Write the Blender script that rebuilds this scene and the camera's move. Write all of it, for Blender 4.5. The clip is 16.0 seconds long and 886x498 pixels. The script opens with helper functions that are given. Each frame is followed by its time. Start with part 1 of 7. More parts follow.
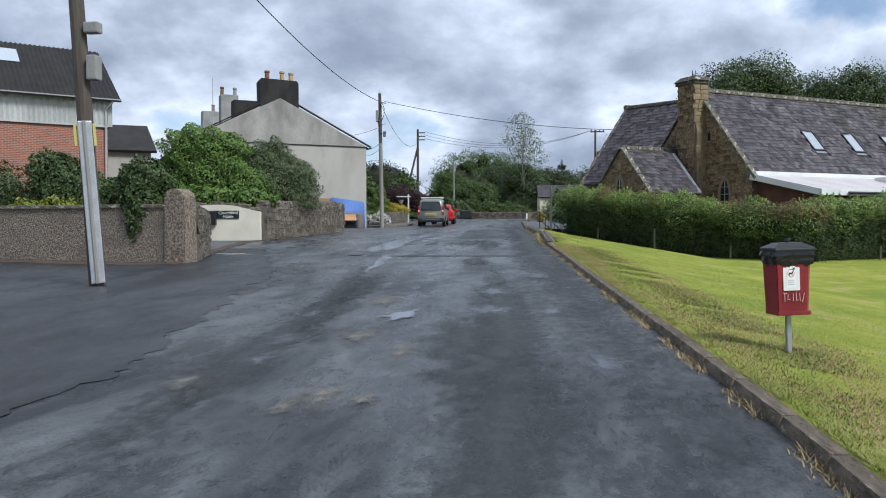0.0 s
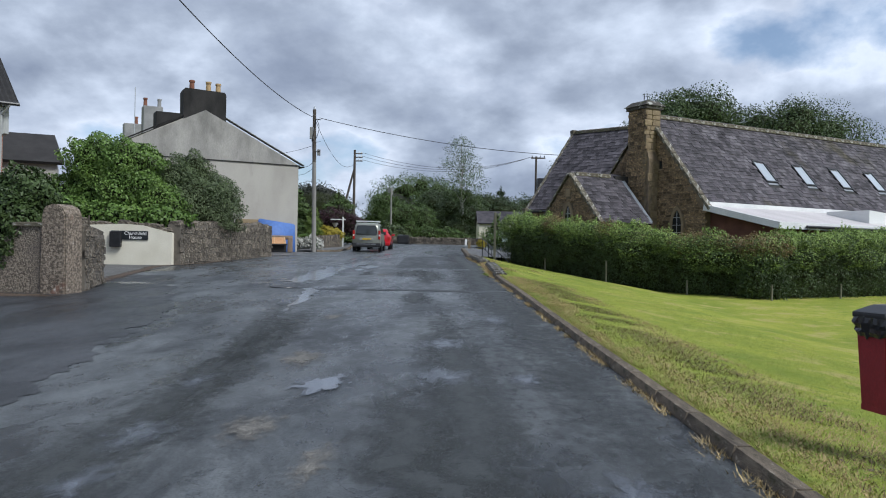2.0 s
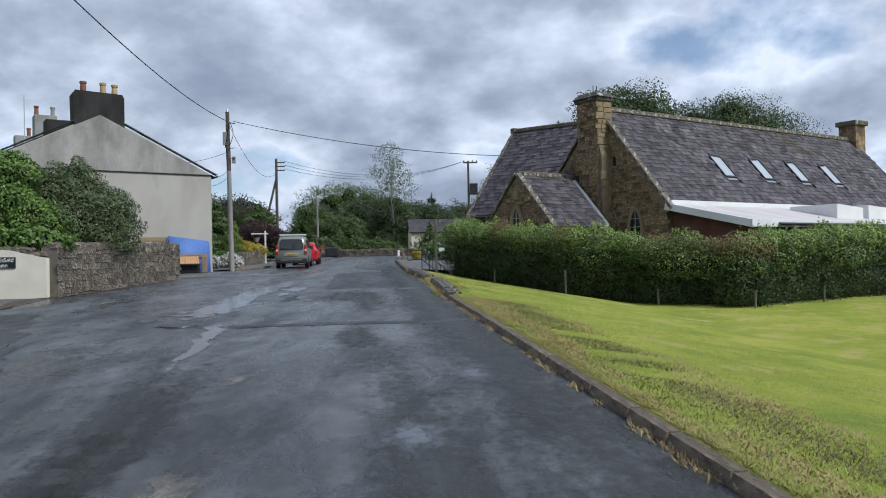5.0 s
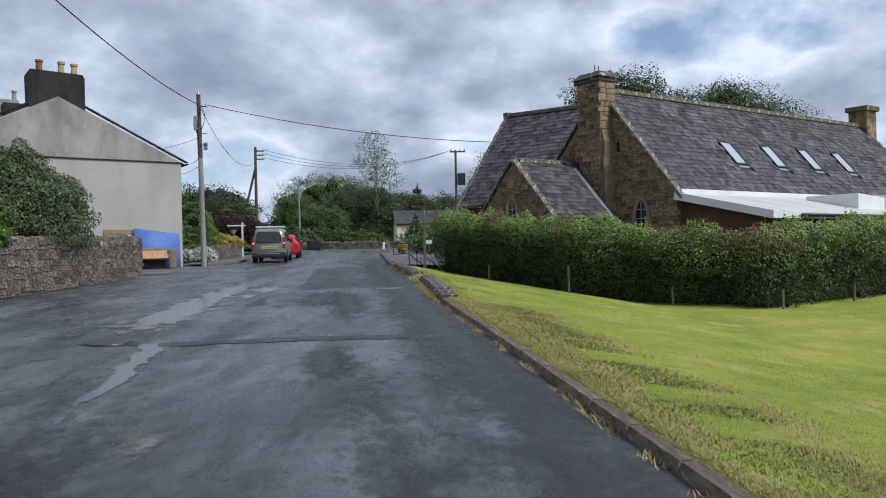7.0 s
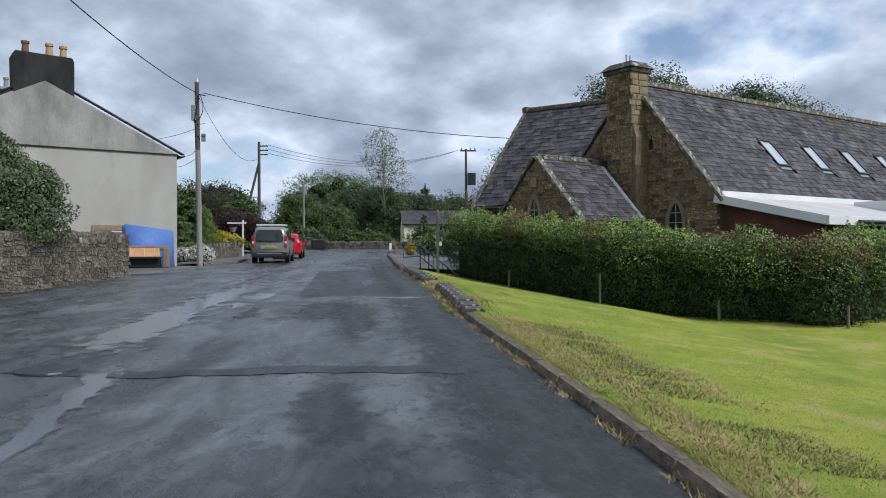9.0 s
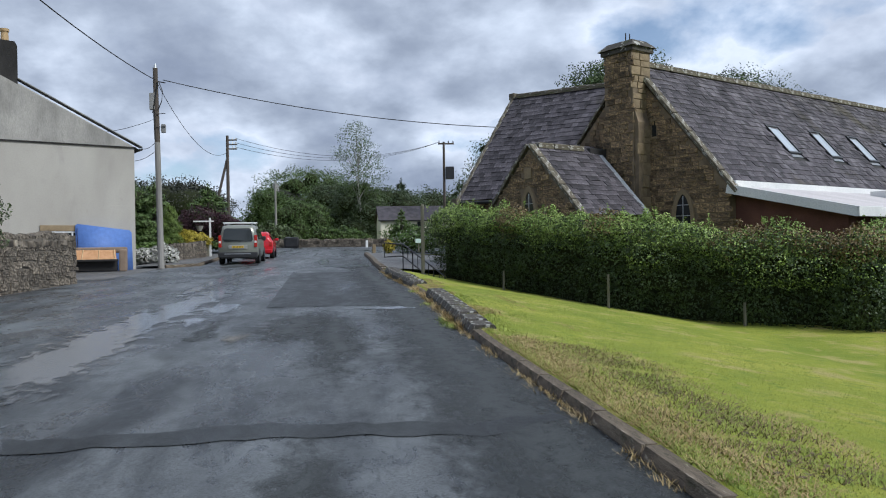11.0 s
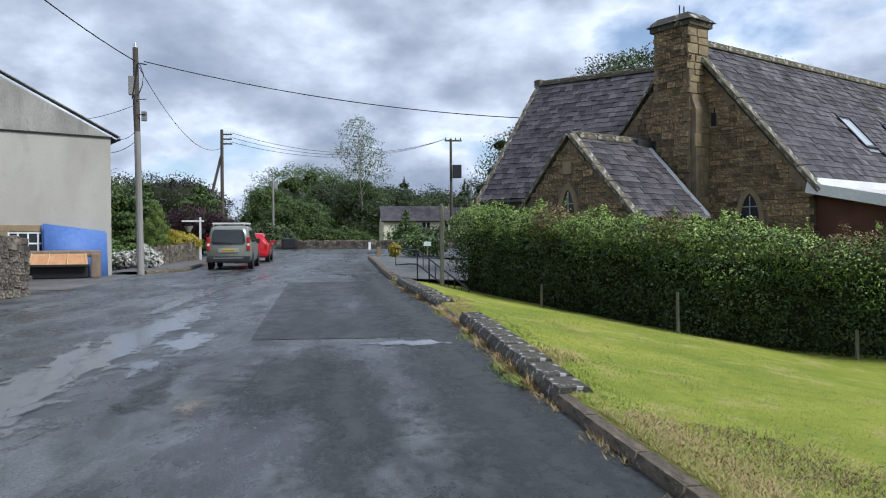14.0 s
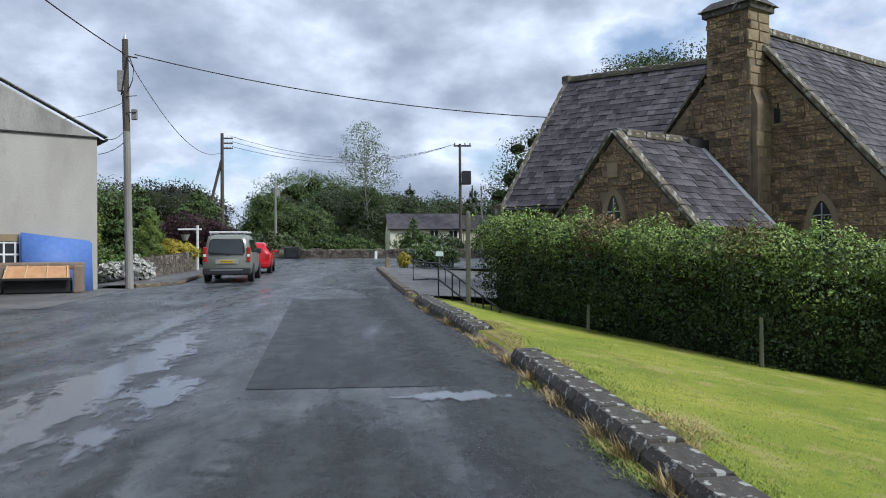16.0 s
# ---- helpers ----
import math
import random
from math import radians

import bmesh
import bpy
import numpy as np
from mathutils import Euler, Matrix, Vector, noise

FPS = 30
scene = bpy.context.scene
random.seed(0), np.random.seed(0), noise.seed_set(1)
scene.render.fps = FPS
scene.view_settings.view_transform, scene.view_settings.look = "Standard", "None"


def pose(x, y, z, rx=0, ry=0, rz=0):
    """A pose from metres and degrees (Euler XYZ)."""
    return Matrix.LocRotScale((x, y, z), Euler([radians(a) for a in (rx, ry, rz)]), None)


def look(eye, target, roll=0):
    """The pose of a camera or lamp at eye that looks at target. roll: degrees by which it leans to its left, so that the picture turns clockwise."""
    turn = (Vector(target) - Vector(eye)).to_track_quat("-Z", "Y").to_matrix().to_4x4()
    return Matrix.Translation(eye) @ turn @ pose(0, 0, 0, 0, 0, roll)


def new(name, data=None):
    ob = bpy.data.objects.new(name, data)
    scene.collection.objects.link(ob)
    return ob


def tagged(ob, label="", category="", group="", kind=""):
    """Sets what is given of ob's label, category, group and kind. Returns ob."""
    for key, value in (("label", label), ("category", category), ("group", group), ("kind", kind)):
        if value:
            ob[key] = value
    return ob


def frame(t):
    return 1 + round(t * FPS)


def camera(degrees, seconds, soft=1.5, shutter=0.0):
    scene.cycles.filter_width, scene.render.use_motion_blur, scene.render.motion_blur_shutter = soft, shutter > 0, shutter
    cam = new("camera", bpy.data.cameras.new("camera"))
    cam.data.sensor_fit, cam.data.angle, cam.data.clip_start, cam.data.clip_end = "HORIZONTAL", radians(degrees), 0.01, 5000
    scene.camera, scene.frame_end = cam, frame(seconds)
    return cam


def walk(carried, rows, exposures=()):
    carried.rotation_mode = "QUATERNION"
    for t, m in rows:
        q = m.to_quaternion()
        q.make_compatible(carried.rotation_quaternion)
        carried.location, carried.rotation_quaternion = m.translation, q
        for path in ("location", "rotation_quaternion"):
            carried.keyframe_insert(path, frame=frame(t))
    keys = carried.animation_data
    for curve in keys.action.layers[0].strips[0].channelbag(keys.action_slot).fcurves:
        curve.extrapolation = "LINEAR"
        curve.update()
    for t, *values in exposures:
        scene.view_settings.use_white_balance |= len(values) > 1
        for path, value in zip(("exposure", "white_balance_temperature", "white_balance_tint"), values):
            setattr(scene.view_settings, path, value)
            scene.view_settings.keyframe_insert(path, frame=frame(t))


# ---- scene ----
cam = camera(58.2, 16.0, soft=1.05)
PATH = [
    (0, (0.055, 0.349, 1.762), (-0.215, 2.329, 1.705), -0.1),
    (0.5, (-0.016, 0.947, 1.792), (-0.225, 2.936, 1.803), 0.5),
    (1, (-0.095, 1.562, 1.824), (-0.267, 3.554, 1.867), 0.5),
    (1.5, (-0.2, 2.216, 1.855), (-0.32, 4.213, 1.869), 0.0),
    (2, (-0.308, 2.86, 1.88), (-0.418, 4.857, 1.885), 1.1),
    (2.5, (-0.426, 3.445, 1.918), (-0.522, 5.442, 1.928), 0.4),
    (3, (-0.505, 4.101, 1.933), (-0.59, 6.1, 1.938), -0.2),
    (3.5, (-0.6, 4.732, 1.969), (-0.649, 6.731, 1.976), -1.5),
    (4, (-0.642, 5.309, 2.013), (-0.654, 7.308, 2.038), -1.8),
    (4.5, (-0.703, 5.911, 2.017), (-0.662, 7.911, 2.045), -1.2),
    (7, (-0.807, 9.015, 2.143), (-0.701, 11.013, 2.148), -1.2),
    (7.5, (-0.817, 9.617, 2.151), (-0.733, 11.616, 2.135), -0.4),
    (8, (-0.871, 10.261, 2.168), (-0.803, 12.26, 2.166), -0.6),
    (8.5, (-0.914, 10.791, 2.19), (-0.839, 12.79, 2.204), -0.2),
    (9, (-0.998, 11.35, 2.217), (-0.904, 13.348, 2.225), -0.2),
    (9.5, (-1.045, 11.911, 2.248), (-0.91, 13.906, 2.246), -0.7),
    (12, (-1.303, 14.922, 2.381), (-1.14, 16.915, 2.377), -0.8),
    (12.5, (-1.326, 15.504, 2.42), (-1.166, 17.497, 2.438), -0.3),
    (13, (-1.369, 16.058, 2.437), (-1.218, 18.052, 2.478), 0.5),
    (13.5, (-1.443, 16.685, 2.459), (-1.307, 18.68, 2.501), 0.1),
    (14, (-1.51, 17.188, 2.492), (-1.35, 19.182, 2.489), -0.5),
    (14.5, (-1.6, 17.825, 2.509), (-1.438, 19.818, 2.463), -0.6),
    (15, (-1.683, 18.452, 2.563), (-1.521, 20.445, 2.542), -1.2),
    (15.5, (-1.742, 19.075, 2.583), (-1.588, 21.069, 2.589), -0.1),
    (16, (-1.836, 19.652, 2.625), (-1.681, 21.646, 2.641), -0.4),
]
S = 1.12                                     # metres for one unit of the plan
walk(cam, [(t, look(Vector(eye) * S, Vector(target) * S, roll)) for t, eye, target, roll in PATH],
     exposures=[(0.0, 0.24, 5700, 8), (1.5, 0.08, 5700, 8), (8.5, 0.08, 5700, 8), (12.5, 0.18, 5700, 8), (14.5, 0.32, 5700, 8), (16.0, 0.26, 5700, 8)])

# ---- light ----
SUN_AZ, SUN_EL = math.atan2(-0.56, 0.83), radians(46)


def make_world():
    w = bpy.data.worlds.new("overcast_sky")
    scene.world = w
    w.use_nodes = True
    nt = w.node_tree
    nt.nodes.clear()
    N, K = nt.nodes.new, nt.links.new
    out, bg = N("ShaderNodeOutputWorld"), N("ShaderNodeBackground")
    sky = N("ShaderNodeTexSky")
    sky.sky_type, sky.sun_disc = "NISHITA", False
    sky.sun_elevation, sky.sun_rotation = SUN_EL, math.pi / 2 - SUN_AZ
    dim = N("ShaderNodeMix")
    dim.data_type, dim.blend_type = "RGBA", "MULTIPLY"
    dim.inputs[0].default_value = 1.0
    dim.inputs[7].default_value = (0.10, 0.10, 0.10, 1)
    K(sky.outputs[0], dim.inputs[6])
    co, sep = N("ShaderNodeTexCoord"), N("ShaderNodeSeparateXYZ")
    K(co.outputs["Generated"], sep.inputs[0])

    def calc(op, a, b):
        n = N("ShaderNodeMath")
        n.operation = op
        for i, q in enumerate((a, b)):
            if isinstance(q, (int, float)):
                n.inputs[i].default_value = q
            else:
                K(q, n.inputs[i])
        return n.outputs[0]
    den = calc("MAXIMUM", calc("ADD", sep.outputs[2], 0.5), 0.05)
    plane = N("ShaderNodeCombineXYZ")
    K(calc("DIVIDE", sep.outputs[0], den), plane.inputs[0])
    K(calc("DIVIDE", sep.outputs[1], den), plane.inputs[1])

    def cloud(scale, detail, rough, shift, dist=0.3):
        mp = N("ShaderNodeMapping")
        mp.inputs[1].default_value = shift
        K(plane.outputs[0], mp.inputs[0])
        n = N("ShaderNodeTexNoise")
        n.inputs["Scale"].default_value, n.inputs["Detail"].default_value = scale, detail
        n.inputs["Roughness"].default_value, n.inputs["Distortion"].default_value = rough, dist
        K(mp.outputs[0], n.inputs["Vector"])
        return n.outputs[0]

    def ramp(f, stops):
        r = N("ShaderNodeValToRGB")
        el = r.color_ramp.elements
        while len(el) < len(stops):
            el.new(0.5)
        for e, (p, c) in zip(el, stops):
            e.position, e.color = p, (*c, 1)
        K(f, r.inputs[0])
        return r.outputs[0]
    # thick cloud is grey from below, its thin rims are white, and gaps open on blue
    mass = cloud(2.5, 10, 0.54, (4.6, 2.3, 0), 0.1)
    thick = ramp(mass, [(0.34, (0.62, 0.68, 0.78)), (0.42, (0.74, 0.76, 0.81)), (0.47, (0.6, 0.63, 0.69)), (0.53, (0.45, 0.48, 0.54)), (0.6, (0.35, 0.38, 0.45)), (0.7, (0.28, 0.31, 0.37))])
    billow = ramp(cloud(6.0, 7, 0.52, (1.2, 7.7, 0), 0.1), [(0.36, (0.78, 0.79, 0.82)), (0.5, (0.95, 0.95, 0.96)), (0.62, (1.14, 1.13, 1.12))])
    mulb = N("ShaderNodeMix")
    mulb.data_type, mulb.blend_type = "RGBA", "MULTIPLY"
    mulb.inputs[0].default_value = 1.0
    K(thick, mulb.inputs[6])
    K(billow, mulb.inputs[7])
    body = mulb.outputs[2]
    cover = ramp(mass, [(0.33, (0.25, 0.25, 0.25)), (0.42, (1, 1, 1))])
    m = N("ShaderNodeMix")
    m.data_type = "RGBA"
    K(cover, m.inputs[0])
    K(dim.outputs[2], m.inputs[6])
    K(body, m.inputs[7])
    K(m.outputs[2], bg.inputs[0])
    bg.inputs[1].default_value = 1.0
    K(bg.outputs[0], out.inputs[0])


make_world()
sun = new("sun", bpy.data.lights.new("sun", "SUN"))
sun.data.energy, sun.data.angle, sun.data.color = 3.3, radians(20), (1.0, 0.93, 0.82)
sun.matrix_world = look((0, 0, 40), (-math.cos(SUN_AZ) * 40, -math.sin(SUN_AZ) * 40, 40 - 40 * math.tan(SUN_EL)))

# ---- materials ----
def material(name, stops, scale=3.0, detail=6.0, rough=0.85, rough_to=None, bump=0.3, bump_scale=40.0, stretch=(1, 1, 1),
             spots=None, vary=0.0, metal=0.0, island=False, bump_dist=0.02, spec=0.5, span=(0.3, 0.7)):
    """Base colour from a noise ramp, a second finer grain, bump, and spots ((scale, low, high, colour), ...)."""
    mat = bpy.data.materials.new(name)
    mat.use_nodes = True
    nt = mat.node_tree
    N, K = nt.nodes.new, nt.links.new
    b = nt.nodes["Principled BSDF"]
    co, mp = N("ShaderNodeTexCoord"), N("ShaderNodeMapping")
    mp.inputs[3].default_value = stretch
    K(co.outputs["Object"], mp.inputs[0])

    def noise_of(s, d=5.0, r=0.55):
        n = N("ShaderNodeTexNoise")
        n.inputs["Scale"].default_value, n.inputs["Detail"].default_value, n.inputs["Roughness"].default_value = s, d, r
        K(mp.outputs[0], n.inputs["Vector"])
        return n.outputs[0]

    def ramp(f, pts):
        r = N("ShaderNodeValToRGB")
        el = r.color_ramp.elements
        while len(el) < len(pts):
            el.new(0.5)
        for e, (p, c) in zip(el, pts):
            e.position, e.color = p, (*c, 1)
        K(f, r.inputs[0])
        return r.outputs[0]

    def mix(f, a, c, kind="MIX"):
        m = N("ShaderNodeMix")
        m.data_type, m.blend_type = "RGBA", kind
        for i, q in ((0, f), (6, a), (7, c)):
            if isinstance(q, float):
                m.inputs[i].default_value = q
            elif isinstance(q, tuple):
                m.inputs[i].default_value = (*q, 1)
            else:
                K(q, m.inputs[i])
        return m.outputs[2]
    n = len(stops)
    pts = [(span[0] + (span[1] - span[0]) * i / max(1, n - 1), c) for i, c in enumerate(stops)]
    col = ramp(noise_of(scale, detail), pts)
    fine = noise_of(bump_scale, 4.0, 0.6)
    col = mix(0.5, col, ramp(fine, [(0.3, (0.55, 0.55, 0.55)), (0.7, (1.0, 1.0, 1.0))]), "MULTIPLY")
    for s, lo, hi, c in spots or ():
        col = mix(ramp(noise_of(s, 6.0), [(lo, (0, 0, 0)), (hi, (1, 1, 1))]), col, c)
    if vary:
        if island:
            rnd = N("ShaderNodeNewGeometry").outputs["Random Per Island"]
        else:
            rnd = N("ShaderNodeObjectInfo").outputs["Random"]
        lo, hi = 1 - vary, min(1.0, 1 + vary)
        col = mix(1.0, col, ramp(rnd, [(0.0, (lo, lo, lo)), (0.5, ((lo + hi) / 2,) * 3), (1.0, (hi, hi, hi * 0.98))]), "MULTIPLY")
    K(col, b.inputs["Base Color"])
    b.inputs["Metallic"].default_value = metal
    b.inputs["Specular IOR Level"].default_value = spec
    if rough_to is None:
        b.inputs["Roughness"].default_value = rough
    else:
        r = ramp(noise_of(scale * 1.7, 5.0), [(0.38, (rough,) * 3), (0.62, (rough_to,) * 3)])
        K(r, b.inputs["Roughness"])
    if bump:
        bp = N("ShaderNodeBump")
        bp.inputs["Strength"].default_value, bp.inputs["Distance"].default_value = bump, bump_dist
        K(fine, bp.inputs["Height"])
        K(bp.outputs[0], b.inputs["Normal"])
    return mat


def asphalt(name, dark, light, wet_lo, wet_hi, wet_rough=0.16):
    """Worn tarmac: pale stone chips, tracks drawn out along the road, and damp areas that are darker and smoother."""
    mat = bpy.data.materials.new(name)
    mat.use_nodes = True
    nt = mat.node_tree
    N, K = nt.nodes.new, nt.links.new
    b = nt.nodes["Principled BSDF"]
    co = N("ShaderNodeTexCoord")

    def noise_of(s, stretch, d=6.0, r=0.55, dist=0.0):
        mp, n = N("ShaderNodeMapping"), N("ShaderNodeTexNoise")
        mp.inputs[3].default_value = stretch
        K(co.outputs["Object"], mp.inputs[0])
        K(mp.outputs[0], n.inputs["Vector"])
        n.inputs["Scale"].default_value, n.inputs["Detail"].default_value = s, d
        n.inputs["Roughness"].default_value, n.inputs["Distortion"].default_value = r, dist
        return n.outputs[0]

    def ramp(f, pts):
        r = N("ShaderNodeValToRGB")
        el = r.color_ramp.elements
        while len(el) < len(pts):
            el.new(0.5)
        for e, (p, c) in zip(el, pts):
            e.position, e.color = p, (*c, 1)
        K(f, r.inputs[0])
        return r.outputs[0]

    def mul(a, c, f=1.0):
        m = N("ShaderNodeMix")
        m.data_type, m.blend_type = "RGBA", "MULTIPLY"
        m.inputs[0].default_value = f
        K(a, m.inputs[6])
        K(c, m.inputs[7])
        return m.outputs[2]
    tracks = noise_of(1.3, (1.0, 0.3, 1.0), 9, 0.66, 0.5)
    broad = noise_of(0.55, (0.8, 0.6, 1.0), 9, 0.66, 0.7)
    chips = noise_of(55.0, (1, 1, 1), 5, 0.8)
    both = N("ShaderNodeMath")
    both.operation = "MULTIPLY_ADD"
    both.inputs[1].default_value = 0.5
    half = N("ShaderNodeMath")
    half.operation = "MULTIPLY"
    half.inputs[1].default_value = 0.5
    K(noise_of(3.2, (1.0, 0.5, 1.0), 11, 0.76, 0.5), half.inputs[0])
    K(noise_of(0.7, (1.0, 0.32, 1.0), 8, 0.66, 0.5), both.inputs[0])
    K(half.outputs[0], both.inputs[2])
    wet = both.outputs[0]
    base = ramp(tracks, [(0.38, dark), (0.62, light)])
    base = mul(base, ramp(broad, [(0.36, (0.55, 0.55, 0.56)), (0.6, (1.0, 1.0, 1.0))]))
    base = mul(base, ramp(chips, [(0.4, (0.3, 0.3, 0.3)), (0.49, (0.9, 0.9, 0.9)), (0.62, (1.15, 1.15, 1.15))]), 1.0)
    base = mul(base, ramp(wet, [(wet_lo, (1.0, 1.0, 1.0)), (wet_hi, (0.6, 0.61, 0.64))]))
    K(base, b.inputs["Base Color"])
    rr = ramp(wet, [(wet_lo - 0.1, (0.62,) * 3), (wet_lo, (0.46,) * 3), (wet_hi, (wet_rough,) * 3)])
    K(rr, b.inputs["Roughness"])
    bp = N("ShaderNodeBump")
    bp.inputs["Strength"].default_value, bp.inputs["Distance"].default_value = 0.8, 0.01
    K(chips, bp.inputs["Height"])
    K(bp.outputs[0], b.inputs["Normal"])
    return mat


def plain(name, c, rough=0.5, metal=0.0, spec=0.5, emit=None):
    mat = bpy.data.materials.new(name)
    mat.use_nodes = True
    b = mat.node_tree.nodes["Principled BSDF"]
    b.inputs["Base Color"].default_value = (*c, 1)
    b.inputs["Roughness"].default_value, b.inputs["Metallic"].default_value = rough, metal
    b.inputs["Specular IOR Level"].default_value = spec
    return mat


M_ROAD = asphalt("worn_tarmac", (0.036, 0.041, 0.045), (0.15, 0.163, 0.172), 0.495, 0.545, 0.22)
M_PATCH = asphalt("fresh_tarmac", (0.018, 0.021, 0.022), (0.042, 0.047, 0.05), 0.54, 0.62, 0.36)
M_LANE = asphalt("smooth_tarmac", (0.026, 0.028, 0.032), (0.062, 0.066, 0.074), 0.49, 0.58, 0.3)
M_PAVE = asphalt("path_tarmac", (0.11, 0.108, 0.105), (0.17, 0.165, 0.16), 0.62, 0.75, 0.35)


def ragged_film(name, colour, rough, grain=1.0, edge=(0.62, 0.8), scale=4.5, along=0.5):
    """A thin film that thins out raggedly from its core to its rim."""
    mat = bpy.data.materials.new(name)
    mat.use_nodes = True
    nt = mat.node_tree
    N, K = nt.nodes.new, nt.links.new
    b, out = nt.nodes["Principled BSDF"], nt.nodes["Material Output"]
    gn, gr, gm = N("ShaderNodeTexNoise"), N("ShaderNodeValToRGB"), N("ShaderNodeMix")
    gn.inputs["Scale"].default_value, gn.inputs["Detail"].default_value, gn.inputs["Roughness"].default_value = 60.0, 4, 0.75
    gr.color_ramp.elements[0].position, gr.color_ramp.elements[1].position = 0.36, 0.66
    gr.color_ramp.elements[0].color, gr.color_ramp.elements[1].color = (0.4, 0.4, 0.4, 1), (1.7, 1.7, 1.7, 1)
    gm.data_type, gm.blend_type = "RGBA", "MULTIPLY"
    gm.inputs[0].default_value, gm.inputs[6].default_value = grain, (*colour, 1)
    K(gn.outputs[0], gr.inputs[0])
    K(gr.outputs[0], gm.inputs[7])
    K(gm.outputs[2], b.inputs["Base Color"])
    gb = N("ShaderNodeBump")
    gb.inputs["Strength"].default_value, gb.inputs["Distance"].default_value = 0.5 * grain, 0.006
    K(gn.outputs[0], gb.inputs["Height"])
    K(gb.outputs[0], b.inputs["Normal"])
    b.inputs["Roughness"].default_value = rough
    co, n1, at, add, rp = N("ShaderNodeTexCoord"), N("ShaderNodeTexNoise"), N("ShaderNodeAttribute"), N("ShaderNodeMath"), N("ShaderNodeValToRGB")
    K(co.outputs["Object"], gn.inputs["Vector"])
    mp = N("ShaderNodeMapping")
    mp.inputs[3].default_value = (1.0, along, 1.0)
    K(co.outputs["Object"], mp.inputs[0])
    K(mp.outputs[0], n1.inputs["Vector"])
    n1.inputs["Scale"].default_value, n1.inputs["Detail"].default_value, n1.inputs["Roughness"].default_value = scale, 10, 0.72
    at.attribute_name = "depth"
    add.operation = "MULTIPLY_ADD"
    K(at.outputs["Fac"], add.inputs[0])
    add.inputs[1].default_value = 0.5
    K(n1.outputs[0], add.inputs[2])
    rp.color_ramp.elements[0].position, rp.color_ramp.elements[1].position = edge
    K(add.outputs[0], rp.inputs[0])
    tr, mx = N("ShaderNodeBsdfTransparent"), N("ShaderNodeMixShader")
    K(rp.outputs[0], mx.inputs[0])
    K(tr.outputs[0], mx.inputs[1])
    K(b.outputs[0], mx.inputs[2])
    K(mx.outputs[0], out.inputs[0])
    return mat


# wet films; their pale blue base colour paints in some sky reflection
M_WATER = ragged_film("water_film_sky_tinted", (0.11, 0.122, 0.145), 0.17, 0.2, (0.65, 0.79), 5.0, 0.45)
M_SHEEN = ragged_film("damp_with_painted_sheen", (0.085, 0.095, 0.115), 0.24, 0.7, (0.64, 1.0), 11.0, 0.5)
M_DRYPATCH = ragged_film("dry_pale_tarmac", (0.15, 0.142, 0.128), 0.8, 1.0, (0.66, 1.0), 8.0, 0.6)
M_GRIT = ragged_film("gritty_tarmac", (0.032, 0.036, 0.036), 0.6, 1.0, (0.54, 1.0), 8.0, 0.6)
M_LITTER = ragged_film("leaf_litter", (0.07, 0.048, 0.032), 0.95, 1.0, (0.56, 0.82), 7.0, 1.0)
M_EARTH = material("earth", [(0.07, 0.052, 0.032), (0.15, 0.115, 0.07)], 2.0, rough=0.95, bump_scale=25)
M_GRASS = material("mown_grass", [(0.215, 0.28, 0.042), (0.325, 0.365, 0.056), (0.43, 0.425, 0.08)], 0.55, rough=0.95, bump=1.0, bump_scale=75, bump_dist=0.03,
                   spots=[(5.0, 0.54, 0.72, (0.17, 0.24, 0.04)), (1.1, 0.56, 0.68, (0.4, 0.35, 0.13)), (3.0, 0.6, 0.7, (0.34, 0.31, 0.1)), (16.0, 0.62, 0.74, (0.15, 0.19, 0.04))], spec=0.15)
M_BLADE = material("grass_blade", [(0.25, 0.34, 0.06), (0.45, 0.5, 0.11)], 0.9, rough=0.7, bump=0, vary=0.4, island=True, spec=0.25)
M_DRYBLADE = material("dry_grass_blade", [(0.42, 0.31, 0.14), (0.62, 0.48, 0.25)], 1.2, rough=0.8, bump=0, vary=0.4, island=True, spec=0.2)
M_KERB = material("kerb_stone", [(0.09, 0.07, 0.05), (0.25, 0.2, 0.145)], 4.0, rough=0.9, bump=0.8, bump_scale=26, vary=0.3, spots=[(2.2, 0.57, 0.66, (0.06, 0.055, 0.03)), (5.0, 0.62, 0.68, (0.34, 0.3, 0.23))])
M_LICHEN_STONE = material("lichened_stone", [(0.055, 0.048, 0.042), (0.11, 0.10, 0.085)], 5.0, rough=0.95, bump=0.7, bump_scale=28, vary=0.2,
                          spots=[(3.2, 0.6, 0.63, (0.4, 0.4, 0.37)), (9.0, 0.64, 0.68, (0.3, 0.3, 0.27)), (1.8, 0.6, 0.72, (0.06, 0.065, 0.03))])
M_RUBBLE = material("rubble_stone", [(0.065, 0.055, 0.043), (0.17, 0.142, 0.11), (0.38, 0.33, 0.265)], 3.0, span=(0.38, 0.62), rough=0.92, bump=0.6, bump_scale=25, vary=0.6,
                    spots=[(1.6, 0.55, 0.68, (0.07, 0.06, 0.05)), (6.0, 0.68, 0.72, (0.5, 0.48, 0.42))])
M_RUBBLE_JOIN = material("rubble_stone_joined", [(0.065, 0.055, 0.043), (0.17, 0.142, 0.11), (0.38, 0.33, 0.265)], 3.0, span=(0.38, 0.62), rough=0.92, bump=0.6, bump_scale=25,
                         vary=0.6, island=True, spots=[(1.6, 0.55, 0.68, (0.07, 0.06, 0.05)), (6.0, 0.68, 0.72, (0.5, 0.48, 0.42))])
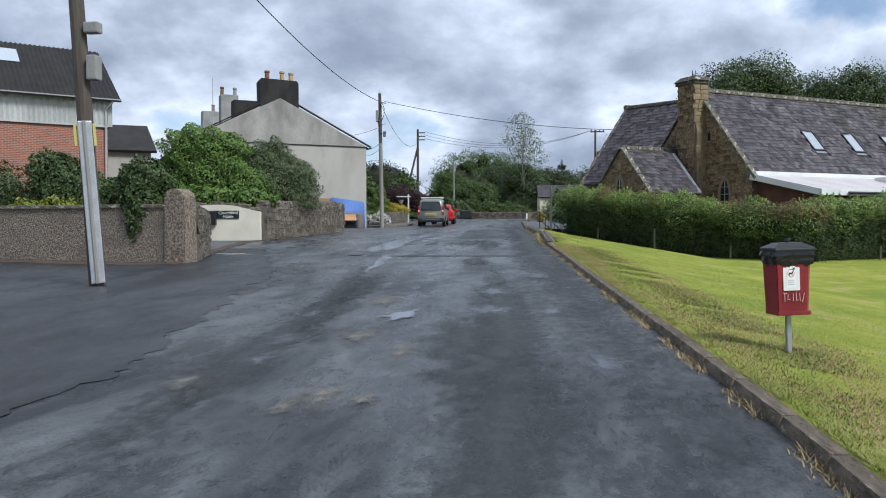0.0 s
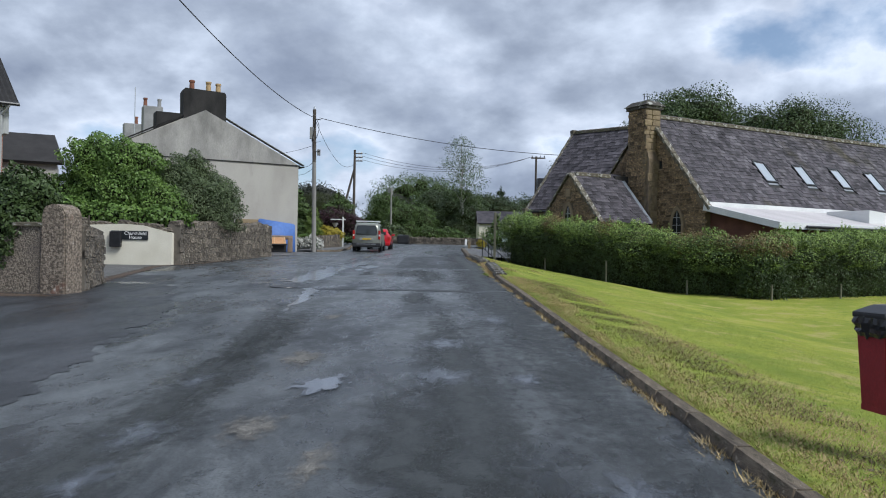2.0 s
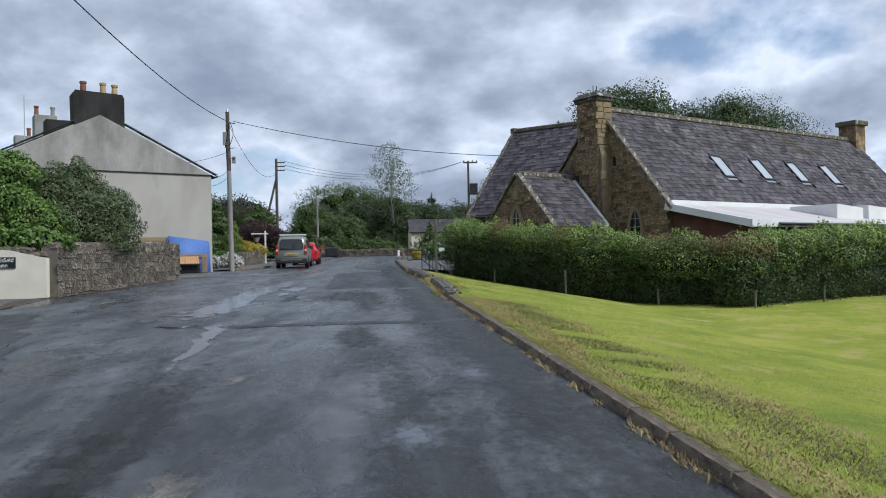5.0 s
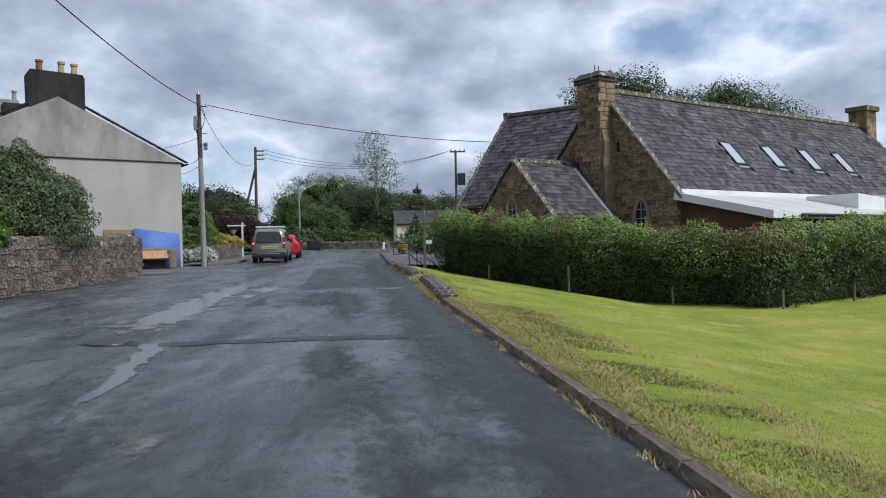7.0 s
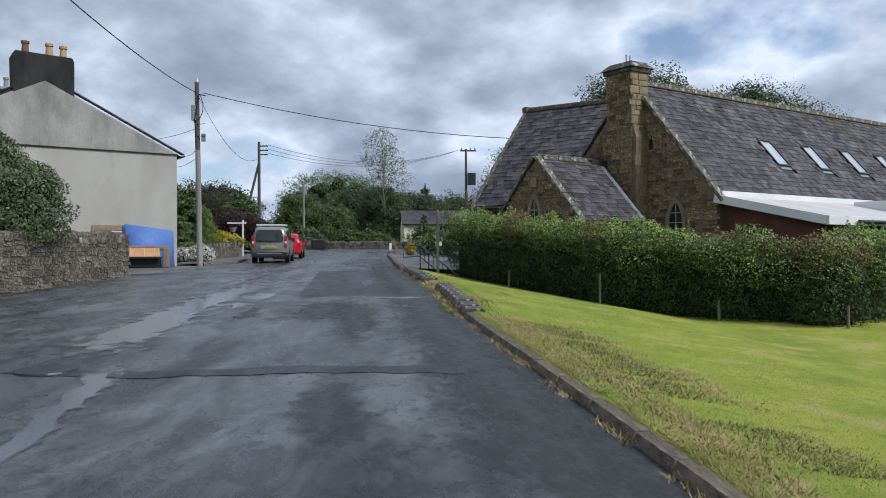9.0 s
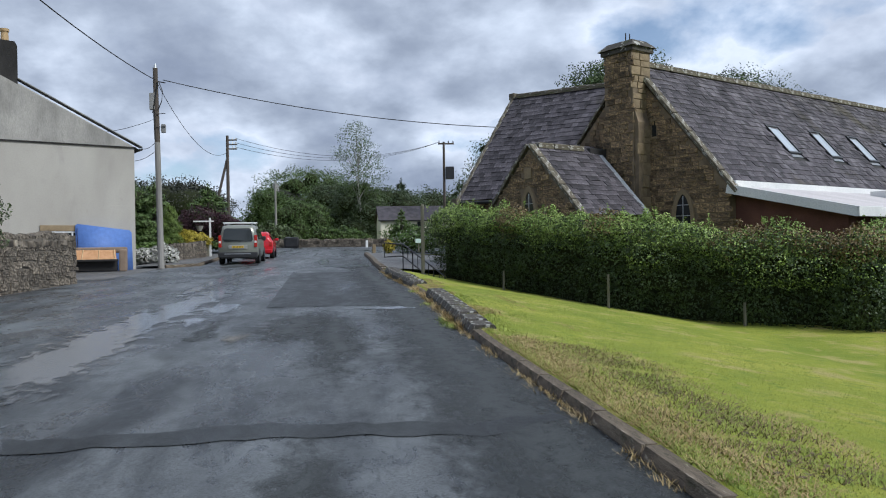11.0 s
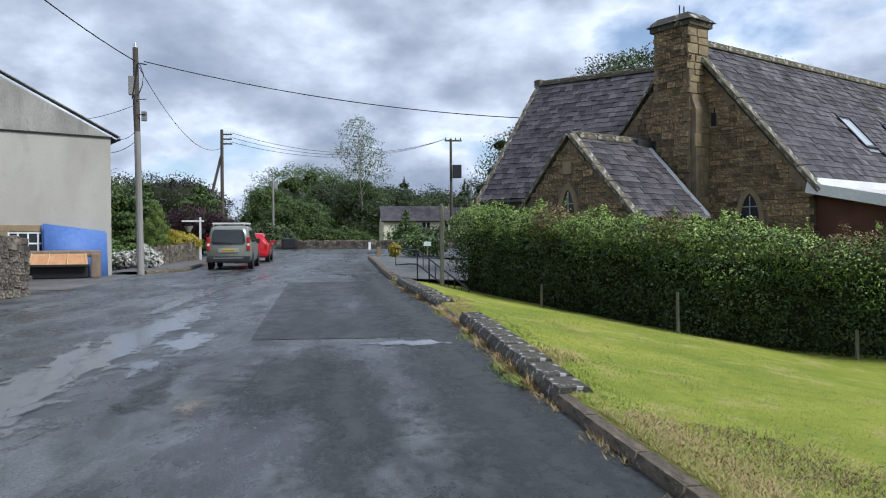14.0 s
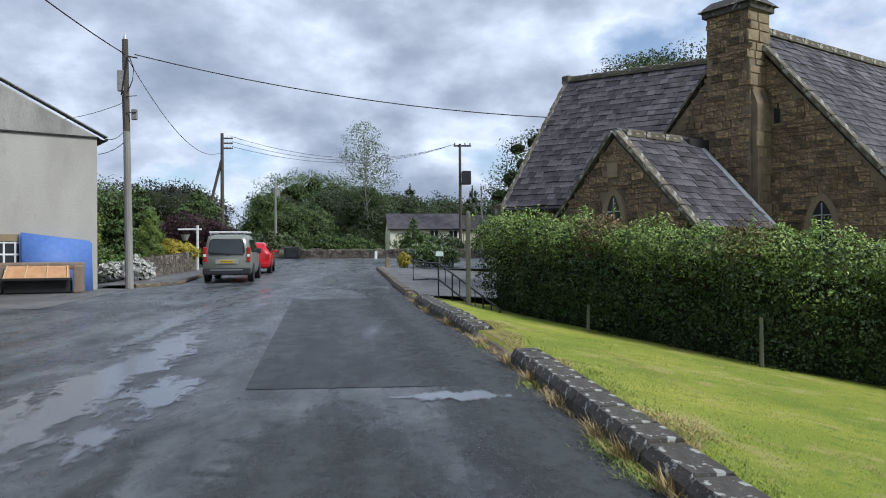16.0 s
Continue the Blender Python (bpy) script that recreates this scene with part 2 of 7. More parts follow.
M_MORTAR = material("lime_mortar", [(0.1, 0.087, 0.07), (0.19, 0.168, 0.14)], 4.0, rough=0.95, bump=0.6, bump_scale=40)
M_SAND = material("sandstone", [(0.15, 0.108, 0.07), (0.34, 0.235, 0.13), (0.6, 0.42, 0.22)], 2.6, span=(0.38, 0.62), rough=0.92, bump=0.5, bump_scale=22, vary=0.68,
                  spots=[(0.8, 0.54, 0.66, (0.07, 0.056, 0.042))])
M_SAND_JOIN = material("sandstone_joined", [(0.15, 0.108, 0.07), (0.34, 0.235, 0.13), (0.6, 0.42, 0.22)], 2.6, span=(0.38, 0.62), rough=0.92, bump=0.5, bump_scale=22, vary=0.68,
                       island=True, spots=[(0.8, 0.54, 0.66, (0.07, 0.056, 0.042))])
M_DRESSED = material("dressed_sandstone", [(0.22, 0.165, 0.1), (0.35, 0.27, 0.165)], 2.0, rough=0.9, bump=0.35, bump_scale=30, vary=0.2,
                     spots=[(1.5, 0.6, 0.72, (0.13, 0.105, 0.07))])
M_COPING = material("coping_stone", [(0.10, 0.085, 0.06), (0.19, 0.165, 0.12)], 2.5, rough=0.95, bump=0.5, bump_scale=30, vary=0.25,
                    spots=[(3.5, 0.56, 0.62, (0.45, 0.44, 0.4)), (1.6, 0.55, 0.66, (0.08, 0.085, 0.04))])
M_SLATE = material("roof_slate", [(0.062, 0.055, 0.066), (0.19, 0.174, 0.196)], 1.4, rough=0.68, rough_to=0.85, spec=0.3, bump=0.3, bump_scale=20, vary=0.7,
                   spots=[(0.5, 0.58, 0.72, (0.085, 0.075, 0.055))])
M_SLATE_JOIN = material("roof_slate_joined", [(0.062, 0.055, 0.066), (0.19, 0.174, 0.196)], 1.4, rough=0.68, rough_to=0.85, spec=0.3, bump=0.3, bump_scale=20, vary=0.7,
                        island=True, spots=[(0.5, 0.58, 0.72, (0.085, 0.075, 0.055))])
M_ROOFDARK = material("dark_roofing", [(0.014, 0.013, 0.013), (0.034, 0.031, 0.031)], 1.5, rough=0.8, bump_scale=20)
M_HARL = material("pebble_dash", [(0.1, 0.084, 0.066), (0.21, 0.176, 0.138), (0.33, 0.28, 0.22)], 26.0, span=(0.42, 0.58), rough=0.95, bump=1.0, bump_scale=34, bump_dist=0.03,
                  spots=[(0.8, 0.56, 0.72, (0.12, 0.10, 0.085))])
M_RENDER = material("house_render", [(0.37, 0.35, 0.315), (0.49, 0.47, 0.425)], 0.5, rough=0.92, bump=0.25, bump_scale=45, stretch=(1, 1, 0.45),
                    spots=[(0.35, 0.5, 0.75, (0.26, 0.245, 0.22)), (1.7, 0.58, 0.8, (0.3, 0.285, 0.26)), (5.0, 0.62, 0.75, (0.34, 0.32, 0.29))])
M_OLD_RENDER = material("stained_old_render", [(0.2, 0.195, 0.18), (0.31, 0.3, 0.28), (0.42, 0.405, 0.375)], 0.9, rough=0.95, bump=0.35, bump_scale=30, stretch=(1, 1, 0.4),
                        spots=[(0.8, 0.56, 0.74, (0.14, 0.135, 0.125)), (3.5, 0.62, 0.74, (0.17, 0.16, 0.15))])
M_SOOT = material("sooty_render", [(0.008, 0.008, 0.008), (0.045, 0.042, 0.04)], 1.2, rough=0.95, bump=0.5, bump_scale=25, stretch=(1, 1, 0.5))
M_PALE_STACK = material("grey_render", [(0.2, 0.2, 0.2), (0.34, 0.34, 0.33)], 1.2, rough=0.95, bump_scale=25)
M_POT = material("buff_clay", [(0.36, 0.24, 0.11), (0.52, 0.37, 0.2)], 3.0, rough=0.85, bump_scale=30, spots=[(2.0, 0.55, 0.7, (0.1, 0.08, 0.06))])
M_REDPOT = material("red_clay", [(0.16, 0.065, 0.04), (0.25, 0.11, 0.07)], 3.0, rough=0.85, bump_scale=30)
M_WHITEWALL = material("cream_render", [(0.66, 0.62, 0.5), (0.8, 0.76, 0.64)], 1.2, rough=0.9, bump=0.3, bump_scale=40, spots=[(0.7, 0.66, 0.8, (0.5, 0.46, 0.36))])
M_WHITE = material("white_paint", [(0.68, 0.69, 0.69), (0.82, 0.82, 0.81)], 1.0, rough=0.55, bump=0.1, bump_scale=30)
M_FELT = material("pale_flat_roofing", [(0.5, 0.47, 0.47), (0.66, 0.62, 0.62)], 0.8, rough=0.7, bump=0.15, bump_scale=30, stretch=(1, 0.3, 1))
M_BRICK = material("red_brick", [(0.12, 0.05, 0.035), (0.2, 0.085, 0.058)], 2.0, rough=0.9, bump=0.4, bump_scale=30, vary=0.35, island=True)
M_CLAD = material("corrugated_cladding", [(0.36, 0.37, 0.36), (0.5, 0.51, 0.5)], 1.5, rough=0.6, bump=0.15, bump_scale=20, stretch=(1, 1, 0.2))
M_BARNROOF = material("corrugated_roofing", [(0.01, 0.009, 0.009), (0.026, 0.024, 0.023)], 1.5, rough=0.85, bump_scale=15)
M_WOOD_POLE = material("weathered_pole", [(0.055, 0.045, 0.035), (0.12, 0.10, 0.085)], 6.0, rough=0.9, bump=0.5, bump_scale=30, stretch=(1, 1, 0.06))
M_PALE_POLE = material("silvery_pole", [(0.2, 0.19, 0.175), (0.32, 0.31, 0.29)], 6.0, rough=0.85, bump=0.4, bump_scale=30, stretch=(1, 1, 0.06))
M_STEEL = material("galvanised_steel", [(0.4, 0.42, 0.44), (0.55, 0.57, 0.59)], 4.0, rough=0.45, metal=0.6, bump=0.1, bump_scale=30)
M_FENCEWOOD = material("fence_timber", [(0.08, 0.08, 0.055), (0.2, 0.19, 0.14)], 8.0, rough=0.9, bump=0.4, bump_scale=25, stretch=(1, 1, 0.1))
M_CABLE = plain("black_cable", (0.012, 0.012, 0.013), 0.6)
M_BLACKMETAL = material("black_painted_metal", [(0.012, 0.012, 0.014), (0.03, 0.03, 0.032)], 6.0, rough=0.4, bump=0.1)
M_BARK = material("bark", [(0.04, 0.032, 0.024), (0.1, 0.085, 0.065)], 6.0, rough=0.95, bump=0.8, bump_scale=18, stretch=(1, 1, 0.25))
M_BIRCH = material("pale_bark", [(0.1, 0.1, 0.09), (0.4, 0.39, 0.36)], 5.0, rough=0.9, bump=0.3, bump_scale=18)


def leaf(name, lo, hi, rough=0.5):
    return material(name, [lo, hi], 0.9, rough=rough, bump=0, vary=0.42, island=True, spec=0.3)


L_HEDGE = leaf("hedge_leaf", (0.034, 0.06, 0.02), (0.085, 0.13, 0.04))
# pale leaf for young shoots and for sunlight painted on the hedge's upper side
L_HEDGE_TIP_LIT = leaf("hedge_tip_and_sunlit_leaf", (0.23, 0.35, 0.08), (0.38, 0.5, 0.13))
L_HEDGE_RED = leaf("hedge_red_tip_leaf", (0.2, 0.15, 0.07), (0.28, 0.2, 0.09))
L_BRIGHT = leaf("bright_shrub_leaf", (0.10, 0.185, 0.035), (0.17, 0.27, 0.055))
L_DULL = leaf("dull_shrub_leaf", (0.09, 0.13, 0.055), (0.15, 0.19, 0.09))
L_DARK = leaf("dark_shrub_leaf", (0.05, 0.085, 0.025), (0.09, 0.135, 0.04))
L_TREE = leaf("tree_leaf", (0.06, 0.105, 0.026), (0.125, 0.19, 0.05))
L_COPPER = leaf("copper_leaf", (0.028, 0.034, 0.022), (0.05, 0.052, 0.036))
L_FIR = leaf("conifer_needles", (0.08, 0.14, 0.04), (0.15, 0.22, 0.06))
L_BLUEFIR = leaf("dark_conifer_needles", (0.045, 0.072, 0.032), (0.085, 0.12, 0.05))
L_PURPLE = leaf("purple_leaf", (0.035, 0.014, 0.02), (0.07, 0.028, 0.036))
L_YELLOW = leaf("golden_leaf", (0.42, 0.35, 0.03), (0.58, 0.48, 0.07))
L_LIME = leaf("lime_leaf", (0.16, 0.2, 0.025), (0.25, 0.28, 0.04))
L_WHITE = leaf("white_petal", (0.6, 0.6, 0.57), (0.78, 0.78, 0.74))
L_CONE = leaf("clipped_conifer_leaf", (0.12, 0.19, 0.035), (0.2, 0.28, 0.055))
# near-black colour paints the shade inside hedges, shrubs and crowns
L_SHADE_CORE = material("shade_coloured_twigs", [(0.016, 0.02, 0.009), (0.035, 0.042, 0.018)], 3.0, rough=1.0, bump=0.5, bump_scale=12, spec=0.1)

# ---- building helpers ----
rng = random.Random(11)


def empty(name, m=None):
    ob = new(name)
    ob.matrix_world = m or Matrix()
    return ob


def as_object(name, bm, mat, parent=None, label="", smooth=False):
    me = bpy.data.meshes.new(name)
    bm.to_mesh(me)
    bm.free()
    me.materials.append(mat)
    if smooth:
        for p in me.polygons:
            p.use_smooth = True
    ob = new(name, me)
    if parent:
        ob.parent = parent
    if label:
        ob["label"] = label
    return ob


def part(name, bm, mat, parent, label="", smooth=False):
    return as_object(name, bm, mat, parent, label, smooth)


def raw(name, verts, faces, mat, parent=None, smooth=False):
    me = bpy.data.meshes.new(name)
    me.from_pydata(verts, [], faces)
    me.materials.append(mat)
    me.update()
    if smooth:
        for p in me.polygons:
            p.use_smooth = True
    ob = new(name, me)
    if parent:
        ob.parent = parent
    return ob


def box(x0, y0, z0, x1, y1, z1, bevel=0.0, bm=None, m=None):
    bm2 = bmesh.new()
    bmesh.ops.create_cube(bm2, size=1.0)
    for v in bm2.verts:
        v.co = Vector(((x0 + x1) / 2 + v.co.x * (x1 - x0), (y0 + y1) / 2 + v.co.y * (y1 - y0), (z0 + z1) / 2 + v.co.z * (z1 - z0)))
    if bevel:
        bmesh.ops.bevel(bm2, geom=bm2.edges[:], offset=bevel, segments=2, profile=0.6, affect="EDGES")
    if m is not None:
        bm2.transform(m)
    return merge(bm, bm2)


def merge(bm, other):
    if bm is None:
        return other
    me = bpy.data.meshes.new("tmp")
    other.to_mesh(me)
    other.free()
    bm.from_mesh(me)
    bpy.data.meshes.remove(me)
    return bm


def tube(points, radii, sides=10, bm=None, cap=True):
    """A tapered tube along points."""
    bm = bm or bmesh.new()
    rings = []
    pts = [Vector(p) for p in points]
    for i, p in enumerate(pts):
        d = (pts[min(i + 1, len(pts) - 1)] - pts[max(i - 1, 0)]).normalized()
        q = d.to_track_quat("Z", "Y")
        r = radii[i] if isinstance(radii, (list, tuple)) else radii
        rings.append([bm.verts.new(p + q @ Vector((math.cos(2 * math.pi * k / sides) * r, math.sin(2 * math.pi * k / sides) * r, 0))) for k in range(sides)])
    for a, b in zip(rings, rings[1:]):
        for k in range(sides):
            bm.faces.new((a[k], a[(k + 1) % sides], b[(k + 1) % sides], b[k]))
    if cap:
        bm.faces.new(rings[0][::-1])
        bm.faces.new(rings[-1])
    return bm


def prism(poly, y0, y1, bm=None, m=None):
    """A profile in x, z drawn out along y."""
    bm2 = bmesh.new()
    a = [bm2.verts.new((x, y0, z)) for x, z in poly]
    b = [bm2.verts.new((x, y1, z)) for x, z in poly]
    bm2.faces.new(a)
    bm2.faces.new(b[::-1])
    n = len(poly)
    for i in range(n):
        bm2.faces.new((a[i], b[i], b[(i + 1) % n], a[(i + 1) % n]))
    bmesh.ops.recalc_face_normals(bm2, faces=bm2.faces[:])
    if m is not None:
        bm2.transform(m)
    return merge(bm, bm2)


def slab(quad, thick, bm=None):
    """A plate with the four upper corners given, thick below."""
    bm2 = bmesh.new()
    q = [Vector(c) for c in quad]
    n = (q[1] - q[0]).cross(q[3] - q[0]).normalized()
    if n.z < 0:
        n = -n
    a = [bm2.verts.new(c) for c in q]
    b = [bm2.verts.new(c - n * thick) for c in q]
    bm2.faces.new(a)
    bm2.faces.new(b[::-1])
    for i in range(4):
        bm2.faces.new((a[i], b[i], b[(i + 1) % 4], a[(i + 1) % 4]))
    bmesh.ops.recalc_face_normals(bm2, faces=bm2.faces[:])
    return merge(bm, bm2)


def roughen(bm, amount, scale=1.5, seed=0.0):
    for v in bm.verts:
        v.co += noise.noise_vector(v.co * scale + Vector((seed, seed * 0.7, 0))) * amount
    return bm


# ---- lie of the land ----
GROUND_Y = S * np.array((-400.0, -30.0, 0.0, 10.0, 20.0, 28.0, 45.0, 58.0, 75.0, 90.0, 120.0, 400.0))
GROUND_Z = S * np.array((-8.0, -0.75, 0.38, 0.70, 1.08, 1.36, 1.70, 2.0, 2.45, 2.8, 3.2, 6.0))
KERB_Y = S * np.array((-20.0, 0.0, 5.0, 9.0, 14.0, 19.0, 22.4, 25.0, 28.4, 31.0, 34.7, 43.0, 50.0, 57.0))
KERB_X = S * np.array((1.65, 1.55, 1.42, 1.12, 0.69, 0.29, -0.02, -0.2, -0.33, -0.47, -0.88, -1.43, -1.72, -2.1))
CORNER_Y = 64.0


def smooth_interp(y, ys, xs, soft=1.2):
    return sum(float(np.interp(y + d * soft, ys, xs)) for d in (-1, -0.5, 0, 0.5, 1)) / 5


def road_z(y):
    return smooth_interp(y, GROUND_Y, GROUND_Z, 3.0)


def kerb_x(y):
    return smooth_interp(y, KERB_Y, KERB_X)


def land_z(x, y):
    """Height of the ground off the road; the green falls away from the kerb."""
    z = road_z(y)
    d = x - kerb_x(min(y, CORNER_Y))
    if d > -0.3:
        z += 0.09 - min(0.155 * max(0.0, d - 0.5), 1.0 + 0.01 * max(0, d - 9))
        z += 0.02 * noise.noise(Vector((x * 0.8, y * 0.8, 0))) * min(1, max(0, d))
    if 0 < d < 2:
        behind = max(min(1, (y - 26.6) / 1.5, (32.1 - y) / 0.8), min(1, (y - 35.2) / 0.8, (42.0 - y) / 0.8))
        z += 0.095 * max(0.0, behind) * max(0.0, 1 - abs(d - 0.45) / 1.3)
    if d > 25:
        z -= (d - 25) * 0.02
    return z


# the one sheet of ground
def build_ground():
    offs = [-900, -500, -250, -120, -70] + list(range(-50, -10, 4)) + [-10, -6, -3, -1, 0.02, 0.13] + [0.3 + i * 0.4 for i in range(48)] + list(range(20, 60, 4)) + [80, 130, 260, 500, 900]
    ys = sorted(set([-900, -500, -200, -80, -40, -25] + [i * 0.6 for i in range(-26, 100)] + list(range(60, 130, 4)) + [160, 220, 350, 600, 1000, 1800]))
    verts, faces = [], []
    for y in ys:
        kx = kerb_x(min(y, CORNER_Y))
        for d in offs:
            x = kx + d
            low = (d < 0.05 or (65 < y < 85)) and -60 < x < 40
            verts.append((x, y, road_z(min(y, 300)) - 0.15 if low else land_z(x, min(y, 300))))
    n = len(offs)
    for j in range(len(ys) - 1):
        for i in range(n - 1):
            a = j * n + i
            faces.append((a, a + 1, a + 1 + n, a + n))
    g = raw("ground", verts, faces, M_GRASS, smooth=True)
    tagged(g, "mown green grass with dry straw-coloured patches sloping from the kerb", "ground", kind="structure")


build_ground()


def sheet(name, left, right, y0, y1, step, mat, lift=0.0, across=24, height=None):
    verts, faces, rows = [], [], 0
    y = y0
    while y <= y1 + 1e-6:
        a, b = left(y), right(y)
        for i in range(across + 1):
            x = a + (b - a) * i / across
            verts.append((x, y, (height(x, y) if height else road_z(y)) + lift))
        rows += 1
        y += step
    for j in range(rows - 1):
        for i in range(across):
            k = j * (across + 1) + i
            faces.append((k, k + 1, k + across + 2, k + across + 1))
    return raw(name, verts, faces, mat, smooth=True)


road = sheet("road", lambda y: -30.0, lambda y: kerb_x(y) + 0.03, -34.0, CORNER_Y, 1.0, M_ROAD)
tagged(road, "damp worn grey tarmac village road with darker tracks", "road", kind="structure")
far_road = sheet("road_junction", lambda y: -45.0, lambda y: 34.0, CORNER_Y, 86.0, 1.0, M_ROAD)
tagged(far_road, "grey tarmac of the bend and side road", "road", kind="structure")


def blot(name, cx, cy, rx, ry, mat, lift, seed, wobble=0.35, n=40, label="", turn=0.0):
    """An irregular flat patch that lies on the road."""
    r = random.Random(seed)
    verts = [(cx, cy, road_z(cy) + lift)]
    k = r.uniform(0, 9)
    for i in range(n):
        a = 2 * math.pi * i / n
        q = 1 + wobble * (noise.noise(Vector((math.cos(a) * 1.6 + k, math.sin(a) * 1.6, k))) + 0.6 * noise.noise(Vector((math.cos(a) * 5 + k, math.sin(a) * 5, 2 * k))))
        dx, dy = math.cos(a) * rx * q, math.sin(a) * ry * q
        x, y = cx + dx * math.cos(turn) - dy * math.sin(turn), cy + dx * math.sin(turn) + dy * math.cos(turn)
        verts.append((x, y, road_z(y) + lift))
    ob = raw(name, verts, [(0, 1 + i, 1 + (i + 1) % n) for i in range(n)], mat)
    at = ob.data.attributes.new("depth", "FLOAT", "POINT")
    at.data.foreach_set("value", [1.0] + [0.0] * n)
    return tagged(ob, label, "puddle", kind="structure")


def road_strip(name, pts, widths, mat, lift, seed, label, category, ragged=0.3):
    """A ragged band along the road through plan points."""
    r = random.Random(seed)
    verts, faces = [], []
    P = [Vector((x * S, y * S)) for x, y in pts]
    fine = []
    for i in range(len(P) - 1):
        for k in range(10):
            fine.append((P[i].lerp(P[i + 1], k / 10), widths[i] + (widths[i + 1] - widths[i]) * k / 10))
    fine.append((P[-1], widths[-1]))
    for i, (p, w) in enumerate(fine):
        d = (fine[min(i + 1, len(fine) - 1)][0] - fine[max(i - 1, 0)][0]).normalized()
        nrm = Vector((-d.y, d.x))
        for s in (-1, 0, 1):
            q = p + nrm * s * w * 0.5 * (1 + ragged * r.uniform(-1, 1)) + nrm * ragged * w * noise.noise(Vector((i * 0.35, seed, 0)))
            verts.append((q.x, q.y, road_z(q.y) + lift))
    for i in range(len(fine) - 1):
        k = 3 * i
        faces += [(k, k + 1, k + 4, k + 3), (k + 1, k + 2, k + 5, k + 4)]
    ob = raw(name, verts, faces, mat)
    ends = len(fine) - 1
    at = ob.data.attributes.new("depth", "FLOAT", "POINT")
    at.data.foreach_set("value", [float(c == 1) * min(1.0, 3 * min(i, ends - i) / ends) for i in range(len(fine)) for c in range(3)])
    return tagged(ob, label, category, kind="structure")


# dark repairs, the ragged edge of the older surface, damp streaks and puddles
patch = sheet("road_repair", lambda y: S * float(np.interp(y / S, (27.4, 39.6), (-3.15, -4.0))), lambda y: kerb_x(y) - 0.3, 27.5 * S, 39.5 * S, 0.5, M_PATCH, 0.006, 8)
tagged(patch, "rectangle of darker newer tarmac in the road", "repair", kind="structure")
lane = sheet("road_edge_repair", lambda y: S * float(np.interp(y / S, (-20, 6, 9, 12, 16, 22), (-7.0, -6.5, -5.2, -5.6, -6.6, -8.2))) - 6.0 + 0.25 * noise.noise(Vector((y * 0.9, 3, 0))),
             lambda y: S * float(np.interp(y / S, (-20, 3, 5.9, 6.5, 7.6, 8.7, 9.9, 11.7, 14.4, 18, 22), (-4.0, -3.3, -3.48, -3.37, -3.71, -3.93, -4.13, -4.58, -5.0, -6.4, -8.0))) + 0.12 * noise.noise(Vector((y * 0.7, 1, 0))) + 0.16 * noise.noise(Vector((y * 3.1, 2, 0))) + 0.09 * (int(y * 1.7) % 3 - 1),
             -20.0, 22 * S, 0.12, M_LANE, 0.006, 10)
tagged(lane, "dark smoother tarmac along the house side of the road", "repair", kind="structure")
seam = road_strip("tarmac_seam", [(-4.9, 19.4), (-3.6, 19.1), (-2.0, 19.35), (-0.55, 19.2), (0.1, 19.5)], [0.3, 0.34, 0.4, 0.36, 0.2], M_PATCH, 0.007, 3, "dark trench repair across the road", "repair", 0.25)
road_strip("leaf_litter", [(-17.0, 18.1), (-13.0, 17.3), (-10.5, 16.8), (-8.3, 16.5), (-7.6, 16.8)], [1.3, 1.4, 1.3, 1.0, 0.4], M_LITTER, 0.012, 9, "brown leaf litter along the foot of the wall", "litter", 0.2)
road_strip("leaf_litter", [(-8.2, 18.0), (-8.9, 20.6), (-9.9, 25.6), (-9.3, 27.5), (-9.1, 34.5)], [0.5, 0.6, 0.5, 0.5, 0.4], M_LITTER, 0.0125, 10, "dark grit and litter along the wall's foot", "litter", 0.2)
GRIT = "darker gritty tarmac worn into the road"
road_strip("gutter_grit", [(float(kerb_x(q * S)) / S - 0.45, q) for q in range(0, 58, 3)], [1.9] * 20, M_GRIT, 0.0062, 11, "dark gritty tarmac along the kerb", "road", 0.12)
road_strip("dark_track", [(0.0, 0.5), (-0.2, 4), (-0.35, 8), (-0.8, 13), (-1.2, 18)], [0.9, 1.3, 1.2, 1.0, 0.8], M_GRIT, 0.0064, 12, GRIT, "road", 0.15)
road_strip("dark_track", [(-2.3, 2.5), (-2.6, 7), (-2.9, 12), (-3.2, 17)], [0.7, 1.0, 0.9, 0.7], M_GRIT, 0.0064, 13, GRIT, "road", 0.15)
road_strip("dark_track", [(-1.6, 20.5), (-1.8, 24), (-2.2, 27)], [0.8, 1.2, 0.9], M_GRIT, 0.0064, 14, GRIT, "road", 0.15)
road_strip("worn_grit", [(-3.19, 14.54), (-2.94, 12.67), (-2.83, 11.7), (-2.68, 10.49)], [0.25, 0.5, 0.6, 0.4], M_GRIT, 0.0066, 80, GRIT, "road", 0.3)
road_strip("worn_grit", [(-2.36, 26.95), (-2.36, 25.58), (-2.48, 24.27), (-2.39, 23.06)], [0.6, 1.3, 1.6, 1.2], M_GRIT, 0.0066, 81, GRIT, "road", 0.3)
road_strip("worn_grit", [(-1.69, 19.38), (-1.61, 17.53), (-1.55, 16.25)], [0.5, 0.9, 0.5], M_GRIT, 0.0066, 82, GRIT, "road", 0.3)
road_strip("worn_grit", [(-1.25, 10.31), (-0.88, 8.54), (-0.55, 6.74), (-0.38, 5.31)], [0.4, 0.8, 1.1, 1.0], M_GRIT, 0.0066, 83, GRIT, "road", 0.3)
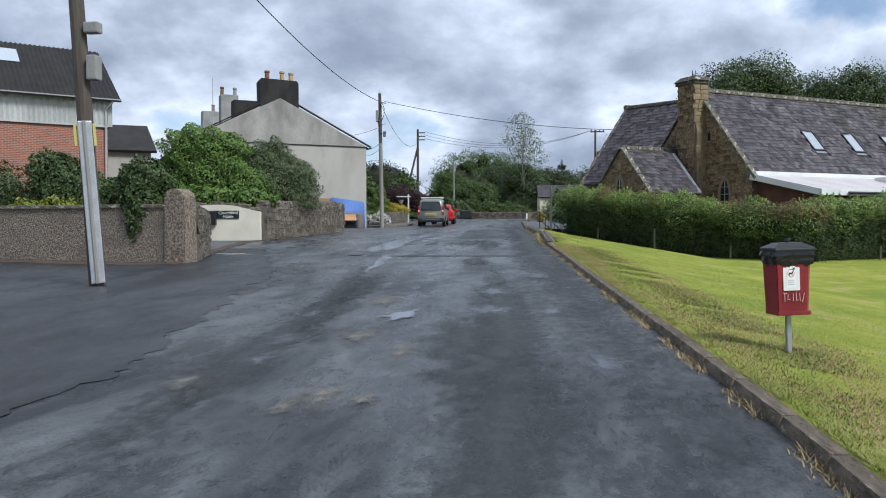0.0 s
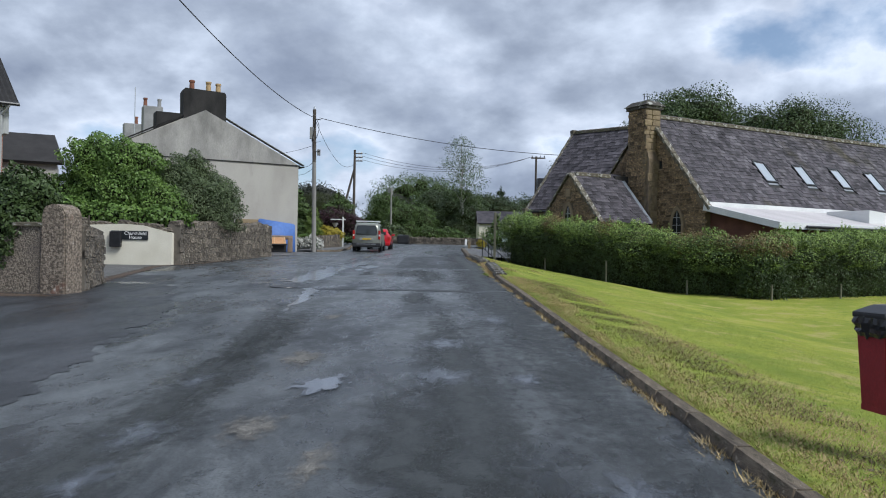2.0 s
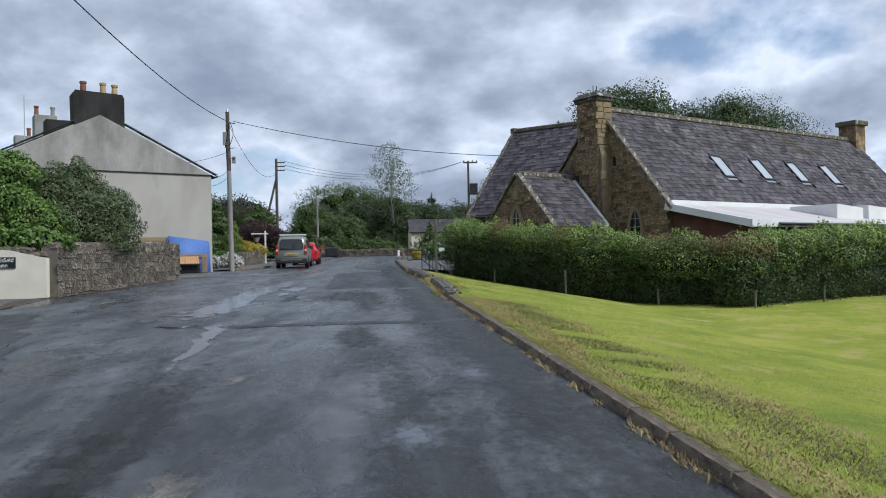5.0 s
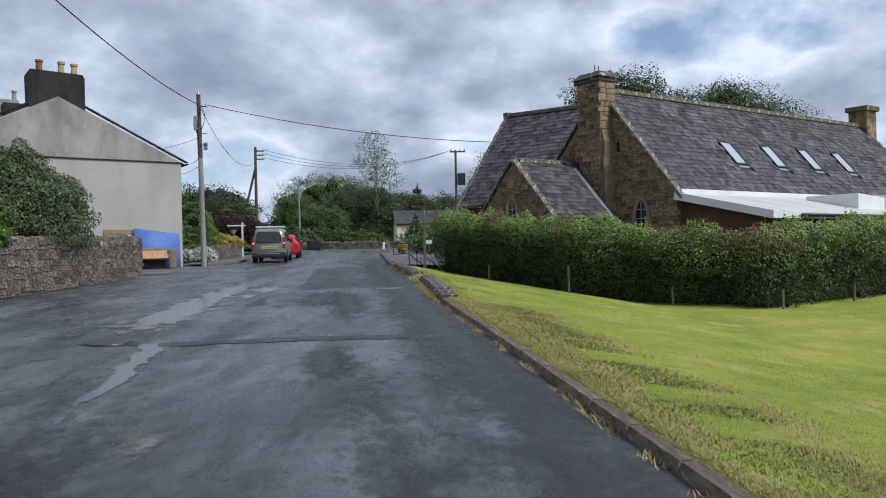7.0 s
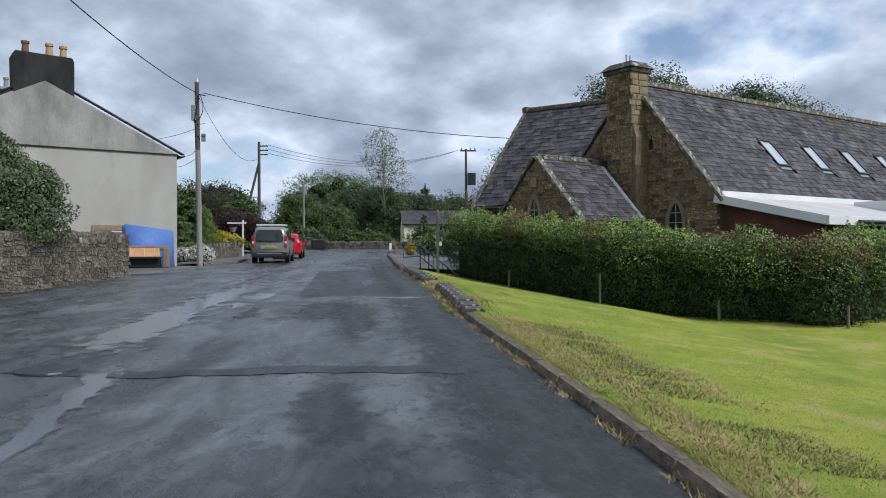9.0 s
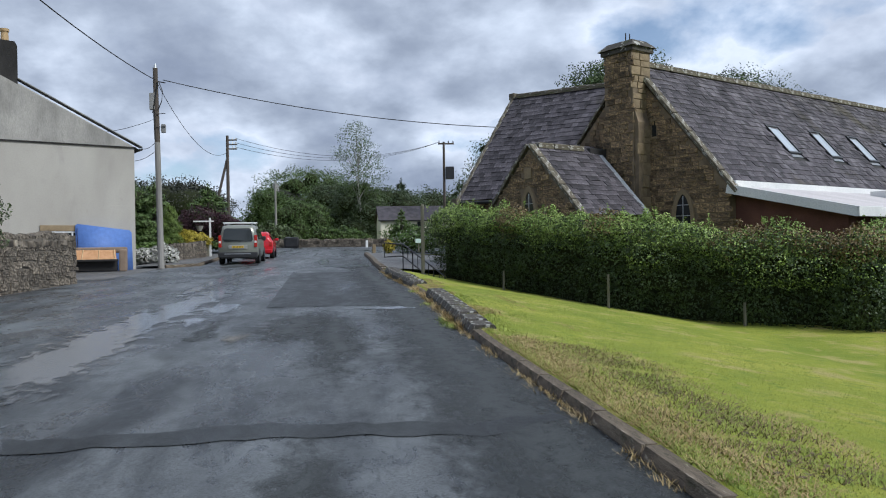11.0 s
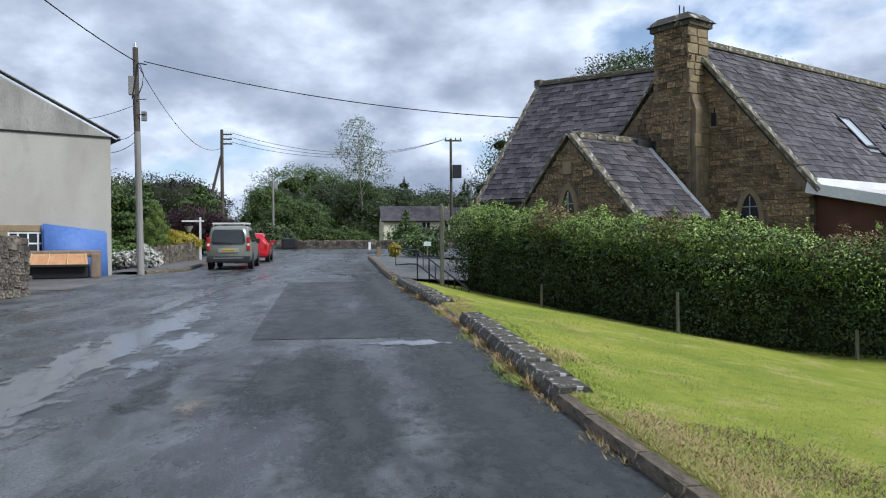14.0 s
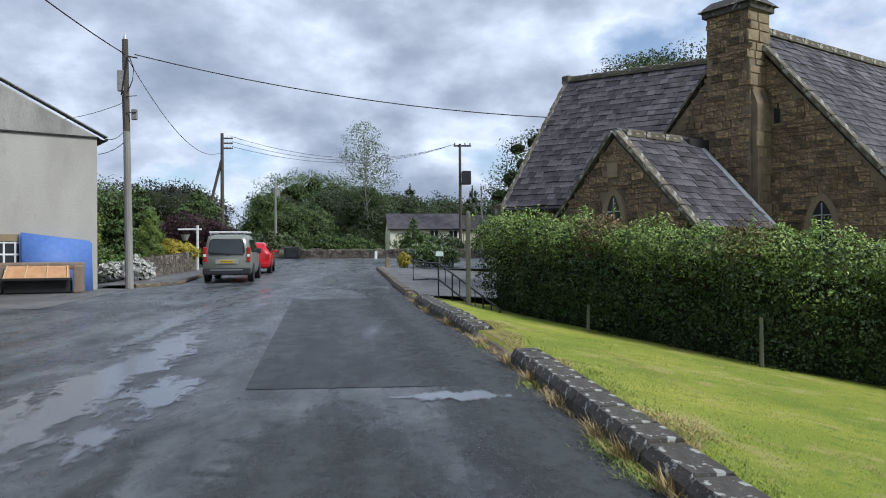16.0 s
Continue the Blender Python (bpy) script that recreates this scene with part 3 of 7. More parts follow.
road_strip("worn_grit", [(-3.8, 16.82), (-3.23, 12.94), (-2.74, 9.66), (-2.38, 7.3)], [0.5, 0.6, 0.5, 0.3], M_GRIT, 0.0066, 84, GRIT, "road", 0.3)
road_strip("worn_grit", [(-2.59, 6.0), (-2.36, 5.29)], [0.3, 0.3], M_GRIT, 0.0066, 85, GRIT, "road", 0.3)
road_strip("worn_grit", [(-3.58, 25.78), (-3.5, 23.99), (-3.6, 23.56)], [0.3, 0.5, 0.4], M_GRIT, 0.0066, 86, GRIT, "road", 0.3)
WET = "thin film of rainwater on the road"
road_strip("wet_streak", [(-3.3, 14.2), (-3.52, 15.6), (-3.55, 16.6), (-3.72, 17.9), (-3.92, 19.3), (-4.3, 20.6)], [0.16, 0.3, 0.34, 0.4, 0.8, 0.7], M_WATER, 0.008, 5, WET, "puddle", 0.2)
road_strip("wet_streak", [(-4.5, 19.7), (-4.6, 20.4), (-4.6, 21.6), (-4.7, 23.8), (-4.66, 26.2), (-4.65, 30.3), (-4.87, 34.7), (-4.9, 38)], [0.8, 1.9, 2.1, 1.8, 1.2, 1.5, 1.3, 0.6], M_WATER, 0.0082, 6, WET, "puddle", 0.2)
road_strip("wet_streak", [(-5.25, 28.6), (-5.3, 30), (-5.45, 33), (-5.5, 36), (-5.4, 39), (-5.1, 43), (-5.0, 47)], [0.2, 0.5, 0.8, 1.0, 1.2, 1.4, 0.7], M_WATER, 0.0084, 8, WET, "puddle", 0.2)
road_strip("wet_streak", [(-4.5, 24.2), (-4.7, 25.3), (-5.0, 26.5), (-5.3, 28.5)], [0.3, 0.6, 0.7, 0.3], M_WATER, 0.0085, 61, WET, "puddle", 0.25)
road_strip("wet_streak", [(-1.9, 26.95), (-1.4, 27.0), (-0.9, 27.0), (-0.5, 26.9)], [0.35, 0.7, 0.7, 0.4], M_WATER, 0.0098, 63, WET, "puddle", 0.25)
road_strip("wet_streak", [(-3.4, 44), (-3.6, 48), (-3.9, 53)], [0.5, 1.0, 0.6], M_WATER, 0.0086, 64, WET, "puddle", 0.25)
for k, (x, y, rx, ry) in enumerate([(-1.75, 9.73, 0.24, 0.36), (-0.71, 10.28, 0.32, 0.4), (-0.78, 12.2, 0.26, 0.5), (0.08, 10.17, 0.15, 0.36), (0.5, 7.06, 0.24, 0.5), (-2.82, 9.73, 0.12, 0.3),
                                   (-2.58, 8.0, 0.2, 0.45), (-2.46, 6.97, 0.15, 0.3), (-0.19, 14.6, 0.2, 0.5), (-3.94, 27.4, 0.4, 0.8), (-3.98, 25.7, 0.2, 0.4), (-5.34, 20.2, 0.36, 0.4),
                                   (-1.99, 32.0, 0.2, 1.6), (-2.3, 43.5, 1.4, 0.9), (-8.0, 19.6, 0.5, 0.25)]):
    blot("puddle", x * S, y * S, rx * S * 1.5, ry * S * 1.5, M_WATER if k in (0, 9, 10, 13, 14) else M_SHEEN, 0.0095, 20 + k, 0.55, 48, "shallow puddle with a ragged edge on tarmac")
for k, (x, y, rx, ry) in enumerate([(-1.57, 5.78, 0.15, 0.36), (-1.88, 8.2, 0.16, 0.36), (-1.24, 5.73, 0.09, 0.2), (-1.71, 5.45, 0.1, 0.22), (-2.73, 6.08, 0.12, 0.22), (-2.56, 14.5, 0.14, 0.3), (-3.05, 23.8, 0.16, 0.34),
                                   (-1.3, 7.4, 0.1, 0.4), (-2.2, 11.0, 0.2, 0.5)]):
    tagged(blot("dry_patch", x * S, y * S, rx * S * 1.7, ry * S * 1.7, M_DRYPATCH, 0.0102, 60 + k, 0.3, 48, "pale dry gritty patch worn into the tarmac"), category="road")


# ---- kerbs and verge ----
def block_mesh(name, mat, w=1.0, d=1.0, h=1.0, cham=0.08, seed=0, jitter=0.03, ends=0.5):
    """A unit stone with chamfered upper edges: x along, y across, z up, origin at the base's centre."""
    r = random.Random(seed)
    verts = []
    for z, k in ((0, 0), (1 - cham, 0), (1, cham)):
        for x, y in ((-1, -1), (1, -1), (1, 1), (-1, 1)):
            verts.append((x * (0.5 - k * ends) * w + r.uniform(-jitter, jitter) * w, y * (0.5 - k) * d + r.uniform(-jitter, jitter) * d, z * h))
    faces = [(0, 3, 2, 1), (8, 9, 10, 11)]
    for a in (0, 4):
        for i in range(4):
            faces.append((a + i, a + (i + 1) % 4, a + 4 + (i + 1) % 4, a + 4 + i))
    me = bpy.data.meshes.new(name)
    me.from_pydata(verts, [], faces)
    me.materials.append(mat)
    return me


def place(name, me, m, parent=None):
    ob = new(name, me)
    if parent:
        ob.parent = parent
    ob.matrix_basis = m
    return ob


KERB_MESH = [block_mesh("kerb_stone", M_KERB, seed=i, cham=0.16, jitter=0.012, ends=0.06) for i in range(4)]
WALL_MESH = [block_mesh("coping_stone", M_LICHEN_STONE, seed=10 + i, cham=0.14, jitter=0.018, ends=0.08) for i in range(4)]


def low_wall(name, y0, y1, h, wide, step, meshes, lab, cat, kind, off=0.0):
    root = empty(name)
    tagged(root, lab, cat, kind=kind)
    y = y0
    while y < y1:
        L = min(step * rng.uniform(0.75, 1.2), y1 - y)
        a, c = kerb_x(y), kerb_x(y + L)
        za, zc = road_z(y), road_z(y + L)
        m = pose((a + c) / 2 + wide / 2 + off, y + L / 2, (za + zc) / 2 - 0.4, math.degrees(math.atan2(zc - za, L)), rng.uniform(-0.6, 0.6), -math.degrees(math.atan2(c - a, L)) + rng.uniform(-0.3, 0.3))
        place("stone", rng.choice(meshes), m @ pose(0, 0, 0, 0, 0, 90) @ Matrix.Diagonal((L - 0.005, wide * rng.uniform(0.98, 1.02), h * rng.uniform(0.97, 1.03) * (0.72 + 0.28 * min(1.0, (y - y0) / 1.5)) + 0.4, 1)), root)
        y += L
    return root


low_wall("kerb", -16.0, 23.6 * S, 0.095, 0.17, 0.92, KERB_MESH, "weathered grey stone kerb beside the green", "kerb", "structure")
low_wall("low_stone_wall", 23.62 * S, 28.75 * S, 0.2, 0.4, 0.62, WALL_MESH, "low dark stone edging wall spotted with pale lichen", "wall", "structure")
low_wall("kerb", 28.8 * S, 31.3 * S, 0.07, 0.42, 0.45, KERB_MESH, "flush worn stone kerb between two low walls", "kerb", "structure")
low_wall("low_stone_wall", 31.35 * S, 37.6 * S, 0.22, 0.42, 0.55, WALL_MESH, "low stone edging wall beside the handrail", "wall", "structure")
low_wall("kerb", 37.7 * S, 39.2 * S, 0.07, 0.35, 0.5, KERB_MESH, "flush worn stone kerb at the path", "kerb", "structure")
low_wall("kerb", 39.3 * S, 57.0 * S, 0.16, 0.3, 1.0, KERB_MESH, "stone kerb along the path's edge", "kerb", "structure")


def path_h(x, y):
    return road_z(y) + 0.12 - 0.05 * max(0, x - kerb_x(y) - 0.4)


pv = sheet("pavement", lambda y: kerb_x(y) + 0.25, lambda y: kerb_x(y) + 7.5, 38.3 * S, 57.0 * S, 0.7, M_PAVE, 0.02, 10, path_h)
tagged(pv, "grey gritty tarmac path falling away from the road", "pavement", kind="structure")
lp = sheet("pavement_house_side", lambda y: S * -10.6, lambda y: S * float(np.interp(y / S, (44.5, 46, 52, 70), (-9.4, -8.4, -8.9, -11.5))), 44.6 * S, 70 * S, 0.7, M_PAVE, 0.10, 6)
tagged(lp, "narrow grey pavement beside the garden wall", "pavement", kind="structure")
lk = empty("kerb_house_side")
tagged(lk, "grey kerb beside parked cars", "kerb", kind="structure")
y = 44.6
while y < 69:
    xa, xb = (float(np.interp(q, (44.5, 46, 52, 70), (-9.4, -8.4, -8.9, -11.5))) * S for q in (y, y + 0.8))
    L = math.dist((xa, 0), (xb, 0.8 * S))
    m = pose((xa + xb) / 2, (y + 0.4) * S, road_z((y + 0.4) * S) - 0.1, 0, 0, math.degrees(math.atan2(0.8 * S, xb - xa)))
    place("stone", rng.choice(KERB_MESH), m @ Matrix.Diagonal((L - 0.01, 0.15, 0.225, 1)), lk)
    y += 0.8
# forecourt of bare concrete before the house, white give-way dashes at the junction
fc = sheet("forecourt", lambda y: S * -16.0, lambda y: S * float(np.interp(y / S, (37, 44), (-9.0, -9.3))), 37 * S, 44.3 * S, 0.5, M_PAVE, 0.012, 8)
tagged(fc, "pale gritty forecourt before the house", "pavement", kind="structure")
vg = sheet("driveway", lambda y: S * -14.0, lambda y: S * float(np.interp(y / S, (20.4, 26), (-8.9, -9.6))), 20.5 * S, 26.0 * S, 0.5, M_PAVE, 0.010, 8)
tagged(vg, "gravelly driveway behind the gate pillar", "driveway", kind="structure")
M_MARK = material("road_paint", [(0.5, 0.5, 0.5), (0.66, 0.66, 0.65)], 3.0, rough=0.7, bump_scale=40)
for i in range(9):
    for dy in (0.0, 0.5):
        cx, cy = S * (-5.6 + 0.42 * i), S * (66.5 - 0.55 * i) + dy
        ob = raw("road_marking", [(cx, cy, road_z(cy) + 0.012), (cx + 0.36, cy - 0.16, road_z(cy) + 0.012), (cx + 0.36, cy + 0.14, road_z(cy) + 0.012), (cx, cy + 0.3, road_z(cy) + 0.012)], [(0, 1, 2, 3)], M_MARK)
        tagged(ob, "worn white give-way dash on tarmac", "marking", "give-way dashes", "structure")
# manhole cover
bm = bmesh.new()
bmesh.ops.create_cone(bm, segments=28, radius1=0.33, radius2=0.32, depth=0.02, cap_ends=True)
mh = as_object("manhole_cover", bm, M_BLACKMETAL)
mh.matrix_world = pose(-4.55 * S, 19.4 * S, road_z(19.4 * S) + 0.014, 2)
tagged(mh, "dark iron manhole cover set in tarmac", "manhole")


# ---- leaves ----
def leaves(name, blobs, n, size, mat, parent=None, seed=1, inner=0.72, flat=0.0, droop=0.0, aspect=0.55):
    """Small pointed leaves over the shells of ellipsoids (x, y, z, rx, ry, rz), thinned inside, in one mesh."""
    g = np.random.RandomState(seed)
    B = np.array(blobs, float)
    area = (B[:, 3] * B[:, 4] + B[:, 3] * B[:, 5] + B[:, 4] * B[:, 5])
    pick = g.choice(len(B), n, p=area / area.sum())
    d = g.normal(size=(n, 3))
    d /= np.linalg.norm(d, axis=1)[:, None]
    rad = inner + (1.06 - inner) * g.rand(n) ** 0.6
    lump = 1 + 0.16 * np.sin(d[:, 0] * 5 + pick) * np.sin(d[:, 1] * 4 + pick * 2) + 0.12 * np.sin(d[:, 2] * 9 + d[:, 0] * 7)
    P = B[pick, :3] + d * B[pick, 3:] * (rad * lump)[:, None]
    keep = np.ones(n, bool)
    for k in range(len(B)):
        q = (P - B[k, :3]) / B[k, 3:]
        keep &= ((q ** 2).sum(1) > 0.5) | (pick == k)
    P, d = P[keep], d[keep]
    n = len(P)
    nrm = d + g.normal(scale=0.65, size=(n, 3)) + np.array([0, 0, flat])
    nrm /= np.linalg.norm(nrm, axis=1)[:, None]
    t = np.cross(nrm, g.normal(size=(n, 3)))
    t[:, 2] -= droop
    t /= np.linalg.norm(t, axis=1)[:, None]
    b = np.cross(nrm, t)
    s = size * (0.6 + 0.8 * g.rand(n))[:, None]
    V = np.stack([P - t * s, P + b * s * aspect, P + t * s, P - b * s * aspect], 1).reshape(-1, 3)
    F = np.arange(4 * n).reshape(n, 4)
    me = bpy.data.meshes.new(name)
    me.vertices.add(4 * n)
    me.vertices.foreach_set("co", V.ravel())
    me.loops.add(4 * n)
    me.loops.foreach_set("vertex_index", F.ravel().astype(np.int32))
    me.polygons.add(n)
    me.polygons.foreach_set("loop_start", np.arange(0, 4 * n, 4, dtype=np.int32))
    me.update(calc_edges=True)
    me.materials.append(mat)
    ob = new(name, me)
    if parent:
        ob.parent = parent
    return ob


def core(name, blobs, mat, parent, k=0.7, seed=0.0):
    bm = bmesh.new()
    for x, y, z, rx, ry, rz in blobs:
        b2 = bmesh.new()
        bmesh.ops.create_icosphere(b2, subdivisions=2, radius=1.0)
        for v in b2.verts:
            q = v.co * k * (1 + 0.25 * noise.noise(v.co * 2.5 + Vector((x, y, seed))))
            v.co = Vector((x + q.x * rx, y + q.y * ry, z + q.z * rz))
        merge(bm, b2)
    ob = part(name, bm, mat, parent, smooth=True)
    ob["kind"] = "stuff"
    return ob


def tufts(name, spots, count, height, mat, seed, parent=None, lean=0.5, width=0.006, z_of=land_z):
    """Grass blades: spots is a function giving an x, y from a random source."""
    r = random.Random(seed)
    verts, faces = [], []
    for _ in range(count):
        x, y = spots(r)
        z = z_of(x, y) - 0.01
        h = height * r.uniform(0.5, 1.3)
        a, far = r.uniform(0, 6.28), h * (0.5 + abs(r.gauss(0.4, lean)))
        dx, dy = math.cos(a) * width, math.sin(a) * width
        lx, ly = -math.sin(a) * far, math.cos(a) * far
        k = len(verts)
        verts += [(x - dx, y - dy, z), (x + dx, y + dy, z), (x + lx, y + ly, z + h)]
        faces.append((k, k + 1, k + 2))
    return raw(name, verts, faces, mat, parent)


def lawn_spot(r):
    y = 3.0 + 33 * r.random() ** 1.3
    x = kerb_x(y) + 0.2 + 5.0 * r.random() ** 2.2
    return x, y


def dry_spot(r):
    while True:
        x, y = lawn_spot(r)
        d = x - kerb_x(y)
        if noise.noise(Vector((x * 0.9, y * 0.35, 5))) + 0.3 * (d < 0.8) > 0.14 and d < 1.9:
            return x, y


def gutter_spot(r):
    while True:
        y = r.uniform(2.0, 44.0)
        if noise.noise(Vector((y * 1.3, 7, 0))) > -0.05:
            return kerb_x(y) - abs(r.gauss(0, 0.05)) + 0.01, y


ob = tufts("grass_blades", lawn_spot, 210000, 0.026, M_BLADE, 4, lean=0.9, width=0.0045)
tagged(ob, "short green grass blades of the mown green", "grass", kind="stuff")
ob = tufts("dry_grass", dry_spot, 60000, 0.032, M_DRYBLADE, 5, lean=1.5, width=0.0045)
tagged(ob, "straw-coloured cut grass lying on the verge", "grass", kind="stuff")
ob = tufts("gutter_weeds", gutter_spot, 5200, 0.06, M_DRYBLADE, 6, lean=0.8, z_of=lambda x, y: road_z(y))
tagged(ob, "withered grass tufts along the foot of the kerb", "grass", kind="stuff")


def fringe_spot(r):
    while True:
        y = r.uniform(2.0, 30.0)
        if noise.noise(Vector((y * 0.9, 17, 0))) > -0.2:
            return kerb_x(y) + 0.17 + abs(r.gauss(0, 0.07)), y


ob = tufts("kerb_fringe", fringe_spot, 16000, 0.035, M_DRYBLADE, 15, lean=1.0, width=0.004)
tagged(ob, "straw-coloured grass fringe lapping over the kerb's back", "grass", kind="stuff")
ob = tufts("kerb_fringe", fringe_spot, 16000, 0.04, M_BLADE, 16, lean=0.9, width=0.004)
tagged(ob, "green grass fringe lapping over the kerb's back", "grass", kind="stuff")


def weed_spot(r):
    y = r.choice((24.4, 25.0, 27.4, 30.2, 24.7, 25.2)) * S + r.gauss(0, 0.12)
    return kerb_x(y) - abs(r.gauss(0, 0.09)) - 0.01, y


ob = tufts("gutter_weeds", weed_spot, 1500, 0.05, M_BLADE, 7, lean=1.0, width=0.007, z_of=lambda x, y: road_z(y))
tagged(ob, "fresh green weeds growing in the gutter", "weeds", kind="stuff")


M_RUT = material("brown_dead_grass", [(0.13, 0.10, 0.055), (0.3, 0.23, 0.12)], 1.2, rough=0.9, bump=0, vary=0.4, island=True, spec=0.2)


def clod_spot(r):
    while True:
        y = r.uniform(6, 25.5)
        d = 1.1 + 0.25 * noise.noise(Vector((y * 0.6, 3, 1))) + r.gauss(0, 0.27)
        if noise.noise(Vector((y * 0.9, 11, 0))) > -0.1:
            return kerb_x(y) + d, y


clods = bmesh.new()
r0 = random.Random(8)
for _ in range(800):
    x, y = clod_spot(r0)
    b2 = bmesh.new()
    bmesh.ops.create_icosphere(b2, subdivisions=1, radius=1.0)
    s0 = r0.uniform(0.008, 0.02)
    for v in b2.verts:
        v.co = Vector((x, y, land_z(x, y))) + Vector((v.co.x * s0 * 1.5, v.co.y * s0 * 1.5, v.co.z * s0 * 0.5)) * r0.uniform(0.7, 1.2)
    merge(clods, b2)
ob = as_object("earth_clods", clods, M_EARTH)
tagged(ob, "scuffed brown turf and clods along the verge", "earth", kind="stuff")
ob = tufts("rut_straw", clod_spot, 16000, 0.04, M_RUT, 12, lean=1.3, width=0.006)
tagged(ob, "brown dead grass along the scuffed rut", "grass", kind="stuff")
ob = tufts("scuffed_grass", clod_spot, 9000, 0.045, M_BLADE, 9, lean=0.9, width=0.005)
tagged(ob, "longer tangled grass along a scuffed rut", "grass", kind="stuff")


def straw_spot(r):
    while True:
        y = r.uniform(4, 26)
        side = r.random() < 0.45
        d = (1.6 if side else 0.45) + 0.25 * noise.noise(Vector((y * 0.6, 3, 1))) + r.gauss(0, 0.17 if side else 0.14)
        if noise.noise(Vector((y * 0.7, 21 + 9 * side, d))) > -0.12 and d > 0.2:
            return kerb_x(y) + d, y


ob = tufts("raked_straw", straw_spot, 34000, 0.022, M_DRYBLADE, 13, lean=1.6, width=0.006)
tagged(ob, "pale dry cuttings lying on the verge", "grass", kind="stuff")


def clump_spot(r):
    y = (24.2, 24.9, 25.5, 26.6, 27.7, 28.9, 30.4, 33.0, 35.2)[r.randrange(9)] * S + r.gauss(0, 0.09)
    return kerb_x(y) - abs(r.gauss(0, 0.05)) + 0.02, y


ob = tufts("withered_clumps", clump_spot, 1500, 0.15, M_DRYBLADE, 14, lean=0.7, width=0.005, z_of=lambda x, y: road_z(y))
tagged(ob, "withered straw clumps along the low wall's foot", "grass", kind="stuff")


# ---- hedge and its fence posts ----
HEDGE = [(0.25, 36.9), (2.0, 34.1), (3.95, 31.45), (6.2, 29.85), (8.55, 28.25)]
HEDGE_BACK = [(8.55, 28.25), (13.0, 31.0), (19.0, 34.8)]


def build_hedge(line, heights, lab, seed, red):
    """Sprays of leaves over a twig core coloured dark as inner shade: the foot is drawn in, the shoulders bulge
    unevenly. red: the stretch of the run with brownish tops.
    """
    root = empty("hedge")
    tagged(root, lab, "hedge")
    blobs, tips, sunny, brown = [], [], [], []
    r = random.Random(seed)
    bm = bmesh.new()
    for k, ((x0, y0), (x1, y1)) in enumerate(zip(line, line[1:])):
        L = math.dist((x0, y0), (x1, y1)) * S
        n = max(2, int(L / 0.4))
        dx, dy = (x1 - x0) * S / n, (y1 - y0) * S / n
        nx, ny = -dy * n / L, dx * n / L
        if ny < 0:
            nx, ny = -nx, -ny
        for i in range(n + 1):
            x, y = x0 * S + dx * i, y0 * S + dy * i
            z = land_z(x, y)
            h = heights[k] + (heights[k + 1] - heights[k]) * i / n + 0.16 * noise.noise(Vector((x * 0.7, y * 0.7, 0))) + 0.16 * noise.noise(Vector((x * 2.1, y * 2.1, 4)))
            for zz, rr, inset in ((0.16, 0.5, 0.76), (0.45, 0.54, 0.72), (0.8, 0.58, 0.68), (h * 0.6, 0.62, 0.62), (h - 0.4, 0.58, 0.62)):
                bulge = 0.34 * noise.noise(Vector((x * 0.9 + y * 0.5, zz * 1.5, seed))) + 0.16 * noise.noise(Vector((x * 2.6, y * 2.6, zz * 3)))
                d = inset - bulge
                s0 = rr * r.uniform(0.85, 1.15)
                b = (x + nx * d + r.gauss(0, 0.07), y + ny * d + r.gauss(0, 0.07), z + zz, s0, s0, 0.4 * r.uniform(0.85, 1.15))
                blobs.append(b)
                # high, bulging sprays get paler leaves: sunlight put into the colour
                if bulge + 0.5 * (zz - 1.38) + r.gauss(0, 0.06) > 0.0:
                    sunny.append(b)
            top = (x + nx * 0.62 + r.gauss(0, 0.08), y + ny * 0.62, z + h - 0.24, 0.55, 0.55, r.uniform(0.24, 0.52))
            if red[0] <= k + i / n <= red[1] and r.random() < 0.85 or noise.noise(Vector((x, y, 9))) > 0.32:
                brown.append(top)
            else:
                tips.append(top)
        q = pose(x0 * S, y0 * S, (land_z(x0 * S, y0 * S) + land_z(x1 * S, y1 * S)) / 2, 0, 0, math.degrees(math.atan2(y1 - y0, x1 - x0)))
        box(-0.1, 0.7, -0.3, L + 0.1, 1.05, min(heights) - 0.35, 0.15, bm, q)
    part("twig_core", roughen(bm, 0.1, 2.0), L_SHADE_CORE, root)
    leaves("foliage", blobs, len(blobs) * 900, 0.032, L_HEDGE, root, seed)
    leaves("new_growth", tips, len(tips) * 1300, 0.028, L_HEDGE_TIP_LIT, root, seed + 1, inner=0.7, flat=0.3)
    if brown:
        leaves("reddish_growth", brown, len(brown) * 1300, 0.028, L_HEDGE_RED, root, seed + 2, inner=0.75)
    leaves("side_growth", sunny, len(sunny) * 560, 0.028, L_HEDGE_TIP_LIT, root, seed + 3, inner=0.9)
    # loose shoots standing out of the clipped top
    r2 = random.Random(seed + 9)
    shoots = [(x + r2.gauss(0, 0.3), y + r2.gauss(0, 0.3), z + e * 0.95, 0.05, 0.05, r2.uniform(0.08, 0.24)) for x, y, z, a, c, e in tips for _ in range(3)]
    leaves("shoot_tip", shoots, len(shoots) * 26, 0.03, L_HEDGE_TIP_LIT, root, seed + 5, inner=0.1)
    return root


build_hedge(HEDGE, (2.1, 2.2, 2.24, 2.28, 2.12), "clipped green privet hedge around the churchyard", 31, (2.75, 4.0))
build_hedge(HEDGE_BACK, (2.25, 2.5, 2.5), "clipped hedge with reddish tips along the church side", 41, (0.0, 0.25))


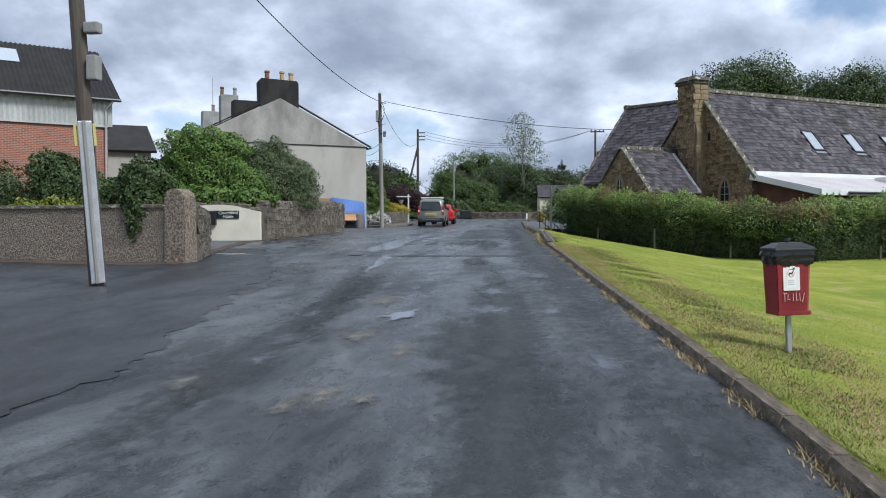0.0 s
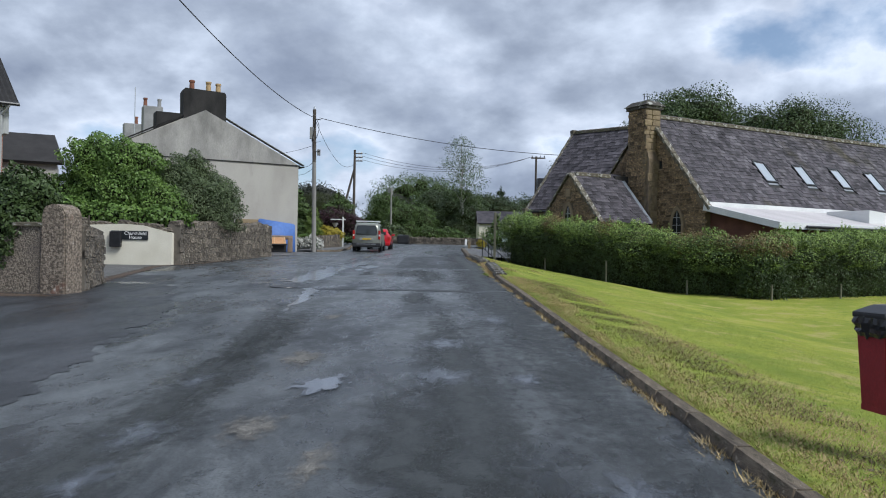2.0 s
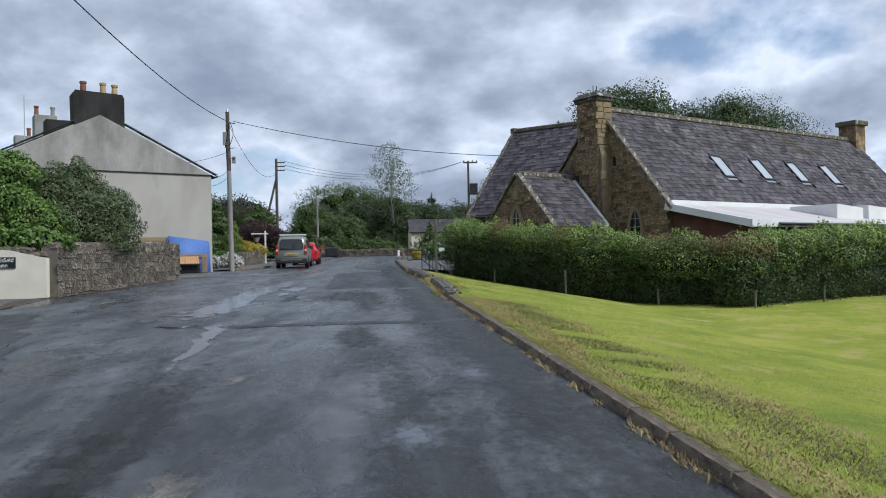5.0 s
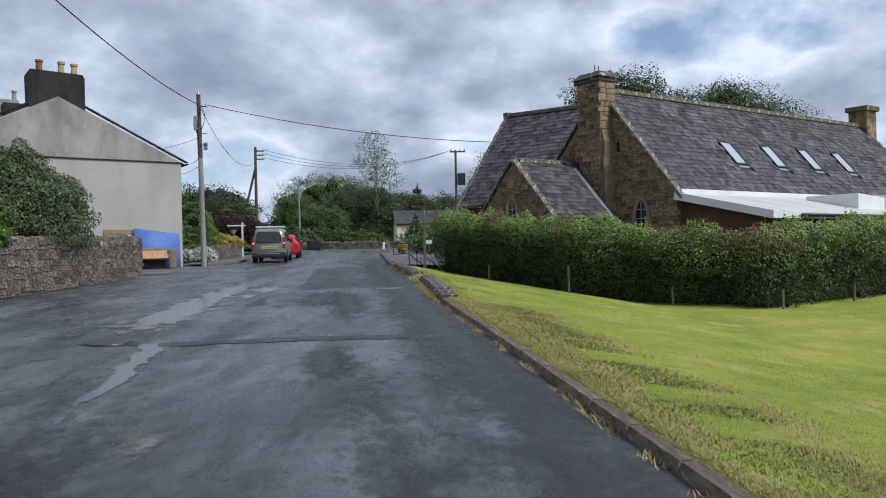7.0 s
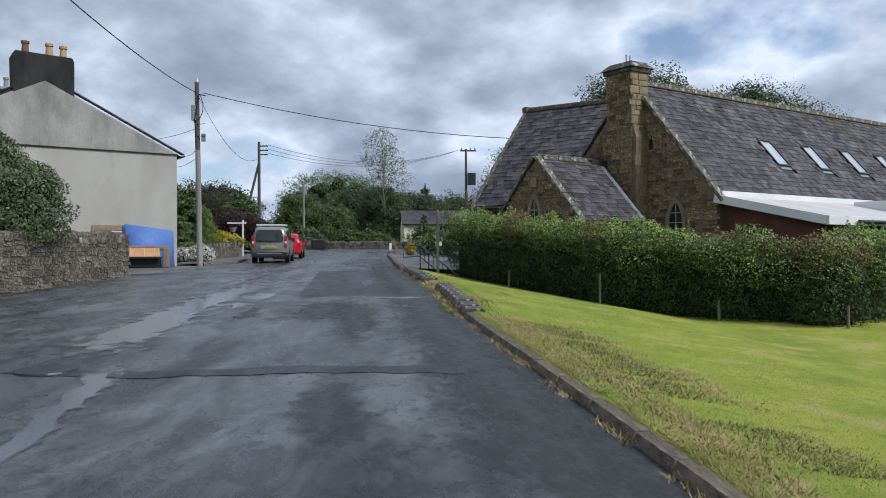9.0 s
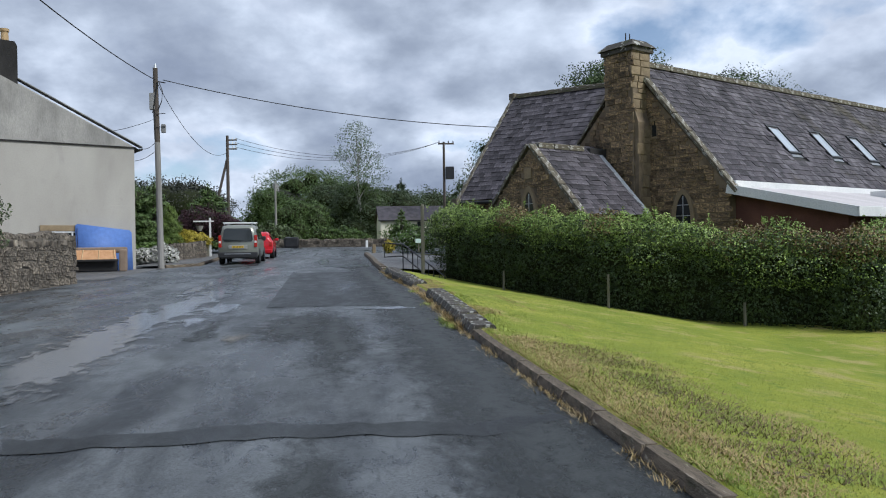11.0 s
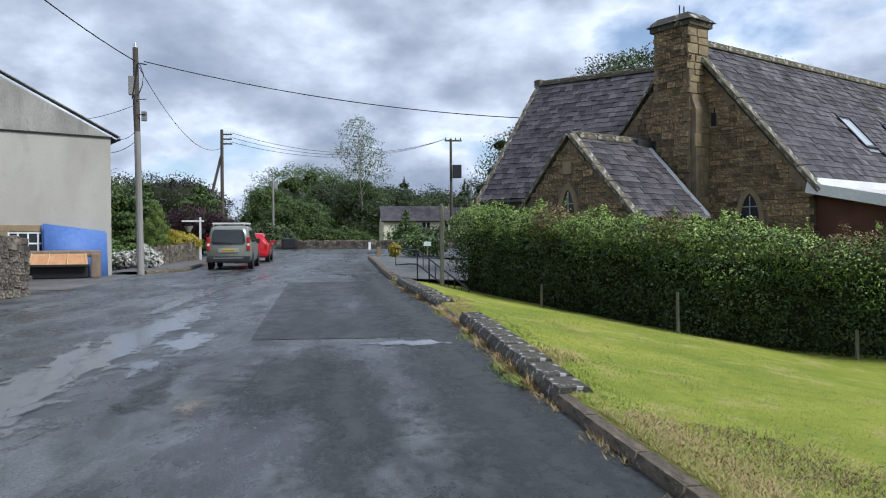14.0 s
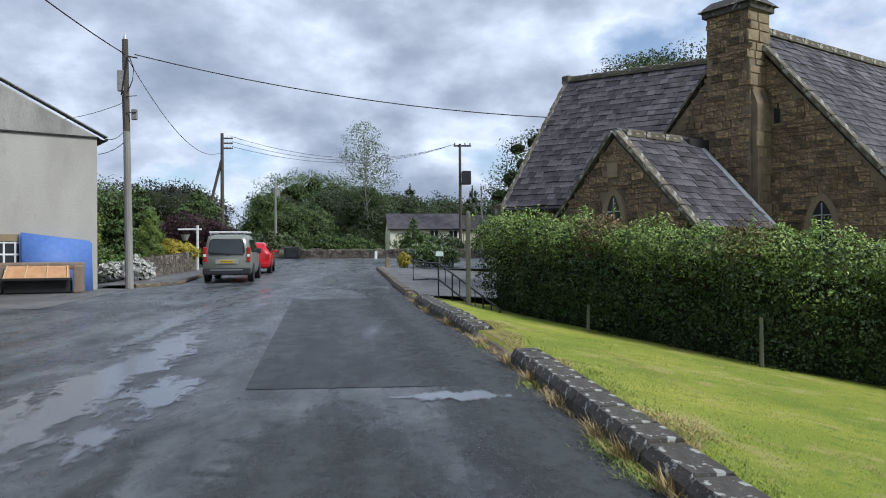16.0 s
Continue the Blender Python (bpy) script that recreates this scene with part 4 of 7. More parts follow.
def fence_post(x, y, h, r0=0.038, lab="grey weathered round fence post beside the hedge"):
    z = land_z(x, y)
    ob = as_object("fence_post", roughen(tube([(0, 0, -0.3), (0, 0, h * 0.5), (0, 0, h)], [r0, r0 * 0.95, r0 * 0.85], 8), 0.006, 9), M_FENCEWOOD)
    ob.matrix_world = pose(x, y, z, rng.uniform(-2, 2), rng.uniform(-2, 2), 0)
    return tagged(ob, lab, "post", "fence posts along the hedge")


for x, y in ((3.86, 31.2), (8.5, 27.98), (1.9, 33.95), (6.3, 29.6), (11.4, 29.85), (14.5, 31.8)):
    fence_post(x * S + 0.08, y * S + 0.2, 0.85 if x == 3.86 else 0.55)


# ---- church ----
CH = pose(7.0 * S, 37.6 * S, 0, 0, 0, 32.0) @ Matrix.Diagonal((S, S, S, 1))   # x along the nave's ridge, -y towards the green
church = empty("church", CH)
tagged(church, "old sandstone village church with slate roofs, porch and tall chimney", "church")
NAVE_Z, EAVE_Z, BASE_Z, NAVE_L = 7.78, 3.85, 0.3, 17.6
HALF, LEFT, GABLE_X = 3.3, 3.85, -0.68


def slate_mesh(name, mat, seed):
    r = random.Random(seed)
    verts = [(-0.5, 0, 0), (0.5, 0, 0), (0.5 + r.uniform(-0.03, 0.03), 1, 0), (-0.5 + r.uniform(-0.03, 0.03), 1 + r.uniform(-0.04, 0.04), 0)]
    verts += [(x, y, 1.0) for x, y, _ in verts]
    me = bpy.data.meshes.new(name)
    me.from_pydata(verts, [], [(3, 2, 1, 0), (4, 5, 6, 7), (0, 1, 5, 4), (1, 2, 6, 5), (2, 3, 7, 6), (3, 0, 4, 7)])
    me.materials.append(mat)
    return me


SLATES = [slate_mesh("slate", M_SLATE, i) for i in range(4)]


def slate_roof(parent, a, b, c, d, course, width, singles, first=lambda p: 0.0, skip=lambda p: False):
    """Slates over the plane a-b (ridge) to d-c (eave); those first in order are pieces of their own, the rest one mesh."""
    a, b, c, d = (Vector(q) for q in (a, b, c, d))
    down = d - a
    n_rows, L = int(down.length / course), (b - a).length
    ex, ey = (b - a).normalized(), down.normalized()
    ez = ex.cross(ey)
    if ez.z < 0:
        ez = -ez
    spots = []
    for r in range(n_rows + 1):
        n = int(L / width)
        for k in range(n + 1):
            off = (k + (0.5 if r % 2 else 0.0)) * width + rng.uniform(-0.012, 0.012)
            w = width - 0.004
            if off - w / 2 < 0:
                w, off = w / 2 + off, (off + w / 2) / 2
            if off + w / 2 > L:
                w, off = L - off + w / 2, (off - w / 2 + L) / 2
            if w < 0.06:
                continue
            p = a + ex * off + ey * (down.length - r * course - course * 1.02)
            if skip(p):
                continue
            spots.append((p, w))
    spots.sort(key=lambda q: first(q[0]))
    tilt = 0.07
    verts, faces = [], []
    for i, (p, w) in enumerate(spots):
        t = rng.uniform(0.02, 0.034)
        lift = rng.uniform(0, 0.006)
        y_ax = (ey + ez * tilt).normalized()
        z_ax = ex.cross(y_ax)
        if z_ax.dot(ez) < 0:
            z_ax = -z_ax
        twist = rng.gauss(0, 0.012)
        x_ax = (ex + ey * twist).normalized()
        h = course * 1.12 + rng.uniform(-0.01, 0.012)
        o = p + ez * (0.012 + lift)
        if i < singles:
            m = Matrix(((x_ax.x * w, y_ax.x * h, z_ax.x * t, o.x), (x_ax.y * w, y_ax.y * h, z_ax.y * t, o.y), (x_ax.z * w, y_ax.z * h, z_ax.z * t, o.z), (0, 0, 0, 1)))
            place("slate", rng.choice(SLATES), m, parent)
        else:
            k = len(verts)
            for zz in (0, t):
                for xx, yy in ((-0.5, 0), (0.5, 0), (0.5, 1), (-0.5, 1)):
                    verts.append(o + x_ax * (xx * w) + y_ax * (yy * h) + z_ax * zz)
            faces += [(k + 4, k + 5, k + 6, k + 7), (k, k + 1, k + 5, k + 4), (k + 1, k + 2, k + 6, k + 5), (k + 2, k + 3, k + 7, k + 6), (k + 3, k, k + 4, k + 7)]
    if verts:
        ob = raw("slate_field", verts, faces, M_SLATE_JOIN, parent)
        ob["kind"] = "stuff"


def stone_mesh(name, mat, seed):
    r = random.Random(seed)
    verts = [(-0.5, 0, -0.5), (0.5, 0, -0.5), (0.5, 0, 0.5), (-0.5, 0, 0.5)]
    verts += [(x * r.uniform(0.86, 0.96), -1 + r.uniform(-0.3, 0.3), z * r.uniform(0.82, 0.94)) for x, _, z in verts]
    me = bpy.data.meshes.new(name)
    me.from_pydata(verts, [], [(4, 5, 6, 7), (0, 1, 5, 4), (1, 2, 6, 5), (2, 3, 7, 6), (3, 0, 4, 7)])
    me.materials.append(mat)
    return me


SAND_STONES = [stone_mesh("stone", M_SAND, i) for i in range(5)]
RUBBLE_STONES = [stone_mesh("stone", M_RUBBLE, 20 + i) for i in range(5)]


def stone_face(parent, m, inside, x0, x1, z0, z1, course, lens, depth, meshes, join_mat, singles=300, order=None, seed=1, wild=0.0):
    """Courses of stones on the face y=0 of the frame m (outwards is -y)."""
    r = random.Random(seed)
    found, z = [], z0
    while z < z1:
        h = course * r.uniform(0.6, 1.6)
        x = x0 - r.uniform(0, lens[1])
        while x < x1:
            w = r.uniform(*lens)
            if inside(x + w / 2, z + h / 2):
                found.append((x + w / 2, z + h / 2, w - 0.014, h - 0.014))
            x += w
        z += h
    if order:
        found.sort(key=order)
    verts, faces = [], []
    for i, (x, z, w, h) in enumerate(found):
        dd = depth * r.uniform(0.4, 1.3)
        q = m @ pose(x, 0, z + r.uniform(-0.03, 0.03) * wild, 0, r.uniform(-3, 3) * (1 + 0.7 * wild), 0) @ Matrix.Diagonal((w * (1 - 0.2 * wild * r.random()), dd, h * (1 + wild * r.uniform(-0.25, 0.3)), 1))
        me = r.choice(meshes)
        if i < singles:
            place("stone", me, q, parent)
        else:
            k = len(verts)
            verts += [q @ v.co for v in me.vertices]
            faces += [tuple(k + j for j in p.vertices) for p in me.polygons]
    if verts:
        ob = raw("stone_field", verts, faces, join_mat, parent)
        ob["kind"] = "stuff"


M_CHURCH_MORTAR = material("church_mortar", [(0.14, 0.108, 0.07), (0.25, 0.19, 0.125)], 3.0, rough=0.95, bump=0.5, bump_scale=30, spots=[(0.8, 0.55, 0.7, (0.07, 0.058, 0.042))])
GABLE = pose(GABLE_X, 0, 0, 0, 0, -90)       # local x towards the green (b), -y outwards


def gable_top(bq):
    return NAVE_Z - 0.12 - abs(bq) * (NAVE_Z - EAVE_Z) / (HALF if bq > 0 else LEFT)


nave_wall = part("nave_wall", prism([(-LEFT, BASE_Z), (HALF, BASE_Z), (HALF, EAVE_Z), (0, NAVE_Z - 0.12), (-LEFT, EAVE_Z)], GABLE_X, NAVE_L, m=pose(0, 0, 0, 0, 0, -90)), M_CHURCH_MORTAR, church)


def frame_of(o, out):
    """A matrix with -y outwards along out, z up, at o."""
    yv = -Vector(out).normalized()
    xv = yv.cross(Vector((0, 0, 1))).normalized()
    return Matrix(((xv.x, yv.x, 0, o[0]), (xv.y, yv.y, 0, o[1]), (xv.z, yv.z, 1, o[2]), (0, 0, 0, 1)))


GF = frame_of((GABLE_X - 0.004, 0, 0), (-1, 0, 0))    # x runs towards the green


def b_of(x):
    return (GF @ Vector((x, 0, 0))).y * -1


SGN = 1 if b_of(1.0) > 0 else -1


def in_gable(x, z):
    bq = SGN * x
    if z > gable_top(bq) - 0.08 or z < 2.3:
        return False
    if abs(bq - 1.85) < 0.36 and z < 3.9 - abs(bq - 1.85) * 1.2:
        return False
    if abs(bq - 0.01) < 0.55 or (abs(bq - 0.85) < 0.11 and 5.45 < z < 5.95) or (abs(bq + 0.85) < 0.11 and 5.45 < z < 5.95):
        return False
    return bq > -2.9


stone_face(nave_wall, GF, in_gable, -HALF, HALF, 2.2, 7.6, 0.105, (0.1, 0.42), 0.022, SAND_STONES, M_SAND_JOIN, 300, lambda q: -SGN * q[0], 5, 0.35)


def lancet(parent, m, w, h, spring, depth=0.14, name="window"):
    """A pointed window: dressed surround, dark leaded glass and glazing bars; base at the origin of m, -y outwards."""
    root = new(name)
    root.parent = parent
    root.matrix_basis = m

    def arch(half, top):
        pts = [(-half, 0), (-half, spring)]
        for i in range(1, 9):
            t = i / 8
            pts.append((-half * (1 - t ** 1.6), spring + (top - spring) * (1 - (1 - t) ** 1.5)))
        return pts + [(-x, z) for x, z in reversed(pts[:-1])]
    inner, outer = arch(w / 2, h), arch(w / 2 + 0.13, h + 0.16)
    bm = bmesh.new()
    rings = [[bm.verts.new((x, y, z)) for x, z in p] for p, y in ((outer, 0.02), (outer, -0.05), (inner, -0.04), (inner, depth))]
    for A, B in zip(rings, rings[1:]):
        for i in range(len(A) - 1):
            bm.faces.new((A[i], A[i + 1], B[i + 1], B[i]))
    bmesh.ops.recalc_face_normals(bm, faces=bm.faces[:])
    part("surround", bm, M_DRESSED, root)
    bm = bmesh.new()
    bm.faces.new([bm.verts.new((x, -0.015, z)) for x, z in inner])
    part("pane", bm, M_DARKGLASS, root)
    bm = bmesh.new()
    box(-0.012, -0.03, 0, 0.012, -0.012, h * 0.96, 0, bm)
    for z in (0.25, 0.5, 0.75):
        box(-w / 2 + 0.02, -0.03, h * z - 0.01, w / 2 - 0.02, -0.012, h * z + 0.01, 0, bm)
    part("glazing_bar", bm, M_STEEL, root)
    return root


M_DARKGLASS = plain("dark_glass", (0.02, 0.022, 0.024), 0.12)
# pale base colour stands in for bright sky mirrored in the roof panes
M_SKYGLASS = plain("sky_toned_glass", (0.5, 0.55, 0.6), 0.08, 0.3, 1.0)
M_LEAD = material("lead_flashing", [(0.16, 0.18, 0.21), (0.28, 0.3, 0.33)], 3.0, rough=0.55, bump=0.2, bump_scale=20)
lancet(nave_wall, frame_of((GABLE_X - 0.02, -1.85, 2.5), (-1, 0, 0)), 0.5, 1.22, 0.6)
for bq in (0.85, -0.85):
    part("slit_window", box(GABLE_X - 0.012, -bq - 0.07, 5.48, GABLE_X + 0.1, -bq + 0.07, 5.92), M_DARKGLASS, nave_wall)
    part("slit_sill", box(GABLE_X - 0.03, -bq - 0.11, 5.42, GABLE_X + 0.02, -bq + 0.11, 5.47, 0.005), M_DRESSED, nave_wall)
    part("slit_lintel", box(GABLE_X - 0.03, -bq - 0.11, 5.93, GABLE_X + 0.02, -bq + 0.11, 6.0, 0.005), M_DRESSED, nave_wall)


def coping_run(parent, a, b, n, wide, thick, mat):
    a, b = Vector(a), Vector(b)
    d = (b - a) / n
    side = Vector((1, 0, 0)) if abs(d.x) < 0.01 else Vector((0, 1, 0))
    up = d.cross(side).normalized()
    if up.z < 0:
        up = -up
    for i in range(n):
        o = a + d * (i + 0.5)
        L = d.length - 0.015
        m = Matrix(((d.normalized().x, side.x, up.x, o.x), (d.normalized().y, side.y, up.y, o.y), (d.normalized().z, side.z, up.z, o.z), (0, 0, 0, 1)))
        place("coping_stone", COPES[i % 3], m @ pose(0, 0, rng.uniform(-0.01, 0.01), rng.uniform(-1, 1)) @ Matrix.Diagonal((L, wide * rng.uniform(0.95, 1.05), thick, 1)), parent)


COPES = [block_mesh("coping_stone", M_COPING, seed=40 + i, cham=0.12, jitter=0.02) for i in range(3)]
nave_roof = part("nave_roof", slab([(GABLE_X + 0.1, 0, NAVE_Z), (NAVE_L + 0.1, 0, NAVE_Z), (NAVE_L + 0.1, -3.45, EAVE_Z - 0.12), (GABLE_X + 0.1, -3.45, EAVE_Z - 0.12)], 0.1,
                                 slab([(GABLE_X + 0.1, 0, NAVE_Z), (NAVE_L + 0.1, 0, NAVE_Z), (NAVE_L + 0.1, 4.0, EAVE_Z - 0.12), (GABLE_X + 0.1, 4.0, EAVE_Z - 0.12)], 0.1)), M_ROOFDARK, church)
coping_run(nave_roof, (GABLE_X + 0.02, 0, NAVE_Z + 0.0), (GABLE_X + 0.02, -3.55, EAVE_Z - 0.2), 7, 0.26, 0.11, M_COPING)
coping_run(nave_roof, (GABLE_X + 0.02, 0.1, NAVE_Z - 0.05), (GABLE_X + 0.02, 2.75, NAVE_Z - 2.82), 5, 0.2, 0.08, M_COPING)
for i in range(26):
    x = GABLE_X + 0.3 + i * 0.7
    place("ridge_tile", COPES[i % 3], pose(x + 0.33, 0, NAVE_Z - 0.05, 0, rng.uniform(-1, 1), 0) @ Matrix.Diagonal((0.69, 0.34, 0.17, 1)), nave_roof)
PITCH = math.degrees(math.atan2(NAVE_Z - EAVE_Z + 0.12, 3.45))
SKYL = (4.35, 6.95, 9.55, 12.15)


def near_skylight(p):
    return any(abs(p.x - x) < 0.42 for x in SKYL) and 4.86 < p.z < 6.0


slate_roof(nave_roof, (GABLE_X + 0.12, 0, NAVE_Z), (NAVE_L + 0.1, 0, NAVE_Z), (NAVE_L + 0.1, -3.5, EAVE_Z - 0.16), (GABLE_X + 0.12, -3.5, EAVE_Z - 0.16), 0.215, 0.235, 300,
           lambda p: p.x, near_skylight)


def skylight(x):
    root = empty("skylight")
    root.parent = nave_roof
    zt = 6.06
    yt = -(NAVE_Z - zt) / (NAVE_Z - EAVE_Z + 0.12) * 3.45
    root.matrix_basis = Matrix.Translation((x, yt, zt)) @ pose(0, 0, 0, PITCH, 0, 0)
    w, L = 0.37, 1.3
    bm = box(-w, -L, -0.02, -w + 0.06, 0, 0.1, 0.008)
    box(w - 0.06, -L, -0.02, w, 0, 0.1, 0.008, bm)
    box(-w + 0.06, -0.07, -0.02, w - 0.06, 0, 0.1, 0.008, bm)
    box(-w + 0.06, -L, -0.02, w - 0.06, -L + 0.07, 0.1, 0.008, bm)
    part("window_frame", bm, M_BLACKMETAL, root)
    part("pane", box(-w + 0.06, -L + 0.07, 0.03, w - 0.06, -0.07, 0.06), M_SKYGLASS, root)
    part("flashing", box(-w - 0.06, -L - 0.12, -0.03, w + 0.06, -L, 0.03), M_LEAD, root)


for x in SKYL:
    skylight(x)

# wing behind the gable, its ridge askew to the nave's
def wing_at(y, t=0.0, dz=0.0):
    """A point of the wing's front slope: y along the ridge, t from ridge (0) to eave (1)."""
    return Vector((1.08 + 0.384 * (7.29 - y) - 3.3 * t, y - 0.7 * t, 8.09 - 4.05 * t + dz))


def wing_back(y):
    return wing_at(y) + Vector((3.1, 0.7, -4.0))


bm = bmesh.new()
ends = []
for y, drop in ((7.2, 0.16), (1.8, 0.16)):
    f0, r0_, b0 = wing_at(y, 0.93, -0.16), wing_at(y, 0.0, -drop), wing_back(y) + Vector((-0.2, 0, -0.16))
    ends.append([bm.verts.new(q) for q in (Vector((f0.x, f0.y, BASE_Z)), f0, r0_, b0, Vector((b0.x, b0.y, BASE_Z)))])
for i in range(5):
    bm.faces.new((ends[0][i], ends[0][(i + 1) % 5], ends[1][(i + 1) % 5], ends[1][i]))
bm.faces.new(ends[0])
bm.faces.new(ends[1][::-1])
bmesh.ops.recalc_face_normals(bm, faces=bm.faces[:])
wing_wall = part("wing_wall", bm, M_CHURCH_MORTAR, church)
wl0, wl1 = wing_at(1.8, 0.93), wing_at(7.2, 0.93)
run = (wl1 - wl0) * Vector((1, 1, 0))
WF = frame_of(((wl0.x + wl1.x) / 2 - 0.004, (wl0.y + wl1.y) / 2, 0), Vector((-run.y, run.x, 0)))
stone_face(wing_wall, WF, lambda x, z: abs(x) < run.length / 2 - 0.05, -3, 3, 2.6, 4.05, 0.12, (0.15, 0.4), 0.024, SAND_STONES, M_SAND_JOIN, 90, None, 6, 0.3)
bm = slab([wing_at(1.7), wing_at(7.29), wing_at(7.29, 1.0), wing_at(1.7, 1.0)], 0.1)
slab([wing_at(1.7), wing_at(7.29), wing_back(7.29), wing_back(1.7)], 0.1, bm)
wing_roof = part("wing_roof", bm, M_ROOFDARK, church)
slate_roof(wing_roof, wing_at(1.7), wing_at(7.24), wing_at(7.24, 1.02), wing_at(1.7, 1.02), 0.22, 0.235, 300, lambda p: -p.y, lambda p: p.x < -0.75 and p.y < 2.3)
for i in range(7):
    place("ridge_tile", COPES[i % 3], Matrix.Translation(wing_at(2.9 + 0.6 * i + 0.3, 0, -0.06)) @ pose(0, 0, 0, 0, 0, 111) @ Matrix.Diagonal((0.64, 0.32, 0.17, 1)), wing_roof)
coping_run(wing_roof, wing_at(7.27), wing_at(7.27, 1.03), 8, 0.16, 0.06, M_COPING)
part("kneeler", box(-0.16, -0.14, -0.2, 0.16, 0.14, 0.12, 0.03), M_COPING, wing_roof).matrix_basis = Matrix.Translation(wing_at(7.27, 1.03))
part("apex_stone", box(-0.14, -0.14, -0.1, 0.14, 0.14, 0.16, 0.04), M_COPING, wing_roof).matrix_basis = Matrix.Translation(wing_at(7.27))
part("gutter", tube([wing_at(2.2, 1.04), wing_at(7.2, 1.04)], 0.06, 8), M_BLACKMETAL, wing_roof)

# porch
porch_wall = part("porch_wall", prism([(-1.75, BASE_Z), (1.75, BASE_Z), (1.75, 3.3), (0, 5.05), (-1.75, 3.3)], -4.25, -1.55, m=pose(0, 0.68, 0, 0, 0, -90)), M_CHURCH_MORTAR, church)
PF = frame_of((-4.254, 0.68, 0), (-1, 0, 0))


def in_porch(x, z):
    return abs(x) < 1.75 and z < 5.0 - abs(x) and not (abs(x) < 0.32 and z < 3.95) and not (abs(x + SGN * 0.05) < 0.17 and 4.2 < z < 4.55)


stone_face(porch_wall, PF, in_porch, -1.8, 1.8, 2.3, 4.95, 0.1, (0.1, 0.36), 0.022, SAND_STONES, M_SAND_JOIN, 260, None, 7, 0.35)
lancet(porch_wall, frame_of((-4.27, 0.68, 2.5), (-1, 0, 0)), 0.42, 1.35, 0.75)
part("date_stone", box(-4.3, 0.57, 4.22, -4.24, 0.85, 4.52, 0.01), M_DRESSED, porch_wall)
porch_roof = part("porch_roof", slab([(-4.2, 0.68, 5.15), (-1.5, 0.68, 5.15), (-1.5, -1.27, 3.15), (-4.2, -1.27, 3.15)], 0.08, slab([(-4.2, 0.68, 5.15), (-1.5, 0.68, 5.15), (-1.5, 2.63, 3.15), (-4.2, 2.63, 3.15)], 0.08)), M_ROOFDARK, church)
slate_roof(porch_roof, (-4.1, 0.68, 5.15), (-1.52, 0.68, 5.15), (-1.52, -1.3, 3.12), (-4.1, -1.3, 3.12), 0.2, 0.23, 300)
for s in (1, -1):
    coping_run(porch_roof, (-4.2, 0.68, 5.16), (-4.2, 0.68 - s * 2.0, 3.08), 5, 0.24, 0.1, M_COPING)
for i in range(3):
    place("ridge_tile", COPES[i % 3], pose(-3.7 + 0.62 * i, 0.68, 5.1) @ Matrix.Diagonal((0.6, 0.28, 0.16, 1)), porch_roof)
part("flashing", slab([(-1.62, 0.45, 5.0), (-1.48, 0.45, 5.03), (-1.48, -1.3, 3.22), (-1.62, -1.3, 3.19)], 0.03), M_LEAD, porch_roof)
part("lead_link", box(-1.95, 0.5, 4.6, -1.2, 0.86, 5.22, 0.03), M_ROOFDARK, porch_roof)

# chimney on the gable, with weathered shoulders and a sloping cap
chimney = part("chimney", box(-1.25, -0.55, BASE_Z, -0.45, 0.53, 8.08, 0.015), M_CHURCH_MORTAR, church)
CF = frame_of((-1.252, 0, 0), (-1, 0, 0))
stone_face(chimney, CF, lambda x, z: abs(x) < 0.5, -0.52, 0.52, 2.6, 8.0, 0.12, (0.12, 0.36), 0.024, SAND_STONES, M_SAND_JOIN, 240, None, 8, 0.3)
CR = frame_of((-0.85, -0.552, 0), (0, -1, 0))
QUOINS = [stone_mesh("stone", M_DRESSED, 50 + i) for i in range(3)]
stone_face(chimney, CR, lambda x, z: abs(x) < 0.38 and z > 6.2, -0.4, 0.4, 6.1, 8.0, 0.19, (0.22, 0.46), 0.025, QUOINS, M_DRESSED, 120, None, 9)
bq = bmesh.new()
lo = [bq.verts.new(v) for v in ((-1.2, -0.7, BASE_Z), (-0.7, -0.7, BASE_Z), (-0.7, -0.55, BASE_Z), (-1.2, -0.55, BASE_Z))]
hi = [bq.verts.new(v) for v in ((-1.2, -0.7, 5.9), (-0.7, -0.7, 5.9), (-0.7, -0.55, 6.3), (-1.2, -0.55, 6.3))]
bq.faces.new(hi)
for i in range(4):
    bq.faces.new((lo[i], lo[(i + 1) % 4], hi[(i + 1) % 4], hi[i]))
butt = part("buttress", bq, M_CHURCH_MORTAR, chimney)
stone_face(butt, frame_of((-0.95, -0.702, 0), (0, -1, 0)), lambda x, z: abs(x) < 0.2 and z < 5.85, -0.25, 0.25, 2.6, 5.9, 0.24, (0.24, 0.5), 0.02, QUOINS, M_DRESSED, 60, None, 10)
cap = box(-1.33, -0.63, 8.0, -0.37, 0.61, 8.14, 0.02)
top = bmesh.new()
lo = [top.verts.new(v) for v in ((-1.4, -0.7, 8.14), (-0.3, -0.7, 8.14), (-0.3, 0.68, 8.14), (-1.4, 0.68, 8.14))]
hi = [top.verts.new(v) for v in ((-1.18, -0.48, 8.36), (-0.52, -0.48, 8.36), (-0.52, 0.46, 8.36), (-1.18, 0.46, 8.36))]
top.faces.new(hi)
for i in range(4):
    top.faces.new((lo[i], lo[(i + 1) % 4], hi[(i + 1) % 4], hi[i]))
top.faces.new(lo[::-1])
part("chimney_cap", merge(cap, top), M_LICHEN_STONE, chimney)
